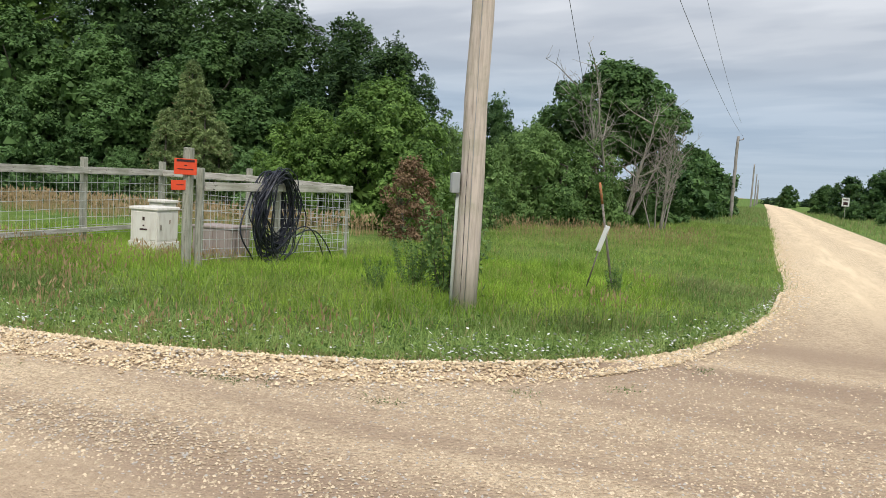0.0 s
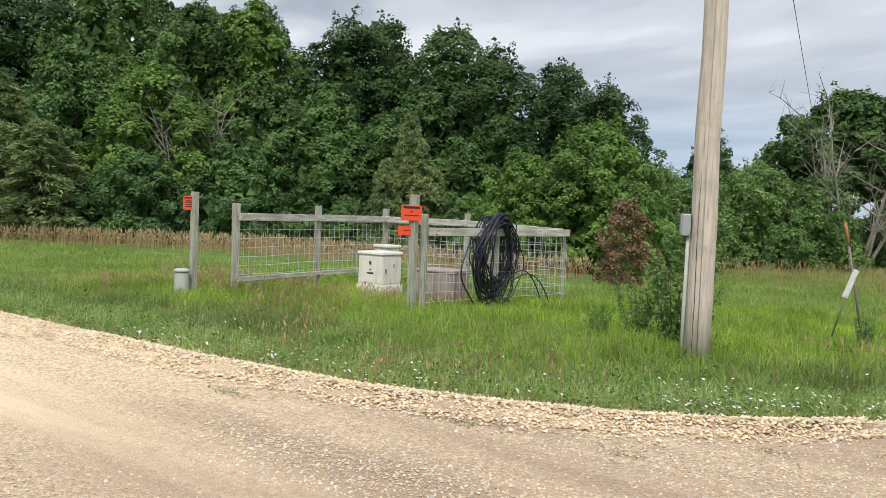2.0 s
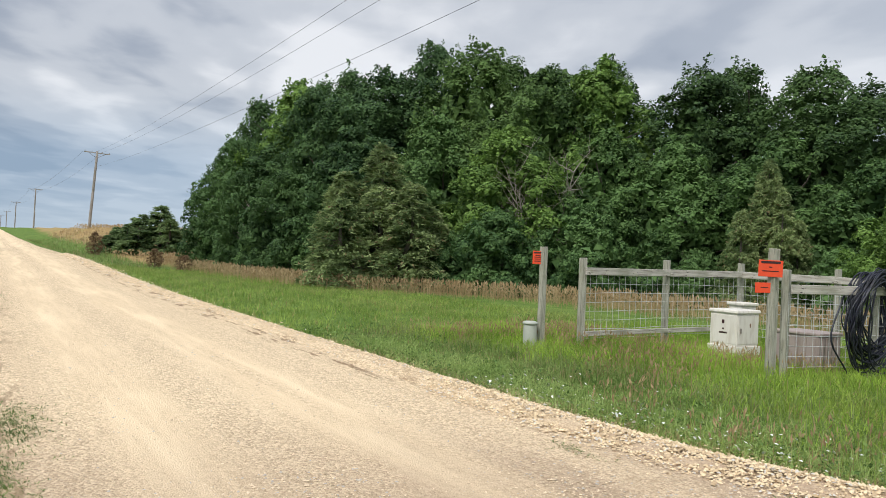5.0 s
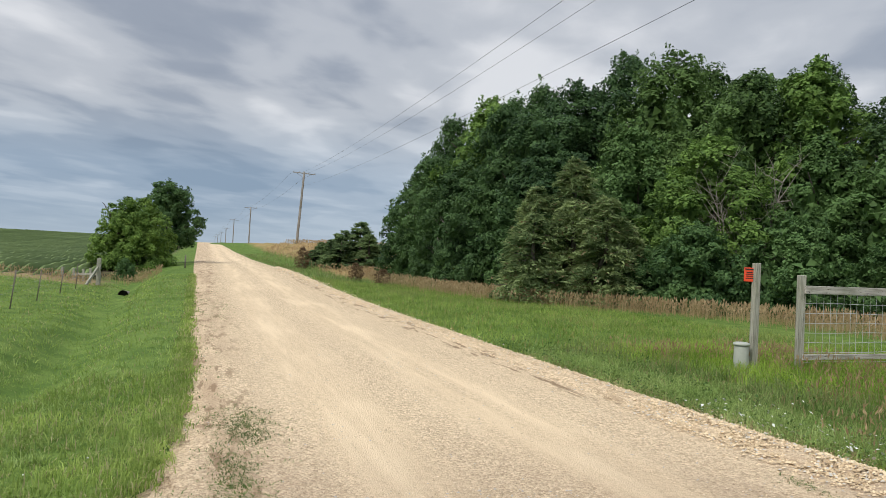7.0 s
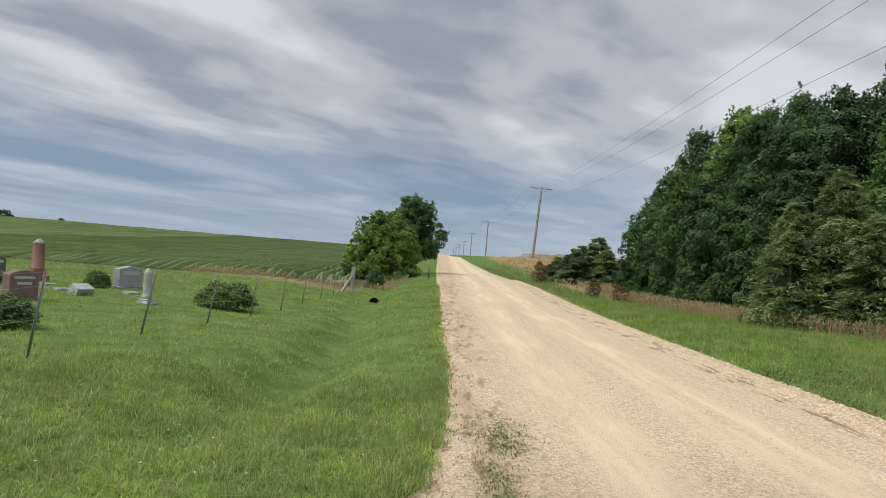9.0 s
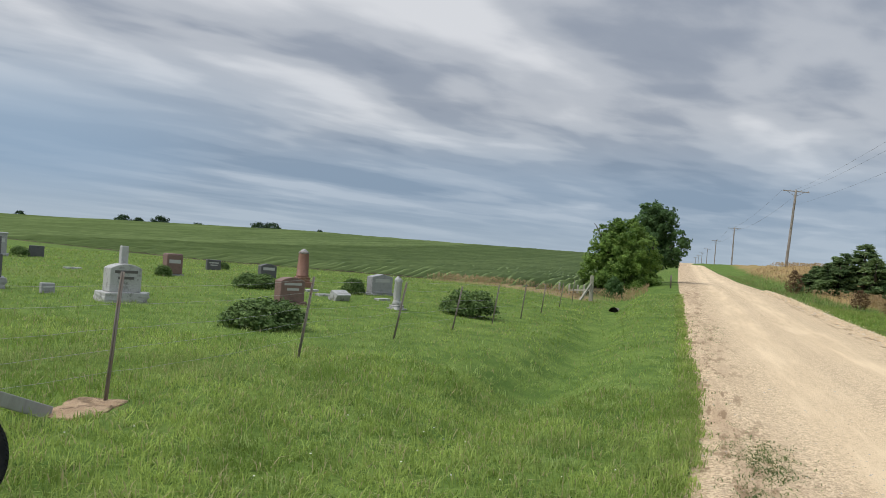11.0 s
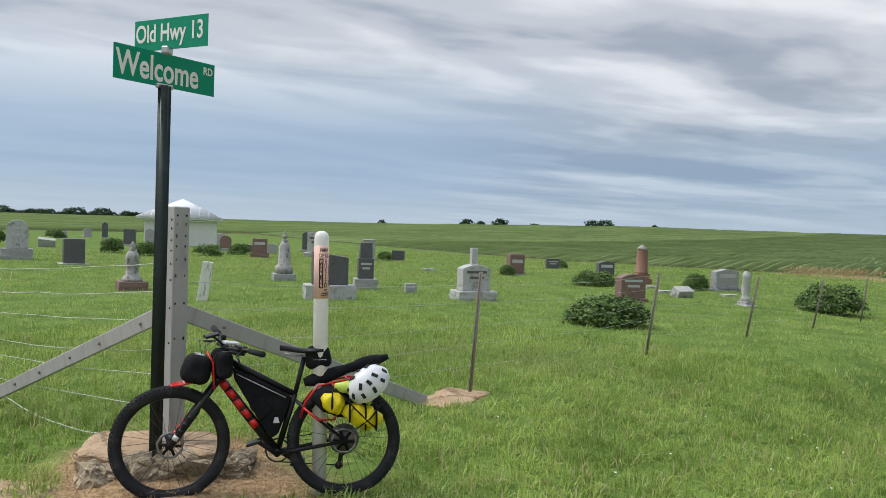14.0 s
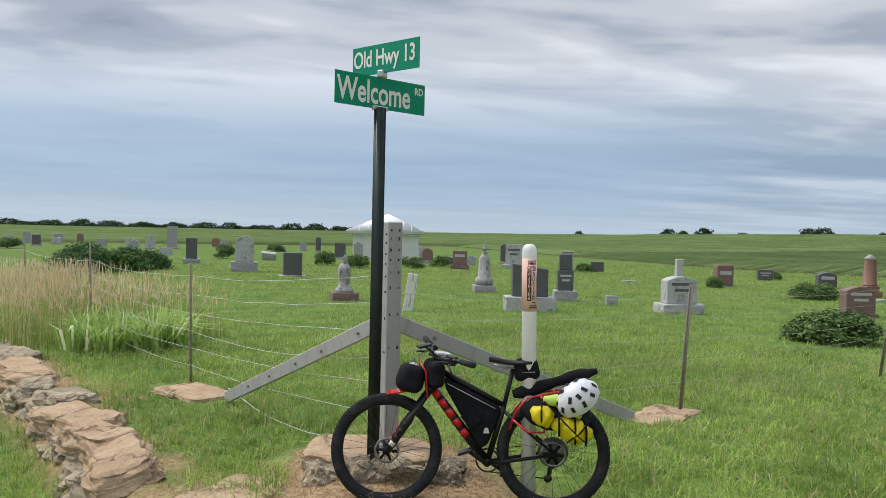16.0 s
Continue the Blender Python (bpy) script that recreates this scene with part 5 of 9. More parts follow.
stuff("rusty_seed_grass", seed_heads(rng, x, y, hh, 0.008), M_DRY_RED, "rust-brown dry weeds scattered through the grass", "grass")


# mown lawn: verge by the west road and the burial ground
def on_lawn(x, y):
    bare = (x + 3.35) ** 2 + ((y + 5.15) * 1.15) ** 2 < (1.05 + 0.35 * np.sin(3 * np.arctan2(y + 5.15, x + 3.35))) ** 2
    slab = ((x + 6.55) ** 2 * 1.2 + (y + 5.5) ** 2 * 4 < 0.42) | ((x + 3.3) ** 2 * 2.6 + (y + 9.0) ** 2 < 0.4)
    edging = (x > -2.36 + 0.12 * np.sin(y * 5)) & (x < -1.70) & (y < -5.6) & (y > -13)
    return (y < south_edge(x) + rng.normal(-0.02, 0.07, len(x))) & ~bare & ~slab & ~edging


x, y = scatter(rng, -12, -0.8, -12.5, 0.2, 215, on_lawn)
x, y = tufts(rng, x, y, 0.028, 6)
r = np.hypot(x + 0.5, y + 0.5)
k = rng.uniform(0, 1, len(x)) < np.interp(r, [4, 8, 14], [1.0, 0.6, 0.3])
x, y = x[k], y[k]
low = (0.03 + 0.06 * patchy(x, y, 2.3, 4) + 0.07 * patchy(x, y, 9.0, 6) + 0.03 * ease(0.6, 0.1, south_edge(x) - y)) * rng.uniform(0.6, 1.5, len(x))
stuff("lawn_grass", blades(rng, x, y, land(x, y), low, rng.uniform(0.007, 0.013, len(x)), 1.0), M_LAWN, "short mown green lawn on the verge and burial ground", "grass")
x, y = scatter(rng, -46, -1.0, -42, 0.0, 36, lambda x, y: on_lawn(x, y) & ((x < -11.5) | (y < -12)))
x, y = tufts(rng, x, y, 0.12, 3)
r = np.hypot(x, y)
k = rng.uniform(0, 1, len(x)) < np.interp(r, [12, 25, 50], [1.0, 0.55, 0.22])
x, y, r = x[k], y[k], r[k]
stuff("lawn_grass", blades(rng, x, y, land(x, y), rng.uniform(0.05, 0.11, len(x)), 0.0011 * r * rng.uniform(0.7, 1.3, len(x)), 1.0, False), M_LAWN, "mown green lawn between the graves and along the ditch", "grass")

# ragged grass leaning over the road's southern edge
x = np.concatenate([rng.uniform(-16, -1.2, 9000), rng.uniform(-45, -16, 3500)])
y = south_edge(x) + rng.normal(0.0, 0.07, len(x)) + 0.06 * np.sin(x * 7) * np.sin(x * 2.3)
stuff("edge_grass", blades(rng, x, y, np.maximum(land(x, y), road_rise(x, y) - 0.01), rng.uniform(0.04, 0.13, len(x)), np.interp(-x, [4, 45], [0.008, 0.04]), 1.0), M_LAWN, "ragged grass hanging over the gravel's edge", "grass")
# coarse pale tufts that the mower left
x, y = scatter(rng, -16, -1.0, -16, 0.0, 4.5, on_lawn)
x, y = tufts(rng, x, y, 0.035, 13)
stuff("lawn_tufts", blades(rng, x, y, land(x, y), rng.uniform(0.07, 0.16, len(x)), rng.uniform(0.006, 0.012, len(x)), 1.0), M_TUFT, "coarse pale grass tufts standing up from the lawn", "grass")
# pale bent grass and dead stalks at the gravel's edge
x = rng.uniform(-14, 0.3, 5200)
y = north_edge(x) + np.abs(rng.normal(0.0, 0.5, len(x)))
tan = (rng.uniform(0, 1, len(x)) < 0.55) & (y - north_edge(x) < 0.45)
x, y, tan = np.repeat(x, 3) + rng.normal(0, 0.03, 3 * len(x)), np.repeat(y, 3) + rng.normal(0, 0.03, 3 * len(x)), np.repeat(tan, 3)
x = np.minimum(x, 0.5)
for some, mat, tall, label in ((tan, M_STRAW, 0.17, "dead brown grass stalks bent along the gravel"), (~tan, M_TUFT, 0.3, "long pale grass blades bent along the verge")):
    stuff("edge_grass", blades(rng, x[some], y[some], land(x[some], y[some]), rng.uniform(0.4, 1.0, some.sum()) * tall, rng.uniform(0.005, 0.010, some.sum()), 1.1), mat, label, "grass")
# broad-leaved clover and plantain along the road's edge
x, y = scatter(rng, -16, 0.6, 5.4, 12, 46, lambda x, y: in_plot(x, y) & (np.minimum(y - north_edge(x), 0.65 - x) < rng.gamma(1.6, 0.55, len(x))))
x, y = tufts(rng, x, y, 0.07, 9)
z = land(x, y) + rng.uniform(0.03, 0.16, len(x))
stuff("clover_leaves", leaf_quads(rng, np.stack([x, y, z], -1), rng.normal(0, 0.5, (len(x), 3)) + np.array([0, 0, 0.9]), rng.uniform(0.02, 0.048, len(x)), 1.3), M_CLOVER, "broad clover and plantain leaves along the gravel", "weeds")

# straw and dead grass round the rocks and behind the stone edging
x, y = scatter(rng, -4.9, -2.0, -6.6, -3.9, 1500, lambda x, y: (x + 3.4) ** 2 + ((y + 5.2) * 1.2) ** 2 < 1.45 * rng.uniform(0.3, 1.1, len(x)))
x2, y2 = scatter(rng, -2.9, -2.0, -12.5, -5.3, 1100, lambda x, y: rng.uniform(0, 1, len(x)) < 0.8 * ease(-2.8, -2.3, x))
x3, y3 = scatter(rng, -7.6, -5.6, -6.0, -5.0, 130)
x4, y4 = scatter(rng, -4.1, -2.5, -9.8, -8.2, 420, lambda x, y: (x + 3.3) ** 2 * 2.4 + (y + 9.0) ** 2 < 0.75 * rng.uniform(0.2, 1.1, len(x)))
x, y = np.concatenate([x, x2, x3, x4]), np.concatenate([y, y2, y3, y4])
stuff("dead_straw", blades(rng, x, y, land(x, y), rng.uniform(0.02, 0.06, len(x)), rng.uniform(0.003, 0.008, len(x)), 2.2), M_STRAW, "dead straw-coloured grass around the rocks", "grass")

# a dry patch under the roadside trees
x, y = scatter(rng, -54, -48.5, -4.4, -2.6, 26)
stuff("dry_seed_grass", seed_heads(rng, x, y, rng.uniform(0.25, 0.5, len(x)), 0.03), M_DRY, "dry tan grass beneath the roadside trees", "grass")
# daylilies and dry grass by the southern wire fence
x, y = scatter(rng, -4.4, -2.9, -13.3, -12.2, 40)
x, y = tufts(rng, x, y, 0.08, 14)
stuff("daylily_leaves", blades(rng, x, y, land(x, y), rng.uniform(0.40, 0.72, len(x)), rng.uniform(0.03, 0.055, len(x)), 0.9), M_LILY, "arching strap-like daylily leaves in a thick clump", "plant")
x, y = scatter(rng, -5.2, -1.4, -25, -12.9, 60, lambda x, y: (y < -13.1 - 0.3 * np.sin(3 * x)) & (x < -1.9 - 0.12 * (y + 13)))
x, y = tufts(rng, x, y, 0.1, 6)
green = rng.uniform(0, 1, len(x)) < 0.74
stuff("tall_grass", blades(rng, x[green], y[green], land(x[green], y[green]), rng.uniform(0.3, 0.62, green.sum()), rng.uniform(0.008, 0.014, green.sum()), 0.3), M_VERGE, "waist-high green grass along the southern fence", "grass")
stuff("dry_seed_grass", seed_heads(rng, x[~green], y[~green], rng.uniform(0.55, 0.95, (~green).sum()), 0.0055), M_PALE, "tall tan seed grass along the southern fence", "grass")

# white flowers at the corner
n = 820
fx = np.concatenate([rng.uniform(-9.0, -2.0, 300), rng.uniform(-2.8, 0.5, 520)])
fy = north_edge(fx) + np.abs(rng.normal(0.1, 0.6, n))
fx = np.minimum(fx, 0.5)
fz = land(fx, fy) + rng.uniform(0.07, 0.2, n)
t = np.arange(7) * 2 * np.pi / 7
fr = rng.uniform(0.011, 0.019, n)
tiltx, tilty = rng.normal(0, 0.4, n), rng.normal(-0.35, 0.35, n)
ring = np.stack([fx[:, None] + fr[:, None] * np.cos(t), fy[:, None] + fr[:, None] * np.sin(t), fz[:, None] + fr[:, None] * (np.cos(t) * tiltx[:, None] + np.sin(t) * tilty[:, None])], -1)
cup = ring.mean(1) + np.array([0, 0, 0.006])
v = np.concatenate([ring, cup[:, None]], 1).reshape(-1, 3)
base = np.arange(n)[:, None, None] * 8
f = (base + np.stack([np.arange(7), (np.arange(7) + 1) % 7, np.full(7, 7)], -1)[None]).reshape(-1, 3)
M_PETAL = plain("white_petals", (0.82, 0.82, 0.78), 0.6, wear=(0.7, 0.7, 0.6), scale=30, bump=0.0)
stuff("white_flowers", (v, [f]), M_PETAL, "small white daisy-like flowers in the corner grass", "flowers")
n = 26
gx, gy = rng.uniform(-9, -3, n), rng.uniform(-5.0, -0.3, n)
g = gy < south_edge(gx)
gx, gy = gx[g], gy[g]
gz = land(gx, gy) + rng.uniform(0.07, 0.11, len(gx))
fan = np.stack([np.stack([gx + 0.008 * np.cos(a), gy + 0.008 * np.sin(a), gz + 0.004 * np.sin(3 * a)], -1) for a in t], 1).reshape(-1, 3)
stuff("clover_flowers", (fan, [np.arange(len(gx) * 7).reshape(-1, 7)]), M_PETAL, "scattered white clover heads in the mown verge", "flowers")


# loose stones: a windrow along the grass edge, thinner over the road
def pebbles(rng, x, y, z, size, bedded=False):
    n = len(x)
    o = np.array([(1, 0, 0), (-1, 0, 0), (0, 1, 0), (0, -1, 0), (0, 0, 1), (0, 0, -1)], float)
    tri = np.array([(0, 2, 4), (2, 1, 4), (1, 3, 4), (3, 0, 4), (2, 0, 5), (1, 2, 5), (3, 1, 5), (0, 3, 5)])
    a = rng.uniform(0, 2 * np.pi, n)
    p = o[None] * rng.uniform(0.55, 1.25, (n, 6, 1)) * np.stack([np.ones(n), rng.uniform(0.6, 1, n), rng.uniform(0.45, 0.8, n)], -1)[:, None]
    p = p + rng.normal(0, 0.16, (n, 6, 3))
    c, s = np.cos(a)[:, None], np.sin(a)[:, None]
    q = np.stack([p[..., 0] * c - p[..., 1] * s, p[..., 0] * s + p[..., 1] * c, p[..., 2]], -1) * (size * 0.5)[:, None, None]
    q += np.stack([x, y, z + size * 0.16], -1)[:, None]
    tri = tri[:4] if bedded else tri
    return q.reshape(-1, 3), [(np.arange(n)[:, None, None] * 6 + tri[None]).reshape(-1, 3)]


u = rng.uniform(0, 1, 34000) ** 1.5
px = 0.6 - 62 * u
px = np.where(rng.uniform(0, 1, len(px)) < 0.55, rng.uniform(-9, 0.5, len(px)), px)
off = -0.34 + rng.normal(0, 0.2, len(px))
py = north_edge(px) + off
steep = px > -1.2
py = np.where(steep, north_edge(np.minimum(px, 0.5)) - rng.uniform(0, 0.7, len(px)), py)
ridge = 0.08 * np.exp(-((off + 0.32) / 0.16) ** 2)
ex_y = 7.8 + 26 * rng.uniform(0, 1, 4200) ** 1.4
ex_x = np.interp(ex_y, [7.35, 7.8, 8.6, 10.1, 12.2, 16.0], [-1.5, -1.07, -0.6, -0.1, 0.3, 0.6]) + np.abs(rng.normal(0.1, 0.22, 4200))
px, py, ridge, steep = np.concatenate([px, ex_x]), np.concatenate([py, ex_y]), np.concatenate([ridge, 0 * ex_x]), np.concatenate([steep, np.ones(4200, bool)])
stuff("gravel_windrow", pebbles(rng, px, py, road_rise(px, py) + ridge * ~steep + rng.uniform(-0.005, 0.02, len(px)), rng.uniform(0.016, 0.05, len(px)) * np.interp(px, [-62, -12, 0], [2.2, 1.0, 1.0]), True), M_PEBBLE, "windrow of loose pale limestone along the grass edge", "gravel")
# the ridge that the windrow lies on
cx = np.linspace(-60, -0.6, 260)
cy = north_edge(cx) - 0.32
across = np.linspace(-0.32, 0.32, 7)
w = 0.085 * (1 - (across / 0.32) ** 2)
vx = np.repeat(cx[:, None], 7, 1)
vy = cy[:, None] + across + rng.normal(0, 0.02, (260, 7))
vz = road_rise(vx, vy) - 0.012 + w * rng.uniform(0.5, 1.25, (260, 1)) * np.interp(cx, [-60, -25, -5, -1.5, -0.6], [0.5, 1, 1, 0.8, 0.2])[:, None]
i, j = np.meshgrid(np.arange(259), np.arange(6), indexing="ij")
q = np.stack([i * 7 + j, (i + 1) * 7 + j, (i + 1) * 7 + j + 1, i * 7 + j + 1], -1).reshape(-1, 4)
tagged(obj("gravel_ridge", smooth(mesh_np("gravel_ridge", np.stack([vx, vy, vz], -1).reshape(-1, 3), [q])), M_GRAVEL), "low ridge of graded gravel along the road's edge", "gravel", kind="structure")
qx = np.concatenate([rng.uniform(-14, 1.0, 9000), rng.uniform(-6.0, 0.5, 42000)])
qy = south_edge(qx) + (north_edge(qx) - south_edge(qx)) * rng.uniform(0.0, 1, len(qx))
keep = (patchy(qx, qy, 1.4, 12) + rng.normal(0, 0.16, len(qx)) > 0.44) & (np.hypot(qx, qy) > 2.2)
# the coarse spread where traffic turns the corner
tx, ty = rng.uniform(-4.5, 4.6, 90000), rng.uniform(2.6, 8.4, 90000)
reach = np.hypot(tx + 0.3, ty) + 0.5 * (patchy(tx, ty, 0.8, 21) - 0.5)
turned = rng.uniform(0, 1, len(tx)) < np.interp(reach, [3.4, 4.2, 6.2, 6.9, 8.6], [0.3, 1.0, 0.9, 0.35, 0.25]) * (0.25 + 1.1 * patchy(tx, ty, 1.1, 14))
turned &= ty < north_edge(tx) - 0.4
qx, qy = np.concatenate([qx[keep], tx[turned]]), np.concatenate([qy[keep], ty[turned]])
stuff("loose_gravel", pebbles(rng, qx, qy, np.full(len(qx), -0.004), 0.009 + 0.024 * rng.uniform(0, 1, len(qx)) ** 1.5, True), M_PEBBLE_WORN, "loose limestone pebbles strewn over the packed road", "gravel")

# weeds creeping into the gravel
wx = np.concatenate([rng.normal(-8.2, 0.5, 420), rng.normal(-6.5, 0.35, 170), rng.normal(-24.6, 1.8, 160), rng.uniform(-32, -5, 300), rng.normal(-5.7, 0.16, 50), rng.normal(-3.7, 0.16, 30), rng.normal(-1.57, 0.1, 16), rng.normal(-0.91, 0.1, 16), rng.normal(-2.41, 0.08, 10), rng.normal(-0.35, 0.1, 22)])
wy = np.concatenate([rng.normal(0.36, 0.15, 420), rng.normal(0.22, 0.12, 170), rng.normal(0.45, 0.2, 160), rng.normal(0.0, 0.2, 300), rng.normal(4.6, 0.06, 50), rng.normal(5.2, 0.06, 30), rng.normal(6.11, 0.05, 16), rng.normal(6.66, 0.05, 16), rng.normal(5.30, 0.05, 10), rng.normal(7.9, 0.12, 22)])
wx, wy = tufts(rng, wx, wy, 0.04, 5)
stuff("gravel_weeds", blades(rng, wx, wy, road_rise(wx, wy), rng.uniform(0.015, 0.042, len(wx)), rng.uniform(0.006, 0.012, len(wx)), 2.2), M_WEED, "low weeds creeping over the edge of the gravel", "weeds")

# crop rows on the south-western slope, drilled along the road
pieces = []
steps = np.concatenate([np.arange(0, 40, 1.6), np.arange(40, 110, 3.5), np.arange(110, 260, 10.0)])
row_y = np.concatenate([np.arange(-6.3, -64, -0.76), np.arange(-64, -300, -1.9)])
for k, y0 in enumerate(row_y):
    near = (-46.6 - 0.45 * max(-y0 - 30, 0) if y0 > -110 else 40.0) + rng.uniform(-0.5, 0.5)
    xs = near - (steps if y0 > -110 else steps * 1.6)
    wide = 0.18 if y0 > -64 else 0.55
    ys = y0 - 4.5 * np.sin((near - xs) * 0.012) + rng.normal(0, 0.025, len(xs))
    hh = rng.uniform(0.36, 0.52, len(xs)) * np.interp(np.arange(len(xs)), [0, 3], [0.04, 1.0])
    zl = land(xs, ys)
    wd = wide * rng.uniform(0.85, 1.15, len(xs)) * np.interp(np.arange(len(xs)), [0, 2], [0.2, 1.0])
    v = np.stack([np.stack([xs, ys - wd, zl - 0.02], -1), np.stack([xs, ys - wd * 0.6, zl + hh * 0.9], -1), np.stack([xs, ys + wd * 0.5, zl + hh], -1), np.stack([xs, ys + wd, zl - 0.02], -1)], 1).reshape(-1, 3)
    i, j = np.meshgrid(np.arange(len(ys) - 1), np.arange(3), indexing="ij")
    pieces.append((v, [np.stack([i * 4 + j, (i + 1) * 4 + j, (i + 1) * 4 + j + 1, i * 4 + j + 1], -1).reshape(-1, 4)]))
stuff("soybean_rows", joined(pieces), M_CROP, "long rows of green soybeans over the rolling slope", "crop")

# dry weeds along the crop's near edge
x, y = scatter(rng, -49, -43.5, -14.5, -5.8, 22, lambda x, y: patchy(x, y, 0.7, 15) > 0.32)
x2, y2 = scatter(rng, -60, -47, -5.6, -3.6, 12)
x, y = np.concatenate([x, x2]), np.concatenate([y, y2])
stuff("dry_seed_grass", seed_heads(rng, x, y, rng.uniform(0.2, 0.42, len(x)), 0.022), M_DRY, "tan dry weeds along the near edge of the crop", "grass")

# ---- the fenced utility plot and the poles ----
M_WIRE = plain("galvanised_wire", (0.60, 0.61, 0.59), 0.5, 0.2, wear=(0.34, 0.31, 0.27), scale=20, bump=0.0)
M_ORANGE = plain("orange_red_sign", (0.80, 0.085, 0.03), 0.5, wear=(0.62, 0.1, 0.05), scale=9, bump=0.02)
M_INK = plain("dark_sign_ink", (0.05, 0.02, 0.02), 0.6, bump=0.0)
M_CABINET = plain("off_white_enamel", (0.78, 0.74, 0.66), 0.45, wear=(0.58, 0.51, 0.42), scale=5, amount=0.7, bump=0.03, stretch=(2, 2, 0.4))
M_RUST = plain("rust_streak", (0.2, 0.1, 0.05), 0.9, scale=20)
M_VAULT = plain("faded_brown_fibreglass", (0.36, 0.30, 0.27), 0.7, wear=(0.26, 0.21, 0.18), scale=4, amount=0.8, bump=0.15, stretch=(3, 3, 0.5))
M_PEDESTAL = plain("pale_green_grey_plastic", (0.44, 0.46, 0.40), 0.55, wear=(0.33, 0.34, 0.29), scale=6, bump=0.05)
M_CABLE = plain("black_cable_jacket", (0.012, 0.013, 0.022), 0.38, wear=(0.05, 0.055, 0.09), scale=6, amount=0.6, bump=0.02, specular=0.5)
M_GREYBOX = plain("grey_meter_enamel", (0.37, 0.38, 0.37), 0.5, 0.2, wear=(0.25, 0.25, 0.24), scale=9, bump=0.03)
M_DARKSTEEL = plain("weathered_dark_steel", (0.26, 0.23, 0.20), 0.75, 0.2, wear=(0.26, 0.18, 0.125), scale=9, amount=0.9, bump=0.1)
M_WHITEPAINT = plain("weathered_white_paint", (0.72, 0.72, 0.68), 0.6, wear=(0.30, 0.27, 0.22), scale=6, amount=0.9, bump=0.08, stretch=(3, 3, 0.6), worn_from=0.52, worn_to=0.62)
M_GLASSY = plain("grey_porcelain", (0.35, 0.34, 0.33), 0.2, scale=9, bump=0.0, specular=0.6)


def put(ob, at, turn=0.0, tilt=(0.0, 0.0)):
    ob.matrix_basis = pose(*at, tilt[0], tilt[1], turn)
    return ob


def beam(name, a, b, w, h, material, parent, label="", seed=0):
    """A sawn board from a to b, h high and w thick, under a thing."""
    a, b = Vector(a), Vector(b)
    bm = block(w, (b - a).length, h, 0.006, 1, jitter=0.003, seed=seed)
    bmesh.ops.translate(bm, verts=bm.verts, vec=(0, 0, -h / 2))
    ob = part(name, bm, material, parent, label)
    d = b - a
    yaw, pitch = math.atan2(-d.x, d.y), math.asin(d.z / d.length)
    mid = (a + b) / 2
    ob.matrix_basis = Matrix.Translation(mid) @ Euler((pitch, 0, yaw)).to_matrix().to_4x4()
    return ob


def sign_plate(parent, name, at, turn, w, h, bars, label, lean=0.0):
    """A thin metal notice with its unreadable lines as bars, facing local -y."""
    p = part(name, block(w, 0.006, h, 0.002, 1), M_ORANGE, parent, label)
    p.matrix_basis = pose(*at, 0, lean, turn)
    for k, (zc, bw, bh) in enumerate(bars):
        q = part("printed_line", block(bw * w, 0.003, bh * h, 0), M_INK, p)
        q.matrix_basis = pose(0, -0.0055, zc * h)
    return p


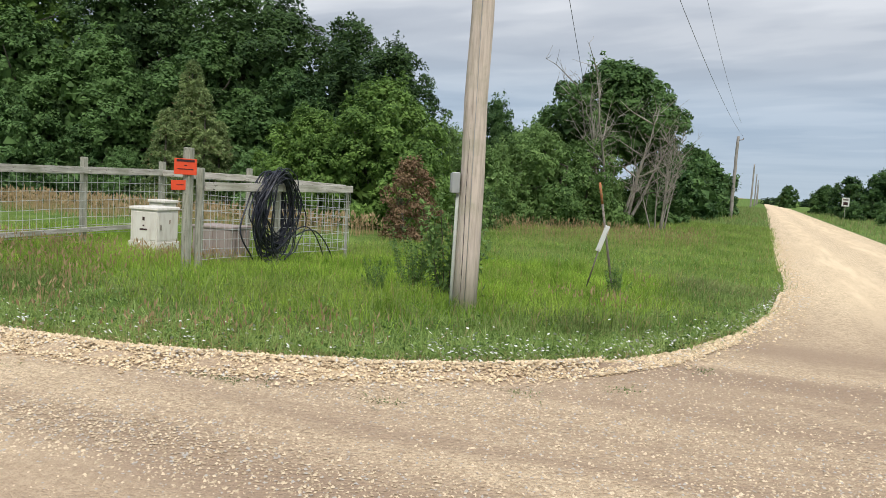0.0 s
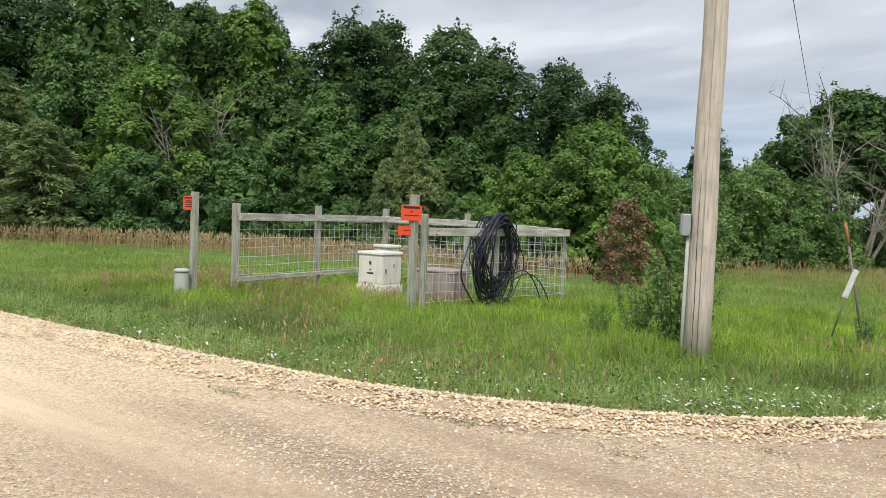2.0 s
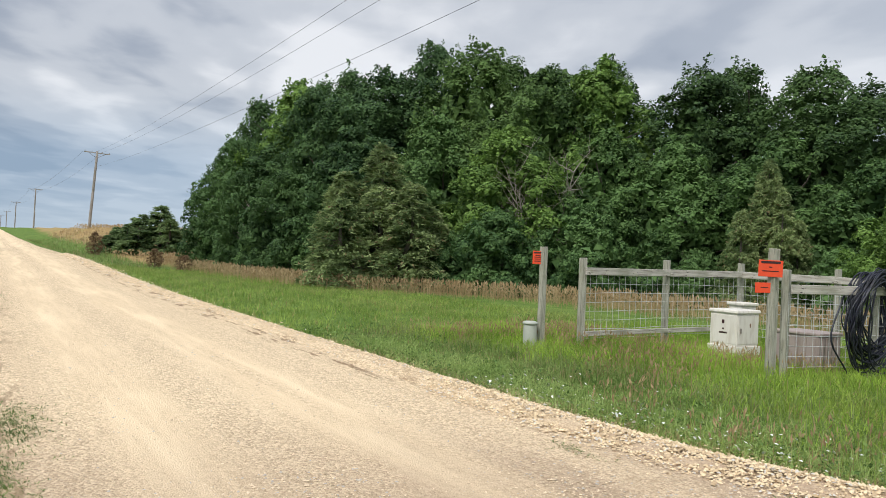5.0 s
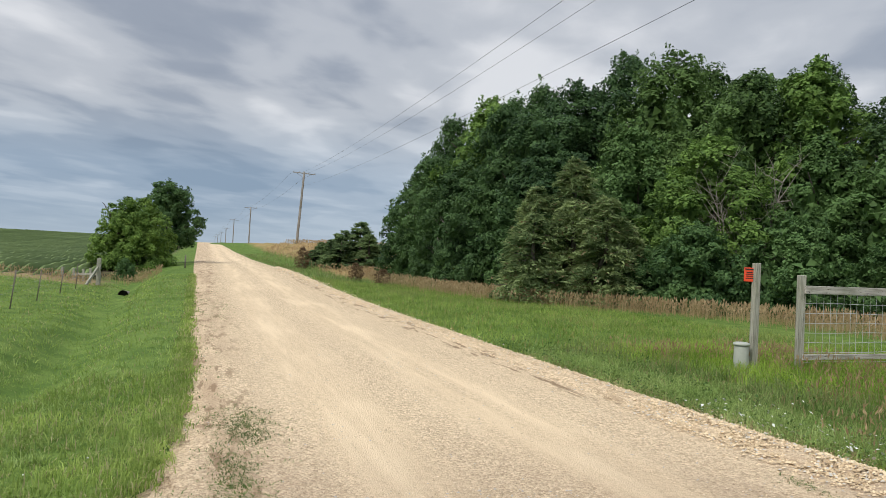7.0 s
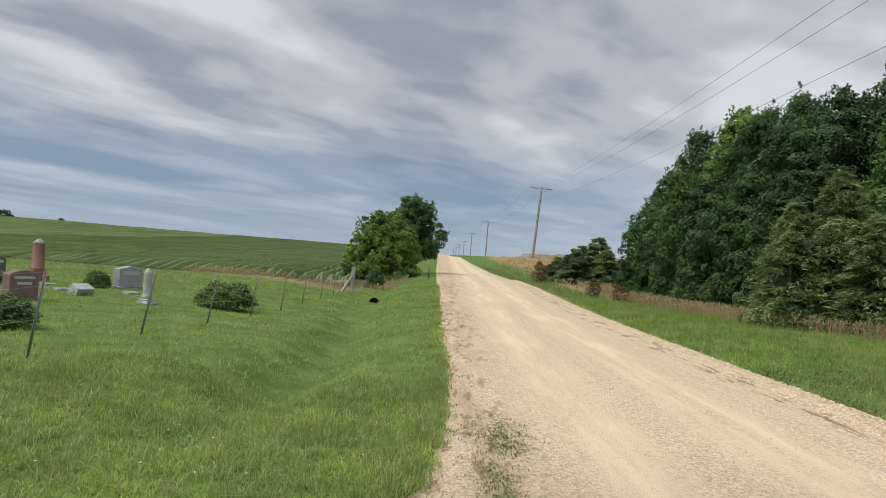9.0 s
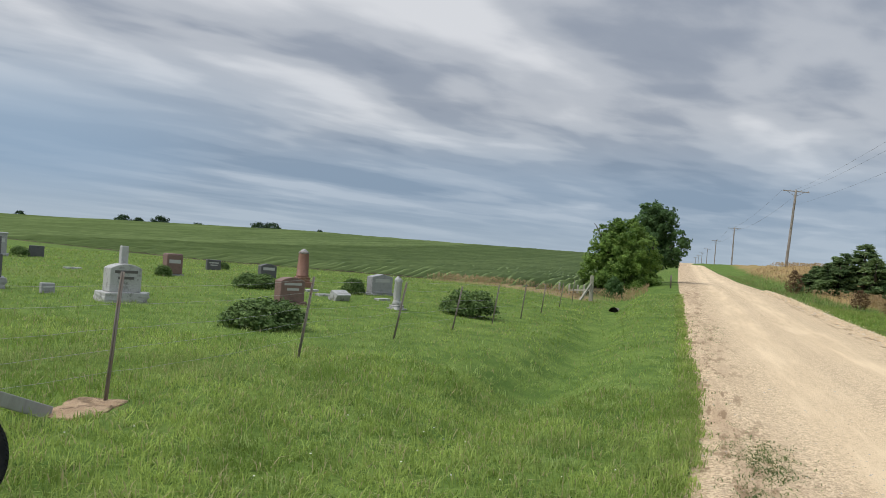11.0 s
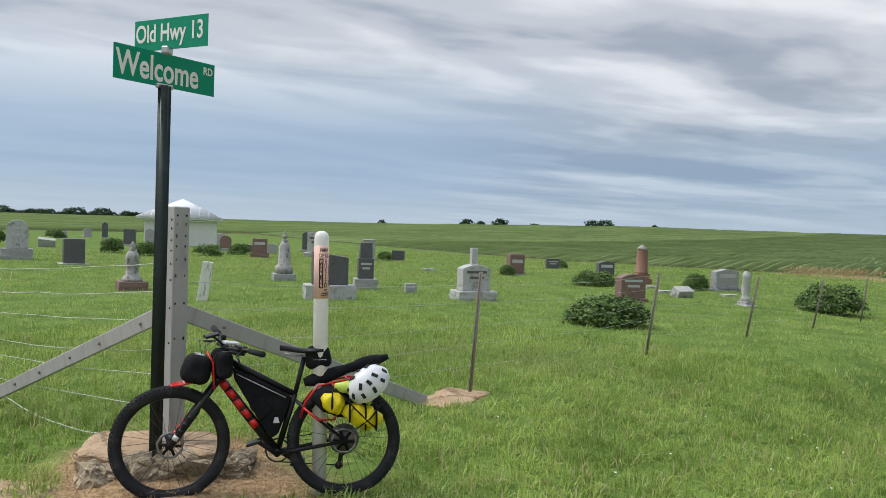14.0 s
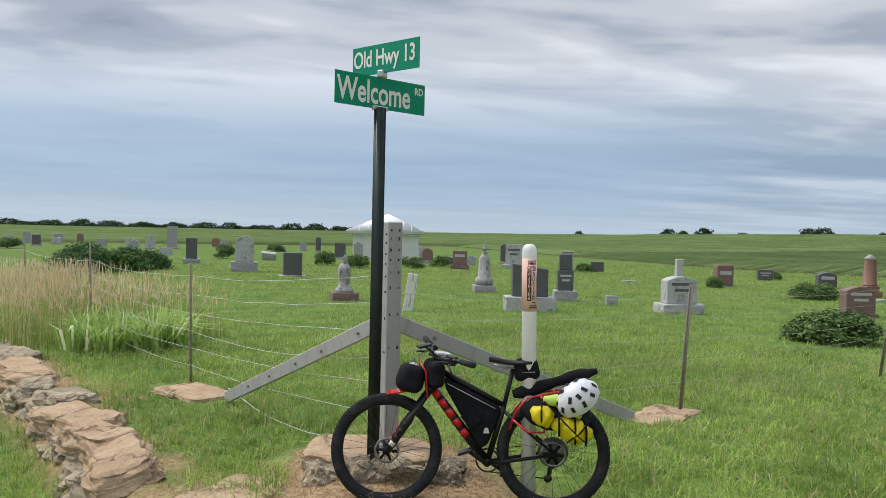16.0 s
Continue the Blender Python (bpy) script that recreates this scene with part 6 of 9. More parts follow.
def plot_fence():
    fence = thing("plot_fence", (0, 0, 0), "grey weathered timber fence with welded wire panels round a utility plot", "fence")
    tops = {"sw": (-11.35, 9.25, 1.66, 0.105), "wm": (-11.67, 11.58, 1.68, 0.10), "nw": (-11.85, 13.9, 1.68, 0.11), "nm": (-9.68, 13.95, 1.64, 0.10), "ne": (-7.35, 13.85, 1.36, 0.045), "em": (-7.66, 11.9, 1.30, 0.10), "es": (-7.95, 10.2, 1.61, 0.10)}
    for k, (x, y, top, w) in enumerate(tops.values()):
        z = float(land(x, y)) - 0.1
        put(part("post", block(w, w, top - z, 0.008, 1, jitter=0.005, seed=k), M_POST, fence), (x, y, z), turn=k * 4.0 - 8)

    def run(a, b, za, zb, out, posts_h=0.13):
        (xa, ya), (xb, yb) = tops[a][:2], tops[b][:2]
        beam("rail", (xa + out[0], ya + out[1], za), (xb + out[0], yb + out[1], zb), 0.042, posts_h, M_RAIL, fence, seed=int(xa * 7 + yb))

    def mesh(a, b, z0, z1, out, sag=0.0):
        """A welded panel: wires upright every 0.2 m, closer wires towards the foot."""
        (xa, ya), (xb, yb) = tops[a][:2], tops[b][:2]
        length = math.hypot(xb - xa, yb - ya)
        d = np.array([(xb - xa) / length, (yb - ya) / length, 0])
        o = np.array([xa + out[0], ya + out[1], 0])
        pieces = []
        n = int(length / 0.155)
        for k in range(n + 1):
            s = length * k / n
            e = 0.012 * math.sin(k * 2.1)
            pieces.append(tube([o + d * s + [0, 0, z0], o + d * (s + e) + [0, 0, (z0 + z1) / 2], o + d * s + [0, 0, z1]], 0.0042, 4, caps=False))
        for k in range(8):
            z = z0 + (z1 - z0) * k / 7
            ss = np.linspace(0, length, 7)
            pieces.append(tube([o + d * s + [0, 0, z + 0.008 * math.sin(s * 3 + k)] for s in ss], 0.0044, 4, caps=False))
        for piece in pieces:
            npart("wire", piece, M_WIRE, fence, "galvanised panel wire")

    run("sw", "wm", 1.43, 1.44, (0.09, 0)), run("wm", "nw", 1.44, 1.45, (0.09, 0))
    run("sw", "wm", 0.34, 0.34, (0.09, 0), 0.09), run("wm", "nw", 0.34, 0.34, (0.09, 0), 0.09)
    run("nw", "nm", 1.44, 1.44, (0, -0.09)), run("nm", "ne", 1.44, 1.36, (0, -0.09))
    run("es", "em", 1.33, 1.34, (0.095, 0)), run("em", "ne", 1.34, 1.35, (0.095, 0))
    mesh("sw", "wm", 0.25, 1.37, (0.05, 0)), mesh("wm", "nw", 0.25, 1.37, (0.05, 0))
    mesh("nw", "nm", 0.2, 1.37, (0, -0.05)), mesh("nm", "ne", 0.2, 1.30, (0, -0.05))
    mesh("es", "em", 0.2, 1.27, (0.055, 0)), mesh("em", "ne", 0.2, 1.28, (0.055, 0))
    return fence


plot_fence()


def sign_post(x, y, top, w, plates, label):
    z = float(land(x, y)) - 0.1
    post = thing("sign_post", (x, y, z), label, "post", "notice posts")
    part("post", block(w, w, top - z, 0.008, 1, jitter=0.004, seed=int(top * 90)), M_POST, post)
    for dx, dy, zz, turn, pw, ph, bars, lean in plates:
        sign_plate(post, "notice", (dx, dy, zz - z), turn, pw, ph, bars, "faded orange-red warning notice", lean)


LINES = [(0.82, 0.8, 0.1), (0.62, 0.5, 0.06), (0.5, 0.7, 0.05), (0.36, 0.6, 0.05), (0.2, 0.7, 0.05)]
sign_post(-7.89, 9.84, 1.9, 0.115, [(0.02, -0.095, 1.50, 38, 0.32, 0.235, [(0.8, 0.8, 0.14), (0.55, 0.12, 0.06), (0.32, 0.7, 0.05)], 1.0), (-0.06, -0.10, 1.27, 38, 0.25, 0.145, [(0.5, 0.4, 0.06)], -2.0)], "tall grey timber post with two orange-red warning notices")
sign_post(-11.63, 8.6, 1.83, 0.105, [(-0.05, -0.09, 1.52, 50, 0.18, 0.23, LINES, 0.0)], "grey timber post with one small orange notice")


def cabinet(x, y):
    z = float(land(x, y)) - 0.08
    c = thing("telecom_cabinet", (x, y, z), "off-white metal utility cabinet on a plinth, rust-streaked", "cabinet", turn=2)
    part("plinth", block(0.68, 0.68, 0.33, 0.01, 2), M_CABINET, c)
    put(part("body", block(0.62, 0.62, 0.60, 0.012, 2), M_CABINET, c), (0, 0, 0.33))
    put(part("lid", block(0.68, 0.68, 0.06, 0.015, 2, taper=0.97), M_CABINET, c), (0, 0, 0.93))
    door = put(part("door", block(0.56, 0.012, 0.52, 0.004, 1), M_CABINET, c), (0, -0.312, 0.37))
    put(part("printed_line", block(0.05, 0.004, 0.07, 0), M_INK, door), (0, -0.008, 0.36))
    put(part("printed_line", block(0.04, 0.004, 0.03, 0), M_INK, door), (0, -0.008, 0.25))
    put(part("printed_line", block(0.17, 0.004, 0.03, 0), M_INK, door), (0, -0.008, 0.18))
    side = put(part("door", block(0.012, 0.56, 0.52, 0.004, 1), M_CABINET, c), (0.312, 0, 0.37))
    put(part("latch", block(0.02, 0.035, 0.09, 0.004, 1), M_DARKSTEEL, side), (0.012, -0.22, 0.2))
    put(part("rust_stain", block(0.003, 0.03, 0.08, 0.001, 1), M_RUST, side), (0.0075, 0.05, 0.3))
    return c


cabinet(-10.35, 11.98).scale = (0.95, 0.95, 0.97)


def back_box(x, y):
    z = float(land(x, y)) - 0.05
    c = thing("telecom_cabinet", (x, y, z), "smaller off-white utility cabinet behind the larger one", "cabinet", turn=-3)
    part("body", block(0.38, 0.34, 0.95, 0.012, 2), M_CABINET, c)
    put(part("lid", block(0.44, 0.40, 0.06, 0.015, 2), M_CABINET, c), (0, 0, 0.95))


back_box(-11.02, 12.98)


def vault(x, y):
    z = float(land(x, y)) - 0.05
    c = thing("utility_vault", (x, y, z), "faded brown ribbed fibreglass utility box", "utility box", turn=4)
    part("body", block(0.78, 0.6, 0.66, 0.02, 2), M_VAULT, c)
    put(part("lid", block(0.82, 0.64, 0.05, 0.015, 2), M_VAULT, c), (0, 0, 0.66))
    for k in range(5):
        put(part("rib", block(0.035, 0.02, 0.6, 0.005, 1), M_VAULT, c), (-0.3 + 0.15 * k, -0.305, 0.03))
        put(part("rib", block(0.02, 0.035, 0.6, 0.005, 1), M_VAULT, c), (0.395, -0.22 + 0.11 * k, 0.03))


vault(-8.72, 11.8)


def pedestal(x, y):
    z = float(land(x, y)) - 0.05
    c = thing("cable_pedestal", (x, y, z), "short pale grey-green plastic cable pedestal", "pedestal", turn=15)
    npart("body", lathe([(0.12, 0), (0.125, 0.02), (0.115, 0.44), (0.11, 0.46)], 12), M_PEDESTAL, c, soft=True)
    npart("cap", lathe([(0.128, 0.46), (0.135, 0.475), (0.13, 0.50), (0.09, 0.515), (0.0, 0.518)], 12), M_PEDESTAL, c)


pedestal(-11.62, 8.36)


def cable_coil():
    """Loops of heavy black cable slung over the rail, each its own turn, with loose tails."""
    coil = thing("cable_coil", (-7.62, 11.75, 0.9), "big tangled coil of black cable hung over the fence rail", "cable coil")
    rng = np.random.default_rng(21)
    t = np.linspace(0, 2 * np.pi, 40, endpoint=False)
    for k in range(42):
        a, b = rng.uniform(0.36, 0.58), rng.uniform(0.54, 0.76)
        top = 0.66 + rng.uniform(-0.05, 0.09)
        cy, cz, swing = rng.normal(0.0, 0.07), top - b, rng.normal(0.0, 0.10)
        side = 1 if k % 3 else -1
        x = 0.10 * side * (0.6 + 0.6 * np.cos(t - np.pi / 2 + rng.normal(0, 0.5))) + rng.normal(0, 0.05) + 0.03
        z = cz + b * np.sin(t) * (1 + 0.05 * np.sin(2 * t + k)) - 0.05 * np.cos(t) * rng.normal(0, 1)
        y = cy + a * np.cos(t) * (1 - 0.15 * np.sin(t)) * (1 + 0.14 * np.sin(3 * t + k) + 0.07 * np.sin(5 * t + 2 * k)) + swing * (z - top)
        npart("cable_loop", tube(np.stack([x, y, z], -1), 0.010 if k % 4 else 0.014, 6, closed=True, up=(1, 0, 0)), M_CABLE, coil, soft=True)
    for k in range(2):
        u = np.linspace(0, 1, 16)
        y = 0.3 + u * (0.9 + 0.25 * k)
        z = -0.35 + 0.16 * np.sin(u * np.pi) - 0.42 * u ** 3 - 0.06 * k
        npart("cable_tail", tube(np.stack([0.15 + 0.05 * k + 0.15 * u, y, z], -1), 0.012, 6), M_CABLE, coil, soft=True)


cable_coil()


# ---- utility poles and wires ----
def insulator(parent, x, y, z):
    npart("insulator", tuple_at(lathe([(0.012, 0), (0.012, 0.06), (0.05, 0.07), (0.055, 0.1), (0.03, 0.12), (0.045, 0.14), (0.02, 0.17)], 8), x, y, z), M_GLASSY, parent)


def tuple_at(piece, x, y, z):
    return piece[0] + np.array([x, y, z]), piece[1]


def power_pole(x, y, height, r0, r1, label, material, arm_turn=None, arm=2.4, group="power poles", lean=(0, 0), detail=False, sides=12):
    z = float(land(x, y)) - 0.2
    p = thing("utility_pole", (x, y, z), label, "utility pole", group)
    p.matrix_basis = pose(x, y, z, lean[0], lean[1], 0)
    n = 12
    zs = np.linspace(0, height + 0.2, n)
    rng = np.random.default_rng(int(abs(x) * 7 + y))
    line = np.stack([rng.normal(0, 0.008, n), rng.normal(0, 0.008, n), zs], -1)
    npart("shaft", tube(line, np.linspace(r0, r1, n), sides), material, p, soft=True)
    if arm_turn is not None:
        zt = height - 0.1
        a = put(part("crossarm", block(arm, 0.1, 0.12, 0.01, 1), material, p), (0, 0, zt), arm_turn)
        for s in (-0.46, -0.2, 0.2, 0.46):
            insulator(a, s * arm, 0, 0.11)
        for s in (-1, 1):
            npart("brace", tube([(s * arm * 0.33, 0.06, 0.02), (0, 0.1, -0.62)], 0.02, 4), M_DARKSTEEL, a)
    return p


near_pole = power_pole(-3.18, 9.13, 9.9, 0.150, 0.105, "thick weathered wooden utility pole with cracks and a meter box", M_POLE, 20, 2.2, "power poles", (0.2, 0.25), sides=20)
# meter box, conduit and ground wire on its side, towards the west and south
bx = put(part("meter_box", block(0.10, 0.16, 0.25, 0.012, 2), M_GREYBOX, near_pole, "grey metal meter box"), (-0.175, -0.085, 1.62), 25)
put(part("meter_lid", block(0.012, 0.14, 0.22, 0.004, 1), M_GREYBOX, bx), (-0.055, 0, 0.015))
npart("conduit", tube([(-0.145, -0.085, 0.0), (-0.145, -0.085, 0.7), (-0.14, -0.082, 1.62)], 0.022, 8), M_PEDESTAL, near_pole, "pale plastic conduit", True)
npart("ground_wire", tube([(0.05, -0.146, 0.1), (0.047, -0.142, 2.0), (0.04, -0.135, 4.5), (0.03, -0.12, 9.3)], 0.004, 5), M_GREYBOX, near_pole)
npart("crack", tube([(-0.01, -0.151, 0.15), (-0.004, -0.150, 0.9), (-0.014, -0.148, 1.6), (-0.006, -0.145, 2.4)], [0.002, 0.0035, 0.003, 0.001], 4), M_CABLE, near_pole)
WEST = [(-118, 12.4), (-232, 11.2), (-330, 9.8), (-425, 9.0), (-520, 8.2), (-610, 7.4), (-700, 6.4)]
for k, (x, y) in enumerate(WEST):
    power_pole(x, y, 10.4 if k < 3 else 9.5, 0.20, 0.14, "grey wooden power pole with a crossarm beside the gravel road", M_POLE_GREY, 88, 3.3, "power poles", (-3.4 if k == 0 else -0.8, 0), sides=8)
NORTH = [(-1.9, 64.5, 6.1), (-1.1, 124, 6.3), (-0.9, 180, 6.6), (-0.7, 235, 6.8), (-0.6, 290, 7.0)]
for k, (x, y, h) in enumerate(NORTH):
    p = power_pole(x, y, h, 0.14, 0.10, "slim grey utility pole along the northern road", M_POLE_GREY, None, 1.0, "northern poles", (-0.2, 0.6 if k < 2 else 0.2), sides=8)
    if k == 0:
        npart("bracket", tube([(0, 0, h - 0.1), (0.4, -0.2, h - 0.05)], 0.03, 5), M_DARKSTEEL, p)
        insulator(p, 0.4, -0.2, h - 0.05)


def span(name, a, b, sag, radius, label, group="overhead wires"):
    a, b = np.array(a, float), np.array(b, float)
    t = np.linspace(0, 1, 24)[:, None]
    pts = a * (1 - t) + b * t
    pts[:, 2] -= sag * 4 * (t * (1 - t))[:, 0]
    me = mesh_np(name, *tube(pts, radius, 5))
    return tagged(obj(name, me, M_CABLE), label, "wire", group)


zp = float(land(-118, 12.4)) + 10.2
for dy, dz, w in ((0.15, 9.32, 0.4), (1.0, 9.32, 1.3)):
    span("power_line", (-3.18, 9.13 + dy, dz), (-118, 13.0 + w - 0.8, zp), 0.75, 0.0065, "thin dark power line strung between the poles")
span("power_line", (-3.18, 9.2, 7.15), (-118, 12.9, zp - 1.9), 0.6, 0.006, "lower neutral wire strung between the poles")
for k in range(len(WEST) - 1):
    (xa, ya), (xb, yb) = WEST[k], WEST[k + 1]
    for dy in (-1.2, 1.2):
        span("power_line", (xa, ya + dy, float(land(xa, ya)) + 10.2), (xb, yb + dy, float(land(xb, yb)) + 9.9), 0.9, 0.012, "thin dark power line strung between the poles")
zn = float(land(-1.9, 64.5)) + 6.1
span("power_line", (-3.1, 9.13, 8.6), (-1.5, 64.3, zn), 0.7, 0.009, "thin wire running to the northern pole", "overhead wires")
span("power_line", (-2.4, 9.3, 9.7), (-1.7, 64.3, zn + 1.0), 0.7, 0.007, "thin wire running to the northern pole", "overhead wires")
span("power_line", (-3.2, 9.2, 8.1), (-9.0, 45, 5.2), 0.15, 0.009, "slack service wire running towards the brush", "overhead wires")


# ---- small roadside things on the plot ----
def steel_post(name, x, y, z0, z1, label, group, lean_to=(0, 0), tip=None, paint=None, width=0.029):
    """A steel T-post: flange and web, studs down its face, a painted tip."""
    post = thing(name, (x, y, z0), label, "fence post", group)
    h = z1 - z0
    flange = box(-width / 2, -0.004, -0.15, width / 2, 0.004, h)
    web = box(-0.004, 0.004, -0.15, 0.004, width, h)
    studs = [box(-0.008, -0.011, zz, 0.008, -0.004, zz + 0.012) for zz in np.arange(0.1, h - 0.05, 0.09)]
    npart("shaft", joined([flange, web, *studs]), M_DARKSTEEL, post)
    if tip:
        npart("tip", joined([box(-width / 2 - 0.001, -0.0055, h - tip, width / 2 + 0.001, 0.0055, h + 0.002)]), paint, post)
    lx, ly = math.degrees(math.atan2(lean_to[0], h)), math.degrees(math.atan2(lean_to[1], h))
    post.matrix_basis = pose(x, y, z0, -ly, lx, 0)
    return post


M_ORANGEPAINT = plain("faded_orange_paint", (0.42, 0.17, 0.07), 0.7, wear=(0.2, 0.1, 0.06), scale=9)
steel_post("steel_post", -2.02, 12.76, 0.12, 1.76, "leaning rusty steel post with a faded orange top", "", (-0.30, -0.03), 0.34, M_ORANGEPAINT, 0.036)
stake = thing("marker_board", (-2.35, 12.42, 0.12), "leaning white board wired to a rusty stake", "board")
npart("stake", tube([(0, 0, 0), (0.2, 0.02, 0.8)], 0.012, 6), M_DARKSTEEL, stake)
bd = part("board", block(0.075, 0.02, 0.42, 0.004, 1), M_WHITEPAINT, stake)
bd.matrix_basis = pose(0.135, -0.01, 0.56, 0, 18, 0)
limit = thing("speed_sign", (7.0, 78, float(land(7.0, 78))), "small white road sign on a thin post", "road sign")
npart("post", tube([(0, 0, -0.2), (0, 0, 2.0)], 0.03, 6), M_POST, limit)
pl = put(part("plate", block(0.6, 0.02, 0.75, 0.02, 1), M_WHITEPAINT, limit), (0, -0.04, 1.3))
put(part("printed_line", block(0.4, 0.006, 0.1, 0), M_INK, pl), (0, -0.013, 0.52))
put(part("printed_line", block(0.36, 0.006, 0.26, 0), M_INK, pl), (0, -0.013, 0.12))

# ---- burial ground: fence, corner, stones, well house ----
M_GREYSTEEL = plain("weathered_grey_steel", (0.42, 0.42, 0.41), 0.6, 0.2, wear=(0.31, 0.305, 0.29), scale=5, amount=0.8, bump=0.06, stretch=(2, 2, 0.5))
# near-black colour that stands for the shade inside openings
M_HOLE = plain("hole_shade_dark", (0.03, 0.028, 0.025), 0.9, bump=0.0)
M_ROCK = rough_rock("tan_limestone_rock", [(0.47, 0.385, 0.265), (0.33, 0.27, 0.19), (0.11, 0.088, 0.064), (0.64, 0.55, 0.41)], 2.4)
M_SLAB = rough_rock("reddish_tan_slab", [(0.52, 0.375, 0.24), (0.43, 0.30, 0.185), (0.29, 0.20, 0.13), (0.62, 0.49, 0.35)], 1.3)
M_GRANITE = stone("grey_granite", (0.33, 0.33, 0.335), (0.21, 0.21, 0.21), (0.47, 0.465, 0.46), 7.0, 0.2, 0.5)
M_GRANITE_DARK = stone("dark_grey_granite", (0.105, 0.105, 0.11), (0.07, 0.07, 0.075), (0.2, 0.2, 0.205), 7.0, 0.2, 0.45)
M_GRANITE_LIGHT = stone("pale_granite", (0.43, 0.43, 0.42), (0.25, 0.25, 0.245), (0.60, 0.595, 0.58), 7.0, 0.35, 0.7, (0.22, 0.215, 0.2))
M_GRANITE_RED = stone("red_granite", (0.26, 0.14, 0.10), (0.17, 0.09, 0.065), (0.38, 0.24, 0.18), 8.0, 0.15, 0.45)
M_GRANITE_PINK = stone("weathered_rose_granite", (0.21, 0.135, 0.115), (0.12, 0.085, 0.075), (0.32, 0.24, 0.21), 8.0, 0.3, 0.7)
M_MARBLE = stone("lichened_white_marble", (0.34, 0.335, 0.315), (0.19, 0.185, 0.175), (0.50, 0.49, 0.465), 8.0, 0.5, 0.8, (0.13, 0.128, 0.115))
M_CARVED = plain("cut_lettering", (0.50, 0.50, 0.49), 0.8, bump=0.0)
# darker twin for pale stones: the shade in cut letters as a colour
M_CARVED_DARK = plain("shaded_lettering", (0.13, 0.12, 0.115), 0.8, bump=0.0)

# corner post of perforated steel, with braces down to flat slabs
CX, CY = -3.54, -5.5
cz = float(land(CX, CY)) - 0.1
corner = thing("corner_post", (CX, CY, cz), "square grey steel corner post with bolt holes and braces", "fence post")
put(part("post", block(0.122, 0.122, 1.75 - cz, 0.006, 1), M_GREYSTEEL, corner), (0, 0, 0), 1.5)
# bolt holes are shallow dark discs, their inner shade given as colour
for k, zz in enumerate((0.06, 0.12, 0.20, 0.27, 0.36, 0.47, 0.66, 0.9)):
    for s in (-1, 1):
        npart("bolt_hole", (tube([(0.034 * s + 0.003 * k % 0.01, 0.0600, 1.75 - cz - zz), (0.034 * s, 0.0625, 1.75 - cz - zz)], 0.008 if (k + s) % 3 else 0.012, 8)), M_HOLE, corner)
        npart("bolt_hole", (tube([(0.0600, 0.034 * s, 1.75 - cz - zz - 0.03), (0.0625, 0.034 * s, 1.75 - cz - zz - 0.03)], 0.008, 8)), M_HOLE, corner)


def brace(name, a, b, bolts):
    """A flat steel brace with a turned edge, and bolts along it."""
    a, b = Vector(a) - Vector((CX, CY, cz)), Vector(b) - Vector((CX, CY, cz))
    ob = beam(name, a, b, 0.035, 0.115, M_GREYSTEEL, corner, "grey steel diagonal brace")
    for u in bolts:
        for side in (-1, 1):
            npart("bolt", tube([(0.018 * side, (u - 0.5) * (b - a).length, 0.0), (0.028 * side, (u - 0.5) * (b - a).length, 0.0)], 0.014, 6), M_DARKSTEEL, ob)


brace("brace", (CX + 0.04, CY - 0.05, 1.02), (-3.43, -8.35, 0.0), (0.1, 0.3, 0.46, 0.64, 0.8))
brace("brace", (CX - 0.05, CY + 0.04, 1.02), (-6.25, -5.56, 0.02), (0.12, 0.4, 0.7))


def rock(name, x, y, z, sx, sy, sz, seed, label, material=None, turn=0.0, group="corner rocks", flat=False, parent=None):
    """A weathered block with cut faces and rounded breaks."""
    rr = random.Random(seed)
    bm = bmesh.new()
    bmesh.ops.create_icosphere(bm, subdivisions=4, radius=0.5)
    off = Vector((rr.uniform(0, 50), rr.uniform(0, 50), rr.uniform(0, 50)))
    planes = [(Vector((rr.gauss(0, 1), rr.gauss(0, 1), rr.gauss(0, 0.7))).normalized(), rr.uniform(0.28, 0.42)) for _ in range(9)]
    planes.append((Vector((rr.gauss(0, 0.12), rr.gauss(0, 0.12), 1)).normalized(), 0.3 if not flat else 0.22))
    for v in bm.verts:
        for n, d in planes:
            k = v.co.dot(n) - d
            if k > 0:
                v.co -= n * k * 0.97
        # broken ledges, pits and a rough grain
        ledge = math.floor(v.co.z * 9 + noise.noise(v.co * 2.5 + off) * 1.6) / 9 - v.co.z
        crack = abs(noise.noise(v.co * 2.6 + off * 1.3))
        away = Vector((v.co.x, v.co.y, v.co.z * 0.5)).normalized()
        v.co += away * (noise.noise(v.co * 3.2 + off) * 0.10 + noise.noise(v.co * 8 + off) * 0.06 + noise.noise(v.co * 19 + off) * 0.03 + ledge * (0.15 if parent else 0.3) - 0.10 * max(0.0, 0.12 - crack) / 0.12)
        v.co = Vector((v.co.x * sx, v.co.y * sy, (v.co.z + 0.33) * sz))
    ob = part(name, bm, material or M_ROCK, parent)
    ob.matrix_basis = pose(x, y, z, 0, 0, turn)
    return ob if parent else tagged(ob, label, "rock", group)


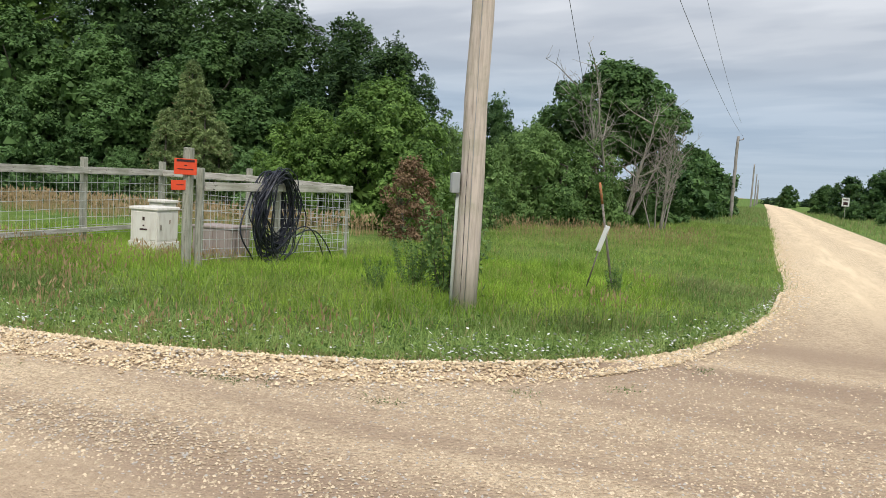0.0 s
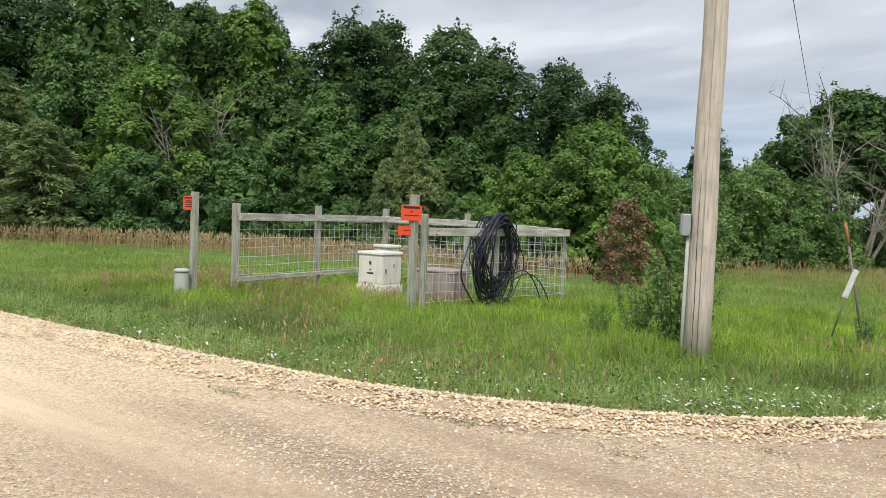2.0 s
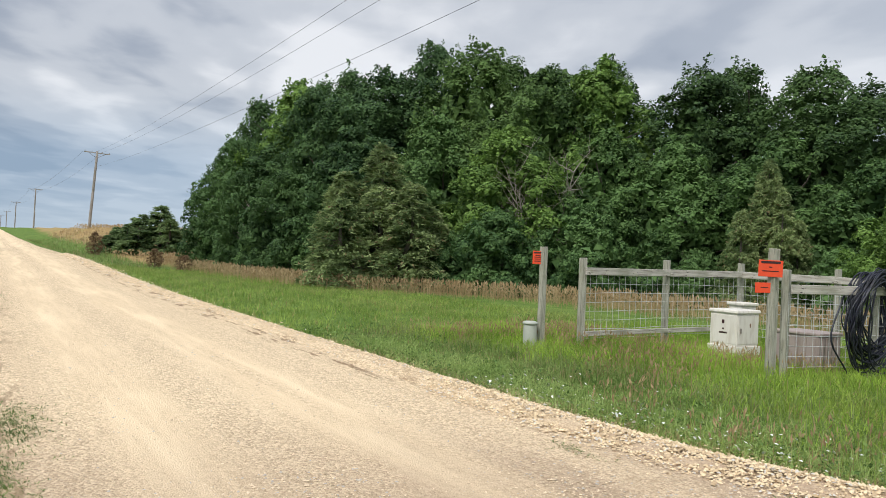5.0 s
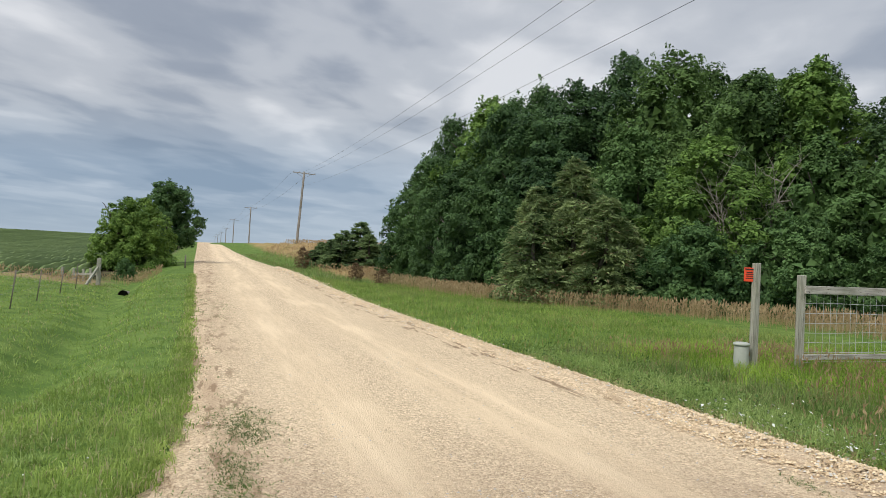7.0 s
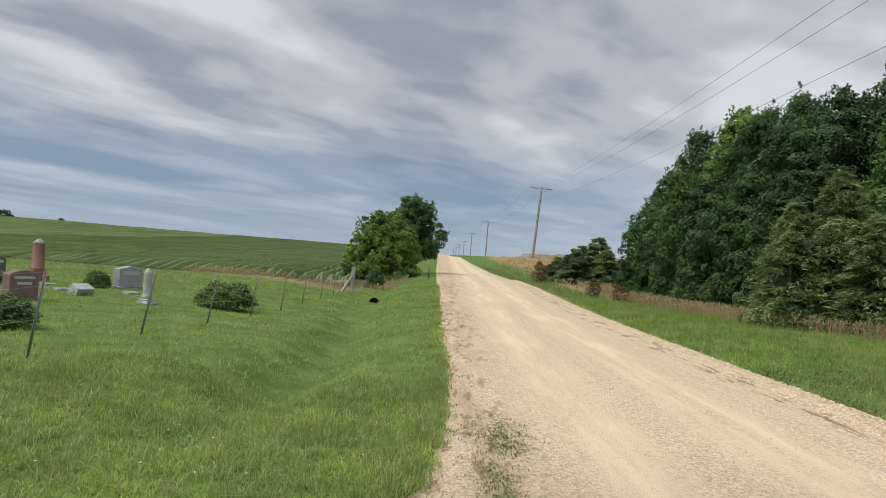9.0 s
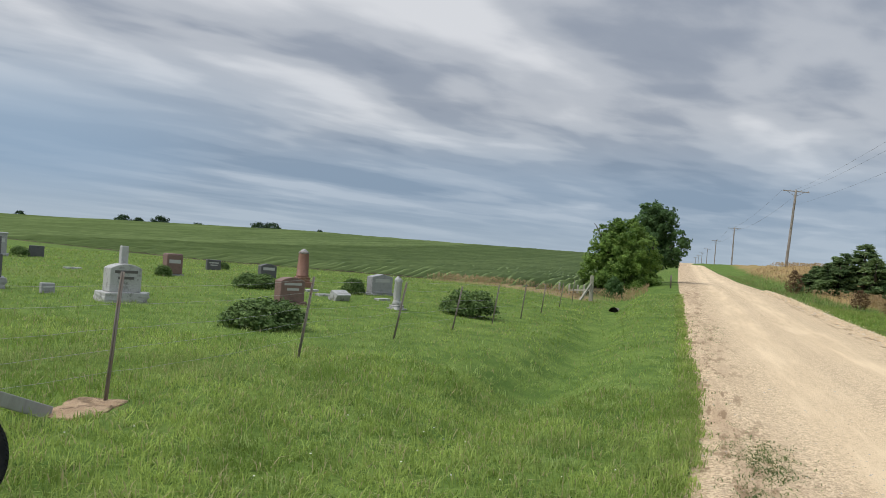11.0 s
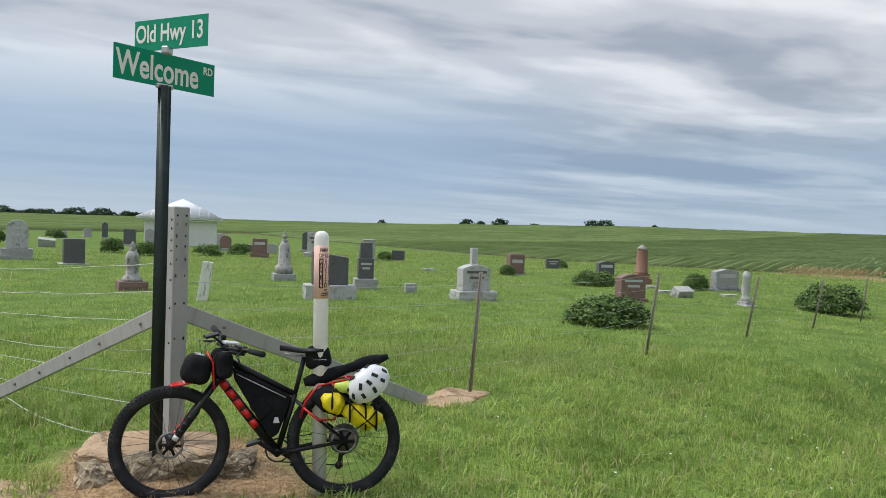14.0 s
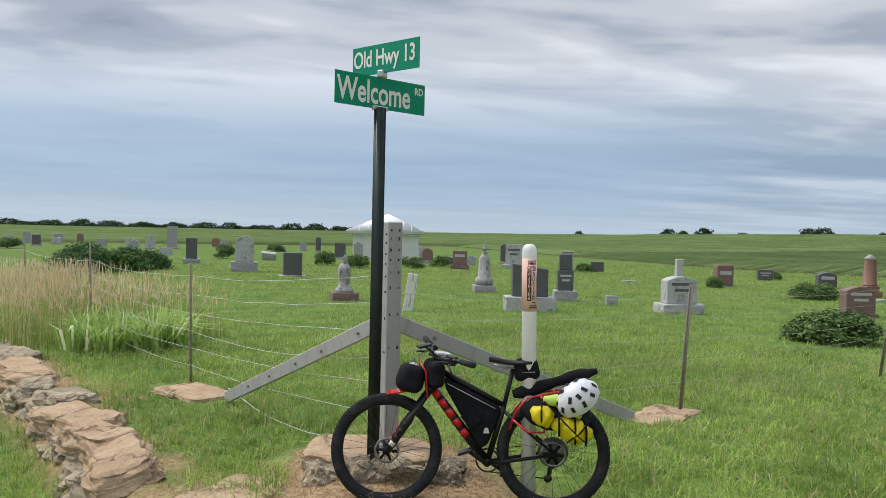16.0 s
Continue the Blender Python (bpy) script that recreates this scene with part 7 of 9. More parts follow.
for k, (x, y, z, sx, sy, sz, turn) in enumerate([(-3.27, -5.19, -0.10, 0.46, 0.34, 0.42, -41), (-2.96, -5.42, -0.09, 0.34, 0.28, 0.33, -30), (-3.11, -5.33, -0.02, 0.28, 0.22, 0.24, -60), (-3.48, -5.06, -0.05, 0.36, 0.26, 0.28, -50), (-3.66, -4.93, -0.04, 0.32, 0.24, 0.25, -30), (-3.80, -5.02, -0.02, 0.26, 0.22, 0.2, 300)]):
    rock("rock", x, y, z, sx, sy, sz, 300 + k, "rough tan limestone rock piled at the corner post", turn=turn)


def slab_mesh(sx, sy, sz, seed, rough=0.035, taper=0.0):
    """A split limestone block: flat bed, broken sides, worn corners."""
    rr = random.Random(seed)
    off = Vector((rr.uniform(0, 50), rr.uniform(0, 50), rr.uniform(0, 50)))
    bm = bmesh.new()
    bmesh.ops.create_cube(bm, size=1.0)
    bmesh.ops.subdivide_edges(bm, edges=bm.edges[:], cuts=11, use_grid_fill=True)
    skew = [rr.uniform(-0.16, 0.16) for _ in range(4)]
    for v in bm.verts:
        x, y, z = v.co
        # uneven plan outline with clipped corners
        corner = max(0.0, abs(x) + abs(y) - 0.78)
        x, y = x * (1 - 0.55 * corner) + skew[0] * y * 0.5, y * (1 - 0.55 * corner) + skew[1] * x * 0.5
        side = max(abs(v.co.x), abs(v.co.y)) > 0.49
        p = Vector((x * sx, y * sy, z * sz))
        d = Vector((v.co.x, v.co.y, 0))
        d = d.normalized() if d.length > 0 else d
        out = noise.noise(p * 2.4 + off) * 1.6 + noise.noise(p * 7 + off) * 0.8
        if side:
            shelf = math.floor((v.co.z + 0.5) * 3.2 + noise.noise(p * 3 + off)) * 0.5 - 0.6
            out += noise.noise(Vector((p.x * 5, p.y * 5, p.z * 16)) + off) * 0.9 - shelf * taper
        p += d * rough * out * (1.0 if side else 0.4)
        p.z += rough * (0.5 * noise.noise(p * 2.2 + off) + 0.28 * noise.noise(p * 9 + off) + 0.14 * noise.noise(p * 24 + off))
        edge = max(abs(v.co.x), abs(v.co.y))
        if v.co.z > 0.4 and edge > 0.40:
            p.z -= sz * 0.16 * (edge - 0.40) / 0.1
        v.co = p + Vector((0, 0, sz / 2))
    return bm


def slab(name, x, y, z, sx, sy, sz, seed, material, turn, label="", group="", parent=None, roll=0.0, rough=0.035):
    ob = part(name, slab_mesh(sx, sy, sz, seed, rough, 0.5), material, parent)
    ob.matrix_basis = pose(x, y, z, 0, roll, turn)
    return ob if parent else tagged(ob, label, "rock", group)


slab("flat_rock", -3.42, -5.53, 0.045, 0.92, 0.66, 0.10, 320, M_SLAB, -41, "flat tan stone slab under the corner post", "corner rocks")
slab("flat_rock", -6.62, -5.52, float(land(-6.6, -5.5)) - 0.075, 0.95, 0.5, 0.10, 321, M_SLAB, 12, "flat reddish stone slab under the brace's foot", "brace slabs")
slab("flat_rock", -3.30, -8.95, float(land(-3.3, -8.9)) - 0.05, 0.58, 0.9, 0.10, 322, M_SLAB, 8, "flat reddish stone slab under the brace's foot", "brace slabs")


# low dry-laid stone edging along the lawn
def stone_edging():
    wall = thing("stone_edging", (-1.9, -8.5, 0), "low dry-laid tan limestone edging, uneven and weathered", "stone wall")
    rr = random.Random(5)
    for course, (z, out, deep, tall) in enumerate(((-0.44, 0.02, 0.36, 0.22), (-0.28, -0.04, 0.38, 0.19), (-0.12, -0.14, 0.42, 0.17))):
        y = -6.12 - (2 - course) * 0.12
        while y > -13.0:
            ln = rr.uniform(0.55, 1.1) if course == 2 else rr.uniform(0.3, 0.7)
            slab("stone", out + rr.uniform(-0.07, 0.07), y - ln / 2 + 8.5, z + rr.uniform(-0.05, 0.03), deep * rr.uniform(0.75, 1.15), ln * 0.99, tall * rr.uniform(0.85, 1.2), rr.randint(0, 9999), M_SLAB if course == 2 and rr.random() < 0.4 else M_ROCK, rr.uniform(-16, 16), parent=wall, roll=rr.uniform(-3, 14) if course == 2 else rr.uniform(-7, 7), rough=0.055)
            y -= ln * rr.uniform(0.99, 1.05)


stone_edging()
slab("flat_rock", -2.42, -5.55, float(land(-2.42, -5.55)) - 0.06, 0.75, 0.5, 0.10, 323, M_SLAB, 30, "flat tan stone slab at the end of the edging", "brace slabs")


# ---- wire fence ----
G_TP = "burial ground fence posts"
west = [(-6.92, 1.25, 0.04, 0.06), (-10.85, 1.18, 0.08, 0.12), (-14.73, 1.05, 0.09, 0.15), (-18.7, 0.9, 0.1, 0.15), (-22.77, 0.85, 0.08, 0.12), (-26.92, 0.78, 0.08, 0.1), (-30.85, 0.7, 0.06, 0.1), (-35.4, 0.68, 0.06, 0.1), (-39.4, 0.74, 0.04, 0.05)]
for x, top, lx, ly in west:
    steel_post("steel_post", x, -5.55, float(land(x, -5.55)), top, "thin brown steel fence post leaning along the wire", G_TP, (-lx, ly))
for y, top in ((-9.48, 1.3), (-14.33, 1.44), (-20.7, 1.32), (-27.5, 1.3), (-34, 1.3)):
    steel_post("steel_post", -3.45, y, float(land(-3.45, y)), top, "thin grey steel fence post on the southern run", G_TP, (0.03, 0.01))
ex, ey = -44.3, -5.2
end_z = float(land(ex, ey))
end = thing("fence_end", (ex, ey, end_z), "grey wooden end post with a diagonal brace", "fence post")
put(part("post", block(0.2, 0.2, 1.45, 0.02, 1, jitter=0.01, seed=4), M_POST, end), (0, 0, -0.1))
beam("brace", (0.05, -0.02, 0.9), (0.9, -0.45, 0.0), 0.1, 0.12, M_POST, end)
beam("rail", (-0.05, -0.02, 0.55), (-2.0, -1.4, 0.4), 0.08, 0.1, M_POST, end)
for px, py, ph in ((-45.6, -5.75, 0.8), (-46.5, -6.2, 0.7), (-47.4, -6.8, 0.65), (-48.2, -7.5, 0.6)):
    side = thing("wooden_post", (px, py, float(land(px, py))), "short grey wooden post in the fence beside the crop", "fence post", "crop fence posts")
    put(part("post", block(0.11, 0.11, ph, 0.02, 1, jitter=0.01, seed=int(-px * 10)), M_POST, side), (0, 0, -0.05))
steel_post("steel_post", -55, -1.35, float(land(-55, -1.35)), float(land(-55, -1.35)) + 0.85, "short dark steel marker post on the road's shoulder", "roadside markers", width=0.09)


def strands(run, heights, name, label, wobble, radius, material):
    wire = thing(name, (run[0][0], run[0][1], 0), label, "wire fence")
    rr = np.random.default_rng(len(run))
    o = np.array([run[0][0], run[0][1], 0])
    for q, hgt in enumerate(heights):
        pts = []
        for (xa, ya, za), (xb, yb, zb) in zip(run[:-1], run[1:]):
            u = np.linspace(0, 1, 9)[:-1]
            sag = wobble * (0.6 + rr.uniform(0, 0.8)) * 4 * u * (1 - u)
            pts.append(np.stack([xa + (xb - xa) * u, ya + (yb - ya) * u, za + (zb - za) * u + hgt - sag + rr.normal(0, 0.006, 8)], -1))
        pts.append(np.array([[run[-1][0], run[-1][1], run[-1][2] + hgt]]))
        npart("strand", tube(np.concatenate(pts) - o, radius, 4, caps=False), material, wire)


w_run = [(CX - 0.07, CY, 0.13)] + [(x - 0.03, -5.53, float(land(x, -5.55))) for x, *_ in west] + [(ex, ey, end_z)]
strands(w_run, (0.28, 0.50, 0.70, 0.92, 1.10), "wire_fence", "sagging strands of smooth wire along the western run", 0.03, 0.0018, M_GREYSTEEL)
s_run = [(CX, CY - 0.07, 0.16)] + [(-3.43, y, float(land(-3.45, y))) for y in (-9.48, -14.33, -20.7, -27.5, -34)]
strands(s_run, (0.22, 0.42, 0.60, 0.80, 1.0, 1.22), "wire_fence", "sagging strands of smooth wire along the southern run", 0.06, 0.0026, M_WIRE)


# the loose bottom strand, fallen on the lawn between the brace and the post
fall = thing("loose_cable", (-3.43, -8.3, 0.0), "loose twisted wire rope fallen across the lawn", "cable")
u = np.linspace(0, 1, 14)
lx, ly = -3.43 - 0.05 * u, -8.3 + 2.75 * u
npart("strand", tube(np.stack([lx + 3.43, ly + 8.3, 0.10 - 0.26 * np.sin(np.pi * np.minimum(u * 1.15, 1.0)) * 0.42 + 0.02 * np.sin(u * 17) * u * (1 - u)], -1), 0.0045, 5), M_WIRE, fall, "", True)


# ---- gravestones ----
def lettering(parent, w, z0, z1, rows, face, dark=False):
    """Worn inscriptions that cannot be read: short cut bars on the front face (local +y)."""
    for k in range(rows):
        z = z1 - (k + 0.5) * (z1 - z0) / rows
        ww = w * (0.72, 0.5, 0.62, 0.4)[k % 4]
        put(part("inscription", block(ww, 0.006, (z1 - z0) / rows * 0.45, 0), M_CARVED_DARK if dark else M_CARVED, parent), (0, face, z))


def head_shape(w, d, h, top, seed=0, rough=0.0):
    """A die seen from the front: flat, serpentine, round or peaked top; bevelled edges."""
    n = 16
    xs = np.linspace(-w / 2, w / 2, n)
    u = xs / (w / 2)
    rise = {"flat": 0 * u, "serp": 0.16 * h * (1 - u ** 2), "round": w * 0.42 * np.sqrt(np.maximum(1 - u ** 2, 0)), "peak": 0.14 * h * (1 - np.abs(u)), "slope": 0.16 * h * (u * 0.5 + 0.5)}[top]
    zt = h - rise.max() + rise
    bm = bmesh.new()
    front = [bm.verts.new((x, d / 2, z)) for x, z in zip(xs, zt)] + [bm.verts.new((w / 2, d / 2, 0)), bm.verts.new((-w / 2, d / 2, 0))]
    f = bm.faces.new(front)
    out = bmesh.ops.extrude_face_region(bm, geom=[f])
    bmesh.ops.translate(bm, verts=[v for v in out["geom"] if isinstance(v, bmesh.types.BMVert)], vec=(0, -d, 0))
    bmesh.ops.recalc_face_normals(bm, faces=bm.faces)
    bmesh.ops.bevel(bm, geom=[e for e in bm.edges if e.calc_face_angle(0) > 0.8], offset=min(w, d) * 0.05, segments=2, profile=0.5, affect="EDGES")
    return bm


GS = "gravestones"


def headstone(x, y, w, h, d, material, label, top="flat", base=0.0, base_h=0.0, base_mat=None, turn=0.0, rows=2, tilt=(0, 0), dark_text=False, cap=None):
    """A stone on its base; faces local +y, turned towards the road."""
    g = thing("gravestone", (x, y, float(land(x, y)) - 0.02), label, "gravestone", GS)
    g.matrix_basis = pose(x, y, float(land(x, y)) - 0.02, tilt[0], tilt[1], turn)
    if base_h:
        part("base", block(w + base, d + base, base_h, 0.02, 2, jitter=0.012, seed=int(abs(x) * 9), cuts=2), base_mat or material, g)
    die = put(part("die", head_shape(w, d, h - base_h, top), material, g), (0, 0, base_h))
    if rows:
        lettering(die, w, (h - base_h) * 0.35, (h - base_h) * 0.78, rows, d / 2 + 0.003, dark_text)
    if cap:
        put(part("cap", block(w * cap[0], d * cap[1], cap[2], 0.02, 2, taper=0.9), material, g), (0, 0, h))
    return g


def turned_stone(x, y, profile, material, label, base=None, base_mat=None, turn=0.0, square=False, name="monument", tilt=(0, 0), finial=None, rough=0.0):
    g = thing(name, (x, y, float(land(x, y)) - 0.02), label, "gravestone", GS)
    g.matrix_basis = pose(x, y, float(land(x, y)) - 0.02, tilt[0], tilt[1], turn)
    z = 0.0
    for k, (bw, bh) in enumerate(base or []):
        put(part("base", block(bw, bw, bh, 0.02, 2, jitter=0.008, seed=k, cuts=1), base_mat or material, g), (0, 0, z))
        z += bh
    if square:
        p = [(r * math.sqrt(2), zz + z) for r, zz in profile]
        v, f = lathe(p, 4)
        c, s = math.cos(math.pi / 4), math.sin(math.pi / 4)
        v = np.stack([v[:, 0] * c - v[:, 1] * s, v[:, 0] * s + v[:, 1] * c, v[:, 2]], -1)
        npart("shaft", (v, f), material, g)
    else:
        v, f = lathe([(r, zz + z) for r, zz in profile], 12)
        npart("shaft", (v + np.random.default_rng(len(v)).normal(0, rough, v.shape) * [1, 1, 0.4], f), material, g)
    if finial:
        npart("finial", lathe([(r, zz + z) for r, zz in finial], 12), material, g, soft=True)
    return g


g = headstone(-15.92, -12.57, 0.72, 0.88, 0.42, M_GRANITE_LIGHT, "large pale granite family stone on a rough base with a column", "serp", 0.26, 0.24, M_GRANITE_LIGHT, -30, 2, dark_text=True)
put(part("column", block(0.17, 0.16, 0.42, 0.02, 2, taper=0.95), M_GRANITE_LIGHT, g), (0, -0.02, 0.86))
headstone(-27.22, -19.28, 0.62, 0.8, 0.5, M_GRANITE_PINK, "squat brown granite block stone with a pale worn top", "flat", 0.08, 0.08, M_GRANITE, -35, 1, cap=(1.0, 1.0, 0.05))
headstone(-34.1, -21.9, 0.66, 0.50, 0.25, M_GRANITE_DARK, "small dark polished stone with pale lettering", "flat", 0, 0, None, -40, 2)
headstone(-31.2, -17.4, 0.70, 0.62, 0.35, M_GRANITE_DARK, "small dark grey stone behind a bush", "serp", 0, 0, None, -40, 1)
ob = turned_stone(-27.1, -13.7, [(0.165, 0), (0.175, 0.03), (0.16, 0.06), (0.135, 0.85), (0.135, 0.9), (0.0, 1.02)], M_GRANITE_RED, "red granite obelisk with a pale pointed cap on a stepped base", [(0.58, 0.22), (0.44, 0.17)], M_GRANITE_RED, -35, True, "obelisk")
cv, cf = lathe([(0.142 * math.sqrt(2), 1.24), (0.142 * math.sqrt(2), 1.28), (0.05, 1.40), (0.0, 1.41)], 4)
cap = npart("cap", (cv, cf), M_MARBLE, ob, "pale weathered stone cap")
cap.matrix_basis = pose(0, 0, 0, 0, 0, 45)
headstone(-19.6, -10.28, 0.72, 0.73, 0.32, M_GRANITE_PINK, "rounded rose-brown granite stone behind a peony bush", "serp", 0.1, 0.1, M_GRANITE_PINK, -32, 2)
headstone(-22.63, -10.25, 0.60, 0.30, 0.3, M_GRANITE_LIGHT, "low slanted pale stone marker in the grass", "flat", 0, 0, None, -20, 0, (-28, 0))
headstone(-26.9, -10.6, 0.98, 0.74, 0.28, M_GRANITE, "wide blue-grey granite stone with pale lettering", "peak", 0.14, 0.1, M_GRANITE, -25, 1)
turned_stone(-22.4, -8.3, [(0.14, 0), (0.12, 0.1), (0.09, 0.16), (0.115, 0.3), (0.105, 0.62), (0.12, 0.68), (0.09, 0.76), (0.03, 0.82)], M_GRANITE_LIGHT, "thin lichened white marble marker, weathered and mottled", [(0.44, 0.05), (0.32, 0.09)], M_GRANITE_LIGHT, -20, False, "grave_marker", rough=0.014)
headstone(-16.1, -14.8, 0.3, 0.26, 0.22, M_GRANITE, "tiny square grey stone marker", "flat", 0, 0, None, -35, 1)
headstone(-13.0, -14.5, 0.82, 1.1, 0.34, M_GRANITE_DARK, "large dark granite stone with a sloping top on a pale base", "slope", 0.34, 0.34, M_GRANITE_LIGHT, -35, 0)
g = headstone(-15.95, -16.35, 0.42, 0.86, 0.38, M_GRANITE_DARK, "tall stacked dark granite monument on a rough base", "flat", 0.2, 0.3, M_GRANITE, -38, 2)
put(part("upper_die", block(0.34, 0.32, 0.42, 0.015, 2, taper=0.96), M_GRANITE_DARK, g), (0, 0, 0.86))
headstone(-30.2, -30.7, 0.58, 1.05, 0.4, M_GRANITE, "upright grey stone with a wider cap", "flat", 0.2, 0.15, M_GRANITE, -45, 1, cap=(1.2, 1.2, 0.06))
headstone(-32.1, -30.4, 0.68, 0.56, 0.3, M_GRANITE_DARK, "low dark granite stone beside a small bush", "flat", 0, 0, None, -45, 0)
headstone(-30.0, -34.7, 0.92, 1.38, 0.4, M_GRANITE_LIGHT, "tall wide pale granite stone on a base", "flat", 0.3, 0.25, M_GRANITE_LIGHT, -45, 2, dark_text=True)
headstone(-35.3, -41.8, 0.5, 1.34, 0.45, M_GRANITE_DARK, "narrow dark upright shaft among the far stones", "peak", 0.2, 0.15, M_GRANITE, -45, 0)
turned_stone(-16.04, -19.96, [(0.235, 0), (0.235, 0.20), (0.2, 0.23), (0.17, 0.26), (0.145, 0.80), (0.13, 0.86), (0.075, 0.98), (0.0, 0.985)], M_MARBLE, "tall grey marble pillar with a turned finial", [(0.66, 0.22)], M_GRANITE, -30, True, "pillar_monument", finial=[(0.09, 0.97), (0.105, 1.0), (0.05, 1.04), (0.045, 1.07), (0.10, 1.11), (0.07, 1.15), (0.035, 1.18), (0.05, 1.22), (0.0, 1.32)])
headstone(-26.0, -34.4, 0.74, 0.98, 0.36, M_GRANITE_PINK, "brown granite stone with a worn top on a rough base", "flat", 0.2, 0.25, M_GRANITE_PINK, -40, 1)
headstone(-29.2, -42, 0.66, 0.98, 0.34, M_GRANITE_PINK, "brown rounded stone near the white well house", "round", 0.16, 0.2, M_GRANITE, -40, 0)
headstone(-30.2, -41.0, 0.7, 0.5, 0.3, M_GRANITE_DARK, "low dark slanted stone among the far graves", "slope", 0, 0, None, -50, 0)
headstone(-30.6, -39.3, 0.55, 0.6, 0.3, M_GRANITE, "small grey stone among the far graves", "serp", 0, 0, None, -45, 0)
headstone(-28.2, -51.5, 0.75, 1.12, 0.35, M_GRANITE_DARK, "dark grey stone standing near the well house", "flat", 0.1, 0.12, M_GRANITE, -40, 0)
headstone(-29.4, -51.0, 0.6, 1.2, 0.35, M_GRANITE, "grey stone standing near the well house", "serp", 0.1, 0.12, M_GRANITE, -40, 0)
turned_stone(-10.4, -18.6, [(0.21, 0), (0.21, 0.06), (0.17, 0.09), (0.165, 0.13), (0.125, 0.15), (0.125, 0.34), (0.145, 0.4), (0.13, 0.5), (0.145, 0.58), (0.12, 0.66), (0.07, 0.74), (0.0, 0.745)], M_MARBLE, "carved grey marble pedestal stone with a draped urn shape", [(0.66, 0.22)], M_GRANITE_PINK, -20, True, "urn_monument", finial=[(0.085, 0.73), (0.095, 0.76), (0.05, 0.79), (0.085, 0.83), (0.045, 0.86), (0.05, 0.89), (0.0, 0.96)])
stub = thing("marker_post", (-10.28, -15.49, float(land(-10.3, -15.5)) - 0.05), "short leaning white wooden marker post, paint peeling", "post")
stub.matrix_basis = pose(-10.28, -15.49, float(land(-10.3, -15.5)) - 0.05, 0, -8, -34)
part("post", block(0.23, 0.2, 0.88, 0.012, 1, jitter=0.006, seed=8), M_WHITEPAINT, stub)
headstone(-14.25, -29.8, 0.72, 0.92, 0.55, M_GRANITE_DARK, "squat dark grey block stone with a pale top", "flat", 0.3, 0.05, M_GRANITE_LIGHT, -20, 0, cap=(1.02, 1.02, 0.03))
headstone(-13.8, -33.6, 0.78, 1.56, 0.5, M_GRANITE_LIGHT, "large pale stone with a rounded top on a rough base", "round", 0.34, 0.44, M_GRANITE, -22, 2)
headstone(-21.06, -47.6, 0.9, 0.6, 0.3, M_GRANITE_LIGHT, "pale slanted marker leaning back in the grass", "slope", 0, 0, None, -25, 1, (-25, 0))
headstone(-14.43, -42.3, 0.56, 1.36, 0.5, M_GRANITE_DARK, "dark upright stone on a wide base", "flat", 0.3, 0.28, M_GRANITE, -20, 0)
headstone(-24.5, -78, 0.95, 2.2, 0.6, M_GRANITE, "tall grey granite shaft among the far graves", "flat", 0.3, 0.2, M_GRANITE, -20, 0)
headstone(-18.1, -58.8, 0.9, 0.55, 0.3, M_GRANITE_LIGHT, "pale low slanted stone", "slope", 0, 0, None, -20, 0)
headstone(-22.2, -77, 0.9, 1.25, 0.4, M_GRANITE_LIGHT, "pale grey stone among the far graves", "flat", 0.2, 0.15, M_GRANITE, -20, 0)
headstone(-17.9, -66.2, 0.75, 0.95, 0.35, M_GRANITE, "grey stone with a peaked top among the far graves", "peak", 0.15, 0.12, M_GRANITE, -20, 0)
headstone(-32.9, -89, 1.0, 1.05, 0.4, M_GRANITE_RED, "reddish rounded stone among the outlying graves", "serp", 0.1, 0.1, M_GRANITE, -25, 0)
headstone(-15.7, -102, 0.8, 1.26, 0.4, M_GRANITE, "plain grey stone among the outlying graves", "flat", 0.2, 0.2, M_GRANITE, -15, 0)
headstone(-19.3, -104, 0.97, 1.12, 0.4, M_GRANITE, "plain grey stone among the outlying graves", "flat", 0.2, 0.2, M_GRANITE, -15, 0)
headstone(-36.6, -71.4, 0.5, 1.5, 0.45, M_GRANITE_DARK, "narrow dark shaft among the far graves", "peak", 0.15, 0.15, M_GRANITE, -25, 0)
for k, (az, r, w, h, top, m) in enumerate([(172.3, 92, 0.8, 1.0, "flat", M_GRANITE_LIGHT), (170.7, 88, 0.7, 1.1, "flat", M_GRANITE_DARK), (169.6, 98, 0.9, 0.8, "serp", M_GRANITE_LIGHT), (168.2, 96, 0.6, 1.3, "peak", M_GRANITE_PINK), (166.9, 90, 0.9, 0.8, "flat", M_GRANITE), (165.2, 84, 0.8, 1.0, "serp", M_GRANITE_LIGHT), (159.2, 80, 0.8, 0.9, "flat", M_GRANITE), (157.6, 86, 0.9, 0.7, "slope", M_GRANITE_LIGHT), (155.4, 78, 0.8, 0.6, "flat", M_GRANITE_LIGHT), (153.9, 84, 0.7, 0.9, "round", M_GRANITE), (147.2, 66, 0.8, 0.8, "flat", M_GRANITE_PINK), (145.6, 70, 0.9, 0.9, "serp", M_GRANITE_LIGHT)]):
    headstone(-r * math.sin(radians(az)), r * math.cos(radians(az)), w, h, 0.4, m, "weathered upright granite stone on a low rough base", top, 0.2, 0.15, M_GRANITE, -20 - 3 * (k % 4), 0)
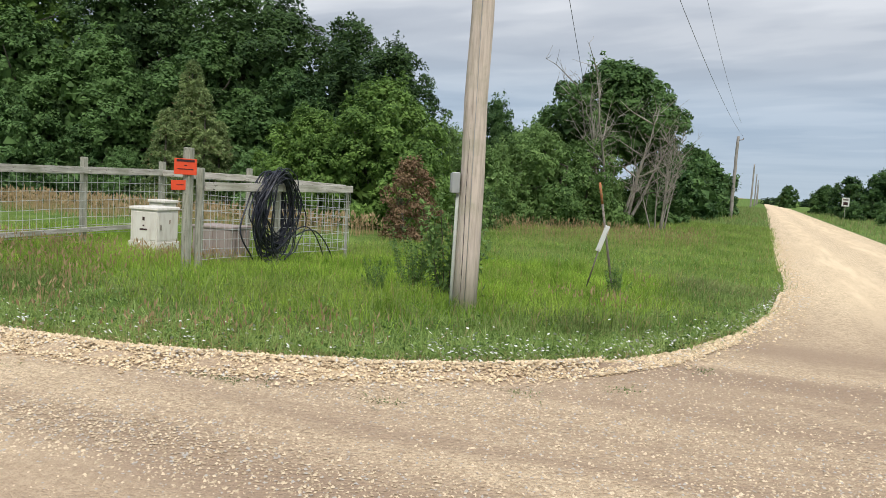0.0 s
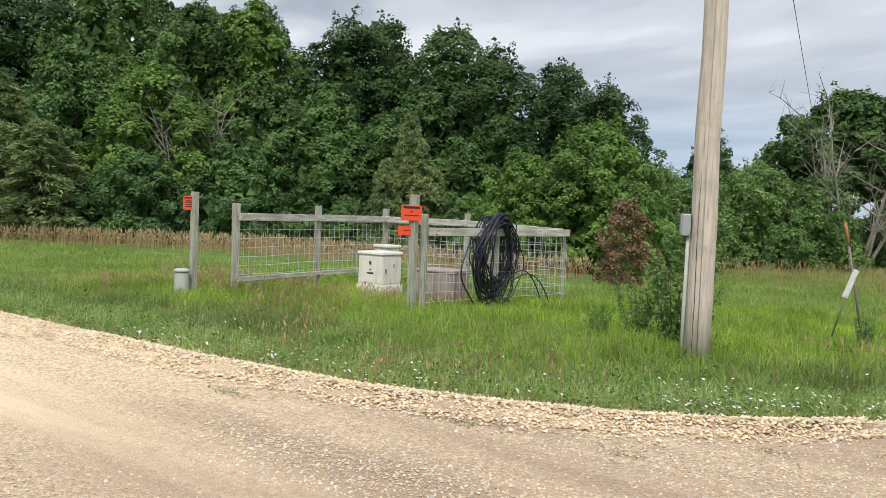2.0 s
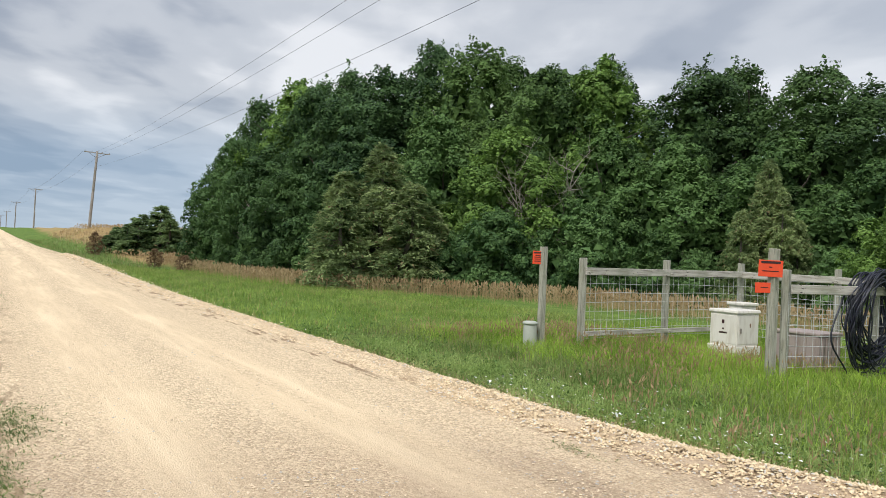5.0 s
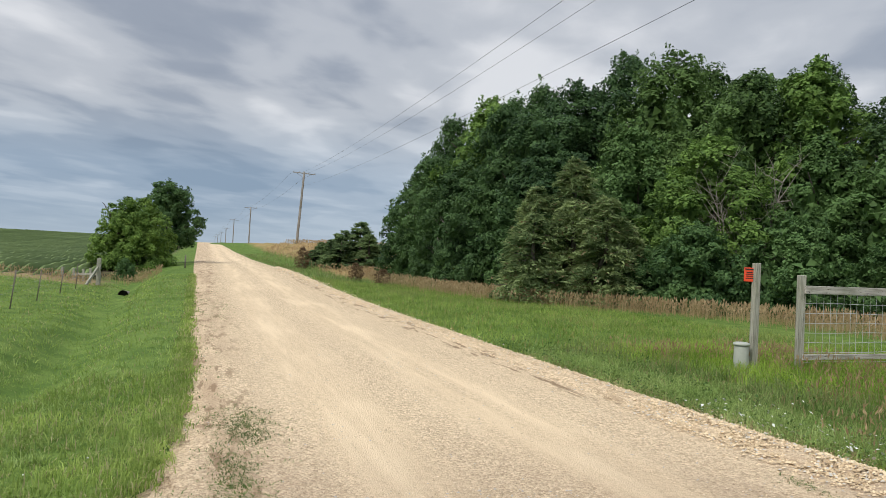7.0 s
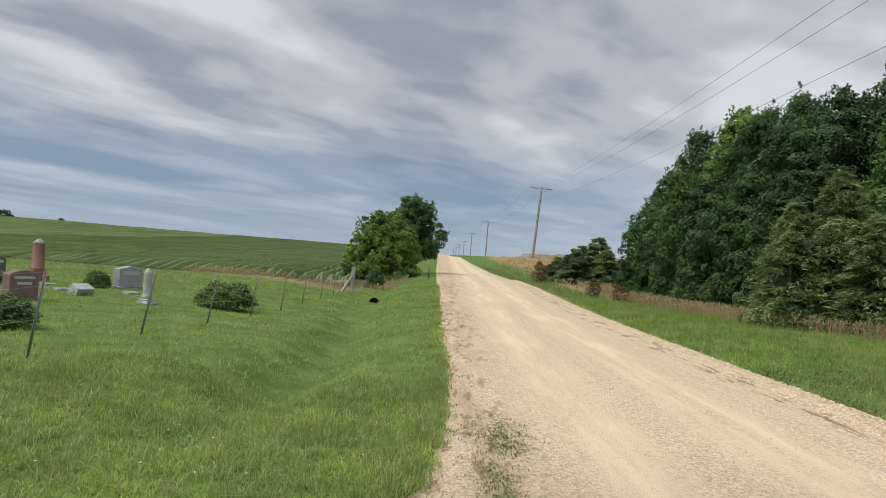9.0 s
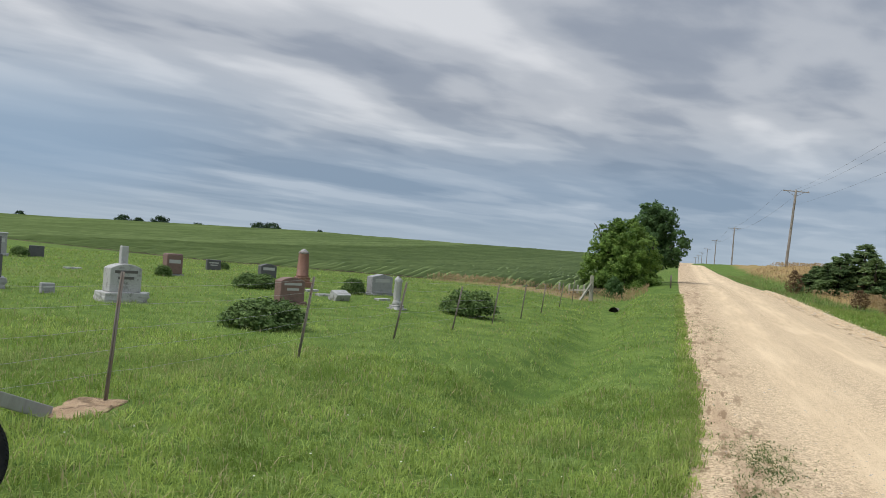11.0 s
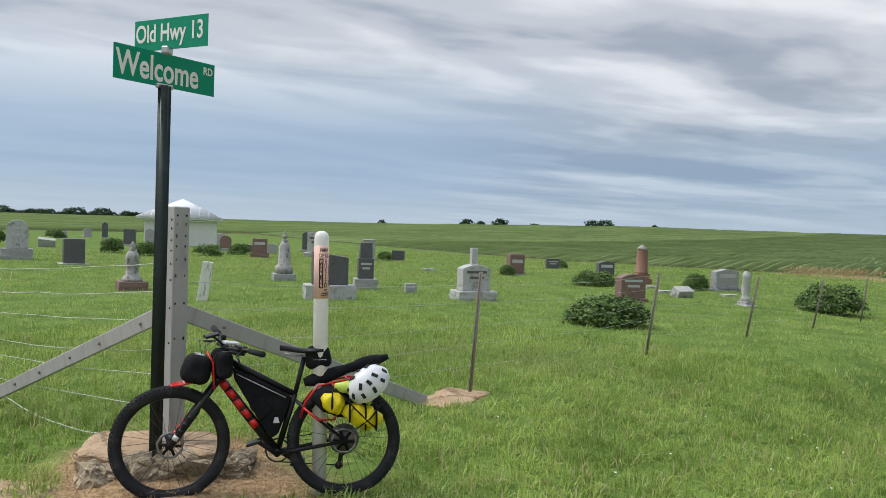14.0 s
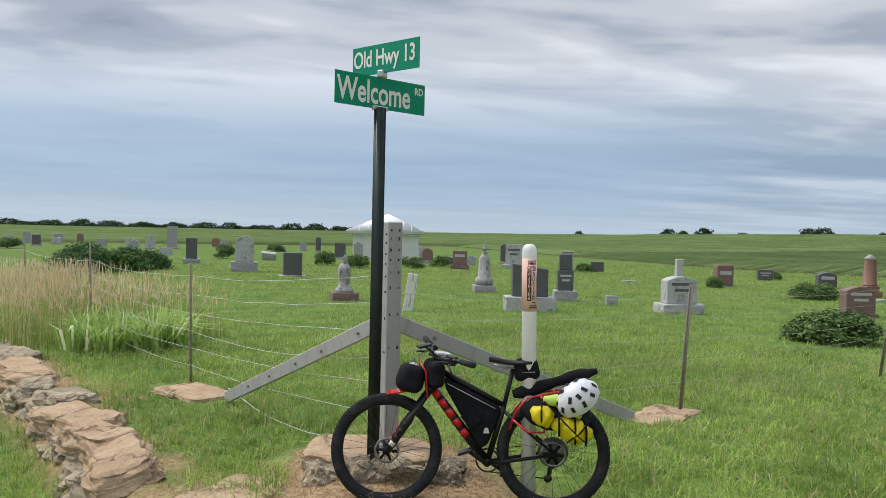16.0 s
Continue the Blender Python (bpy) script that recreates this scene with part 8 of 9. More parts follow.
for x, y, s in ((-18.0, -13.6, 0.34), (-25.2, -12.4, 0.5), (-23.6, -11.2, 0.45), (-25.6, -22.5, 0.6), (-24.6, -9.6, 0.5)):
    gl = thing("flush_marker", (x, y, float(land(x, y)) - 0.02), "small flush pale stone marker set in the lawn", "gravestone", GS, turn=-25)
    part("slab", block(s, s * 0.5, 0.09, 0.01, 1), M_GRANITE_LIGHT, gl)

# ---- white well house ----
M_BLOCK = plain("white_painted_block", (0.74, 0.74, 0.71), 0.7, wear=(0.6, 0.6, 0.57), scale=2, bump=0.1)
M_TIN = plain("white_metal_roof", (0.88, 0.89, 0.90), 0.4, 0.1, wear=(0.66, 0.68, 0.7), scale=2, bump=0.02)
HX, HY = -33.8, -54.2
hz = float(land(HX, HY)) - 0.05
hut = thing("well_house", (HX, HY, hz), "small white block well house with a white hipped metal roof", "building", turn=-35)
EAVE = 2.0 - hz
part("wall", block(4.9, 4.9, EAVE - 0.25, 0.02, 1), M_BLOCK, hut)
put(part("eave_band", block(5.3, 5.3, 0.1, 0.01, 1), M_TIN, hut), (0, 0, EAVE - 0.26))
put(part("fascia", block(5.8, 5.8, 0.16, 0.02, 1), M_TIN, hut), (0, 0, EAVE - 0.14))
rv, rf = lathe([(3.0 * math.sqrt(2), EAVE), (0.18, EAVE + 1.38), (0.0, EAVE + 1.42)], 4)
c45 = math.cos(math.pi / 4)
rv = np.stack([rv[:, 0] * c45 - rv[:, 1] * c45, rv[:, 0] * c45 + rv[:, 1] * c45, rv[:, 2]], -1)
roof = npart("roof", (rv, rf), M_TIN, hut)
for k in range(9):
    s = -2.6 + k * 0.65
    u = 1 - abs(s) / 3.0
    npart("seam", tube([(s, 2.97, EAVE + 0.03), (s, 3.0 - 2.95 * u, EAVE + 0.03 + 1.36 * u)], 0.02, 4), M_TIN, roof)
    npart("seam", tube([(2.97, s, EAVE + 0.03), (3.0 - 2.95 * u, s, EAVE + 0.03 + 1.36 * u)], 0.02, 4), M_TIN, roof)
dr = put(part("door", block(0.9, 0.05, 1.75, 0.01, 1), M_BLOCK, hut), (1.2, 2.47, 0.0))
put(part("latch", block(0.06, 0.05, 0.12, 0.01, 1), M_DARKSTEEL, dr), (-0.36, 0.03, 0.9))
nb = put(part("notice_board", block(0.06, 0.7, 1.0, 0.01, 1), M_WHITEPAINT, hut), (2.5, 1.2, 0.75))
put(part("printed_line", block(0.01, 0.55, 0.12, 0), M_INK, nb), (0.036, 0, 0.75))
put(part("printed_line", block(0.01, 0.16, 0.5, 0), M_INK, nb), (0.036, 0.12, 0.2))
# culvert mouth in the ditch
kz = float(land(-39.6, -3.6))
cul = thing("culvert", (-40.2, -3.6, kz - 0.05), "dark round culvert mouth in the grassy ditch", "culvert")
npart("pipe", tube([(0.35, 0, 0.12), (-3.0, 0, -0.1)], 0.24, 14, caps=False), M_DARKSTEEL, cul)
# a dark disc across the pipe replaces the shade inside it
npart("opening", tube([(0.1, 0, 0.11), (0.09, 0, 0.11)], 0.235, 14), M_HOLE, cul)

# ---- street sign, marker post and the loaded bicycle ----
M_SIGNGREEN = plain("sign_green", (0.0, 0.27, 0.155), 0.45, wear=(0.0, 0.22, 0.125), scale=3, amount=0.5, bump=0.0, specular=0.25)
M_SIGNWHITE = plain("sign_white", (0.83, 0.85, 0.82), 0.4, scale=5, bump=0.0)
M_POSTGREEN = plain("dark_green_channel_steel", (0.022, 0.034, 0.030), 0.45, 0.4, wear=(0.06, 0.065, 0.06), scale=6, amount=0.6, bump=0.05)
M_BRACKET = plain("cast_aluminium", (0.5, 0.5, 0.5), 0.4, 0.8, bump=0.03)


def letters(text, width=None, height=0.1, name="lettering", line=1.0, bold=0.02):
    """Letters in the built-in font as a mesh in the x-z plane, facing -y, centred; fitted to a width and height."""
    cu = bpy.data.curves.new(name, "FONT")
    cu.body, cu.align_x, cu.align_y, cu.size, cu.space_line = text, "CENTER", "CENTER", 1.0, line
    cu.offset = bold
    tmp = new(name, cu)
    bpy.context.view_layer.update()
    me = bpy.data.meshes.new_from_object(tmp.evaluated_get(bpy.context.evaluated_depsgraph_get()))
    bpy.data.objects.remove(tmp)
    co = np.empty(len(me.vertices) * 3, np.float32)
    me.vertices.foreach_get("co", co)
    co = co.reshape(-1, 3)
    lo, hi = co.min(0), co.max(0)
    mid = (lo + hi) / 2
    sz = height / (hi[1] - lo[1])
    sx = sz if width is None else width / (hi[0] - lo[0])
    out = np.stack([(co[:, 0] - mid[0]) * sx, np.zeros(len(co)), (co[:, 1] - mid[1]) * sz], -1)
    me.vertices.foreach_set("co", out.ravel().astype(np.float32))
    me.materials.clear()
    me.update()
    return me


UX, UY = -3.245, -5.2
uz = float(land(UX, UY)) - 0.05
street = thing("street_sign", (UX, UY, uz), "green street name signs on a dark green channel post", "street sign")
H = 2.5 - uz
prof = [(-0.04, 0.0), (-0.022, 0.0), (-0.014, -0.034), (0.014, -0.034), (0.022, 0.0), (0.04, 0.0), (0.04, -0.005), (0.026, -0.006), (0.018, -0.042), (-0.018, -0.042), (-0.026, -0.006), (-0.04, -0.005)]
pv = np.array([(x, y, z) for z in (0.0, H) for x, y in prof])
k = len(prof)
pf = np.array([(i, (i + 1) % k, k + (i + 1) % k, k + i) for i in range(k)])
post = npart("channel_post", (pv, [pf, np.arange(k)[None] + k, np.arange(k)[None, ::-1]]), M_POSTGREEN, street)
post.matrix_basis = pose(0, 0, 0, 0, 0, 150)


def name_plate(turn, at, w, h, words, fields):
    p = part("name_plate", block(w, 0.005, h, 0.002, 1), M_SIGNGREEN, street, "green name plate lettered in white")
    p.matrix_basis = pose(*at, 0, 0, turn)
    for text, tw, th, tx, tz in fields:
        for side in (1, -1):
            q = obj("lettering", letters(text, tw, th), M_SIGNWHITE, p)
            q.matrix_basis = pose(tx * side, -0.0042 * side, h * 0.5 + tz, 0, 0, 0 if side == 1 else 180)


name_plate(186, (-0.055, -0.075, 2.505 - uz), 0.765, 0.215, "", [("Welcome", 0.615, 0.158, -0.062, 0.0), ("RD", 0.075, 0.05, 0.325, 0.052)])
name_plate(104, (-0.025, 0.01, 2.735 - uz), 0.62, 0.20, "", [("Old Hwy 13", 0.565, 0.15, -0.012, -0.006)])
br = part("bracket", block(0.07, 0.05, 0.05, 0.008, 1), M_BRACKET, street)
br.matrix_basis = pose(-0.01, 0, 2.70 - uz, 0, 0, 30)
br = part("bracket", block(0.12, 0.03, 0.03, 0.006, 1), M_BRACKET, street)
br.matrix_basis = pose(-0.01, -0.02, 2.485 - uz, 0, 0, 4)

# warning marker for a buried cable
M_PVC = plain("white_plastic_tube", (0.87, 0.87, 0.84), 0.4, wear=(0.76, 0.75, 0.70), scale=4, amount=0.5, bump=0.02, specular=0.5)
M_DECAL = plain("faded_orange_decal", (0.93, 0.60, 0.50), 0.5, wear=(0.92, 0.70, 0.62), scale=6, amount=0.8, bump=0.0)
M_BLACKINK = plain("black_print", (0.025, 0.018, 0.018), 0.6, bump=0.0)
WX, WY = -3.89, -4.36
wz = float(land(WX, WY)) - 0.05
R = 0.046
marker = thing("cable_marker", (WX, WY, wz), "white plastic marker post with an orange buried cable warning", "marker post")
TOP = 1.62 - wz
marker.matrix_basis = pose(WX, WY, wz, 0.7, -1.6, 168)
npart("tube", lathe([(R, 0), (R, TOP - 0.05), (R * 0.93, TOP - 0.03), (R * 0.75, TOP - 0.012), (R * 0.4, TOP - 0.002), (0, TOP)], 24), M_PVC, marker, soft=True)
decal = npart("decal", lathe([(R + 0.0012, TOP - 0.42), (R + 0.0012, TOP - 0.09)], 24), M_DECAL, marker, "faded orange printed decal", True)


def wrapped(me, z, shift=0.0, lift=0.0022):
    """Bends flat print round the tube."""
    co = np.empty(len(me.vertices) * 3, np.float32)
    me.vertices.foreach_get("co", co)
    co = co.reshape(-1, 3)
    a = (co[:, 0] + shift) / R
    out = np.stack([(R + lift) * np.sin(a), -(R + lift) * np.cos(a), co[:, 2] + z], -1)
    me.vertices.foreach_set("co", out.ravel().astype(np.float32))
    me.update()
    return me


def bar_mesh(w, h):
    n = 9
    xs = np.linspace(-w / 2, w / 2, n)
    v = np.array([(x, 0, z) for z in (-h / 2, h / 2) for x in xs])
    f = np.array([(i, i + 1, n + i + 1, n + i) for i in range(n - 1)])
    return mesh_np("print", v, [f])


obj("lettering", wrapped(letters("FIBER\nOPTIC", 0.066, 0.052), TOP - 0.135, -0.004), M_BLACKINK, decal)
obj("print_panel", wrapped(bar_mesh(0.026, 0.185), TOP - 0.262, -0.024, 0.0018), M_BLACKINK, decal)
obj("lettering", wrapped(letters("W\nA\nR\nN\nI\nN\nG", 0.018, 0.172, line=0.8), TOP - 0.262, -0.024, 0.0028), M_DECAL, decal)
obj("lettering", wrapped(letters("B\nU\nR\nI\nE\nD", 0.019, 0.175, line=0.8), TOP - 0.262, 0.004), M_BLACKINK, decal)
obj("lettering", wrapped(letters("C\nA\nB\nL\nE", 0.018, 0.16, line=0.8), TOP - 0.262, 0.030), M_BLACKINK, decal)
for zz, ww in ((0.365, 0.022), (0.385, 0.05), (0.397, 0.06)):
    obj("printed_line", wrapped(bar_mesh(ww, 0.006), TOP - zz, 0.004), M_BLACKINK, decal)
for zz in (0.105, 0.165):
    obj("printed_line", wrapped(bar_mesh(0.062, 0.003), TOP - zz, -0.004), M_BLACKINK, decal)

# ---- bicycle: x forward, y to its left, z up, from the rear wheel's foot ----
M_RUBBER = plain("black_tyre_rubber", (0.024, 0.025, 0.028), 0.8, wear=(0.09, 0.085, 0.078), scale=10, amount=0.5, bump=0.1, specular=0.15)
M_BLACKPAINT = plain("satin_black_paint", (0.009, 0.009, 0.010), 0.35, wear=(0.02, 0.02, 0.02), scale=9, bump=0.0, specular=0.3)
M_REDPAINT = plain("gloss_red_paint", (0.62, 0.012, 0.014), 0.3, wear=(0.5, 0.01, 0.01), scale=9, bump=0.0, specular=0.5)
M_ALLOY = plain("brushed_alloy", (0.26, 0.26, 0.26), 0.35, 0.9, bump=0.03)
M_ROTOR = plain("worn_disc_steel", (0.27, 0.262, 0.25), 0.4, 0.8, bump=0.02)
M_CHAIN = plain("oiled_dark_steel", (0.06, 0.058, 0.055), 0.4, 0.8, bump=0.05)
M_NYLON = plain("black_woven_nylon", (0.010, 0.010, 0.012), 0.8, wear=(0.026, 0.026, 0.03), scale=12, amount=0.6, bump=0.25, specular=0.12)
M_REFLECT = plain("silver_reflective_strip", (0.62, 0.62, 0.62), 0.35, 0.3, bump=0.0)
M_YELLOW = plain("bright_yellow_nylon", (0.80, 0.66, 0.01), 0.5, wear=(0.62, 0.48, 0.01), scale=7, amount=0.6, bump=0.3)
M_LIME = plain("lime_yellow_fabric", (0.55, 0.72, 0.12), 0.6, scale=7, bump=0.2)
M_HELMET = plain("white_helmet_shell", (0.80, 0.81, 0.83), 0.3, wear=(0.7, 0.71, 0.73), scale=6, bump=0.0, specular=0.5)
M_SPOKE = plain("dark_spoke", (0.10, 0.10, 0.10), 0.35, 0.9, bump=0.0)

WR = 0.352
BASE, TILT_B = Vector((-3.96, -4.21, -0.035)), -41.1
bike = thing("bicycle", BASE, "black and red mountain bike loaded with bags by a post", "bicycle")
bike.matrix_basis = pose(*BASE, 0, 0, TILT_B) @ pose(0, 0, 0, 3.0, 1.2, 0)


def circle(r, n=64, c=(0, 0), y=0.0):
    t = np.linspace(0, 2 * np.pi, n, endpoint=False)
    return np.stack([c[0] + r * np.cos(t), np.full(n, y), c[1] + r * np.sin(t)], -1)


def wheel(name, x, z, turn, disc_y):
    w = thing(name, (x, 0, z), "", "")
    for key in ("label", "category"):
        if key in w:
            del w[key]
    w.parent = bike
    w.matrix_basis = pose(x, 0, z, 0, 0, turn)
    tyre = [tube(circle(WR - 0.034, 72), 0.033, 12, closed=True, up=(0, 1, 0))]
    for k in range(76):
        a = 2 * np.pi * k / 76
        for s, off in ((-0.024, 0.5), (-0.011, 0.0), (0.0, 0.5), (0.011, 0.0), (0.024, 0.5)):
            b = a + off * 2 * np.pi / 76
            bv, bf = box(-0.008, s - 0.005, -0.004, 0.008, s + 0.005, 0.005)
            rr = WR - 0.004 - 15.0 * s * s
            rx = np.stack([-np.sin(b) * bv[:, 0] + np.cos(b) * (rr + bv[:, 2]), bv[:, 1], np.cos(b) * bv[:, 0] + np.sin(b) * (rr + bv[:, 2])], -1)
            tyre.append((rx, bf))
    npart("tyre", joined(tyre), M_RUBBER, w, "knobbly black tyre")
    npart("rim", tube(circle(WR - 0.062, 64), 0.014, 8, closed=True, up=(0, 1, 0)), M_BLACKPAINT, w, soft=True)
    npart("hub", tube([(0, -0.06, 0), (0, -0.03, 0), (0, 0.03, 0), (0, 0.06, 0)], [0.028, 0.018, 0.018, 0.028], 14), M_BLACKPAINT, w, soft=True)
    for k in range(28):
        a = 2 * np.pi * k / 28
        b = a + (0.55 if k % 4 < 2 else -0.55)
        s = 0.03 if k % 2 else -0.03
        npart("spoke", tube([(0.026 * np.cos(b), s, 0.026 * np.sin(b)), ((WR - 0.066) * np.cos(a), 0, (WR - 0.066) * np.sin(a))], 0.0013, 4, caps=False), M_SPOKE, w)
    t = np.linspace(0, 2 * np.pi, 48, endpoint=False)
    outer = 0.080 + 0.0025 * np.sin(t * 9)
    ring = [np.stack([r * np.cos(t), np.full(48, disc_y + e), r * np.sin(t)], -1) for r, e in ((0.064, -0.001), (outer, -0.001), (outer, 0.001), (0.064, 0.001))]
    v = np.concatenate(ring)
    j = np.arange(48)
    f = np.concatenate([np.stack([a * 48 + j, a * 48 + (j + 1) % 48, b * 48 + (j + 1) % 48, b * 48 + j], -1) for a, b in ((0, 1), (1, 2), (2, 3), (3, 0))])
    disc = npart("brake_disc", (v, [f]), M_ROTOR, w, "thin drilled steel brake disc")
    a = np.arange(24) * np.pi / 12
    star = np.stack([np.where(np.arange(24) % 4 < 2, 0.067, 0.024) * np.cos(a), np.full(24, disc_y), np.where(np.arange(24) % 4 < 2, 0.067, 0.024) * np.sin(a)], -1)
    j = np.arange(24)
    npart("disc_carrier", (np.concatenate([star - [0, 0.0012, 0], star + [0, 0.0012, 0]]), [np.stack([j, (j + 1) % 24, 24 + (j + 1) % 24, 24 + j], -1), j[None, ::-1], j[None] + 24]), M_BLACKPAINT, disc)
    return w


AX_F = 1.05
rear = wheel("rear_wheel", 0.0, WR, 0, 0.05)
front = wheel("front_wheel", AX_F, WR, 9, 0.05)
cogs = []
for k in range(9):
    r = 0.095 - 0.0085 * k
    cogs.append(tube([(0, -0.022 - 0.004 * k, 0), (0, -0.0235 - 0.004 * k, 0)], r, 30))
for cog in cogs:
    npart("sprocket", cog, M_ROTOR, rear)


def pipe(name, pts, r, material=None, parent=None, label="", sides=12):
    return npart(name, tube(pts, r, sides), material or M_BLACKPAINT, parent or bike, label, True)


BB, ST, HT0, HT1, AX = (0.41, 0, 0.285), (0.305, 0, 0.64), (0.760, 0, 0.745), (0.722, 0, 0.86), (0, 0, WR)
frame_ob = npart("frame", joined([tube([BB, (0.35, 0, 0.49), ST], [0.019, 0.018, 0.018], 12), tube([HT1, (0.52, 0, 0.755), ST], [0.022, 0.019, 0.017], 12), tube([HT0, HT1], 0.025, 14), tube([(BB[0], -0.04, BB[2]), (BB[0], 0.04, BB[2])], 0.024, 14)]), M_BLACKPAINT, bike, "satin black alloy frame tubes", True)
down = pipe("down_tube", [HT0, (0.60, 0, 0.53), BB], [0.029, 0.031, 0.029], M_BLACKPAINT, bike, "black down tube with red lettering shapes")
# worn red block shapes of a maker's mark, both sides
for k, (u, ln) in enumerate(((0.08, 0.075), (0.21, 0.08), (0.34, 0.08), (0.47, 0.08), (0.60, 0.07))):
    for side in (1, -1):
        a, b = np.array(HT0), np.array(BB)
        d = (b - a) / np.linalg.norm(b - a)
        c = a + (b - a) * u
        n = np.array([d[2], 0, -d[0]])
        q = [c + d * s * ln * 0.8 + n * t_ for s, t_ in ((-0.5, -0.022), (0.5, -0.014 if k % 2 else -0.022), (0.42, 0.02), (-0.42, 0.022))]
        v = np.array([[p[0], side * (0.0325 - 7.0 * (abs(np.dot(p - c, n))) ** 2), p[2]] for p in q])
        v2 = np.concatenate([v, v + [0, side * 0.0015, 0]])
        npart("red_mark", (v2, [np.array([(4, 5, 6, 7), (3, 2, 1, 0), (0, 1, 5, 4), (1, 2, 6, 5), (2, 3, 7, 6), (3, 0, 4, 7)])]), M_REDPAINT, down)
for side in (1, -1):
    pipe("seat_stay", [(0.30, side * 0.02, 0.60), (0.2, side * 0.05, 0.52), (0.0, side * 0.065, WR + 0.01)], 0.0085)
    pipe("chain_stay", [(0.40, side * 0.03, 0.285), (0.3, side * 0.05, 0.30), (0.0, side * 0.065, WR)], [0.013, 0.012, 0.010])
steer = thing("fork", (0.775, 0, 0.735), "", "")
for key in ("label", "category"):
    if key in steer:
        del steer[key]
steer.parent = bike
steer.matrix_basis = pose(0.775, 0, 0.735, 0, 0, 9)
FO = AX_F - 0.775
for side in (1, -1):
    npart("fork_leg", tube([(0.0, side * 0.065, 0.0), (FO * 0.42, side * 0.065, -0.16), (FO * 0.45, side * 0.065, -0.175), (FO * 0.98, side * 0.065, WR - 0.735)], [0.017, 0.017, 0.023, 0.019], 12), M_BLACKPAINT, steer, "", True)
    for k in range(4):
        u = 0.55 + 0.1 * k
        npart("fork_decal", tube([(FO * u - 0.004, side * 0.065 + 0.004 * side, (WR - 0.735) * u + 0.008), (FO * (u + 0.06) - 0.004, side * 0.065 + 0.004 * side, (WR - 0.735) * (u + 0.06) + 0.008)], 0.0205, 8), M_REFLECT if side == 1 and k == 3 else M_REDPAINT if side == -1 else M_BLACKPAINT, steer)
npart("fork_crown", tube([(0, -0.075, 0.0), (-0.005, 0, 0.02), (0, 0.075, 0.0)], [0.018, 0.024, 0.018], 10), M_BLACKPAINT, steer, "", True)
npart("brake_caliper", tube([(FO * 0.80, 0.055, -0.33), (FO * 0.68, 0.05, -0.25)], 0.018, 8), M_ALLOY, steer, "alloy brake caliper", True)

# handlebar, stem, grips, levers, small computer
cockpit = thing("handlebar", (0.712, 0, 0.93), "", "")
for key in ("label", "category"):
    if key in cockpit:
        del cockpit[key]
cockpit.parent = bike
cockpit.matrix_basis = pose(0.712, 0, 0.93, -9, 0, 30)
npart("bar", tube([(-0.05, -0.36, 0.045), (-0.03, -0.2, 0.03), (0.03, -0.06, 0.012), (0.035, 0, 0.01), (0.03, 0.06, 0.012), (-0.03, 0.2, 0.03), (-0.05, 0.36, 0.045)], 0.013, 10), M_BLACKPAINT, cockpit, "", True)
npart("stem", tube([(-0.002, 0, -0.07), (0.0, 0, 0.0), (0.035, 0, 0.01)], 0.02, 10), M_BLACKPAINT, cockpit, "", True)
for side in (1, -1):
    npart("grip", tube([(-0.035, side * 0.225, 0.033), (-0.052, side * 0.37, 0.046)], [0.017, 0.018], 10), M_RUBBER, cockpit, "ribbed rubber grip", True)
    npart("brake_lever", tube([(-0.025, side * 0.17, 0.02), (0.03, side * 0.19, 0.0), (0.045, side * 0.27, -0.02)], [0.01, 0.008, 0.006], 6), M_BLACKPAINT, cockpit, "", True)
    npart("brake_hose", tube([(-0.0, side * 0.16, 0.02), (0.11, side * 0.09, -0.0), (0.12, side * 0.02, -0.1), (0.06, 0, -0.16)], 0.003, 5), M_CABLE, cockpit, "", True)
put(part("shift_pod", block(0.05, 0.05, 0.035, 0.01, 2), M_BLACKPAINT, cockpit), (-0.02, 0.14, 0.012))
put(part("computer", block(0.09, 0.055, 0.016, 0.006, 2), M_BLACKPAINT, cockpit, "small black bicycle computer"), (0.1, -0.03, 0.07), 0, (0, 12))
npart("computer_mount", tube([(0.035, 0, 0.02), (0.075, -0.01, 0.06), (0.1, -0.03, 0.072)], 0.007, 6), M_BLACKPAINT, cockpit, "", True)
put(part("phone_mount", block(0.10, 0.06, 0.02, 0.008, 2), M_REFLECT, cockpit, "silver clip on the stem"), (0.0, 0.03, 0.028), 0, (0, -8))
for side in (1, -1):
    npart("lever_clamp", tube([(-0.03, side * 0.15, 0.026), (-0.03, side * 0.175, 0.028)], 0.021, 10), M_BLACKPAINT, cockpit, "", True)
    npart("master_cylinder", tube([(-0.03, side * 0.165, 0.0), (0.015, side * 0.12, 0.0), (0.03, side * 0.09, 0.002)], [0.012, 0.013, 0.008], 8), M_BLACKPAINT, cockpit, "", True)
npart("shift_cable", tube([(0.0, -0.15, 0.01), (0.14, -0.12, 0.03), (0.15, -0.03, -0.06), (0.07, 0.0, -0.17)], 0.0028, 5), M_CABLE, cockpit, "", True)
npart("bell", lathe([(0.0, 0.075), (0.014, 0.072), (0.022, 0.06), (0.023, 0.05), (0.0, 0.05)], 12), M_CHAIN, cockpit, "", True).location = (0.0, 0.09, -0.03)
put(part("bar_bag", block(0.10, 0.20, 0.165, 0.04, 4, taper=0.9), M_NYLON, cockpit, "black handlebar pouch"), (0.05, 0.03, -0.165))

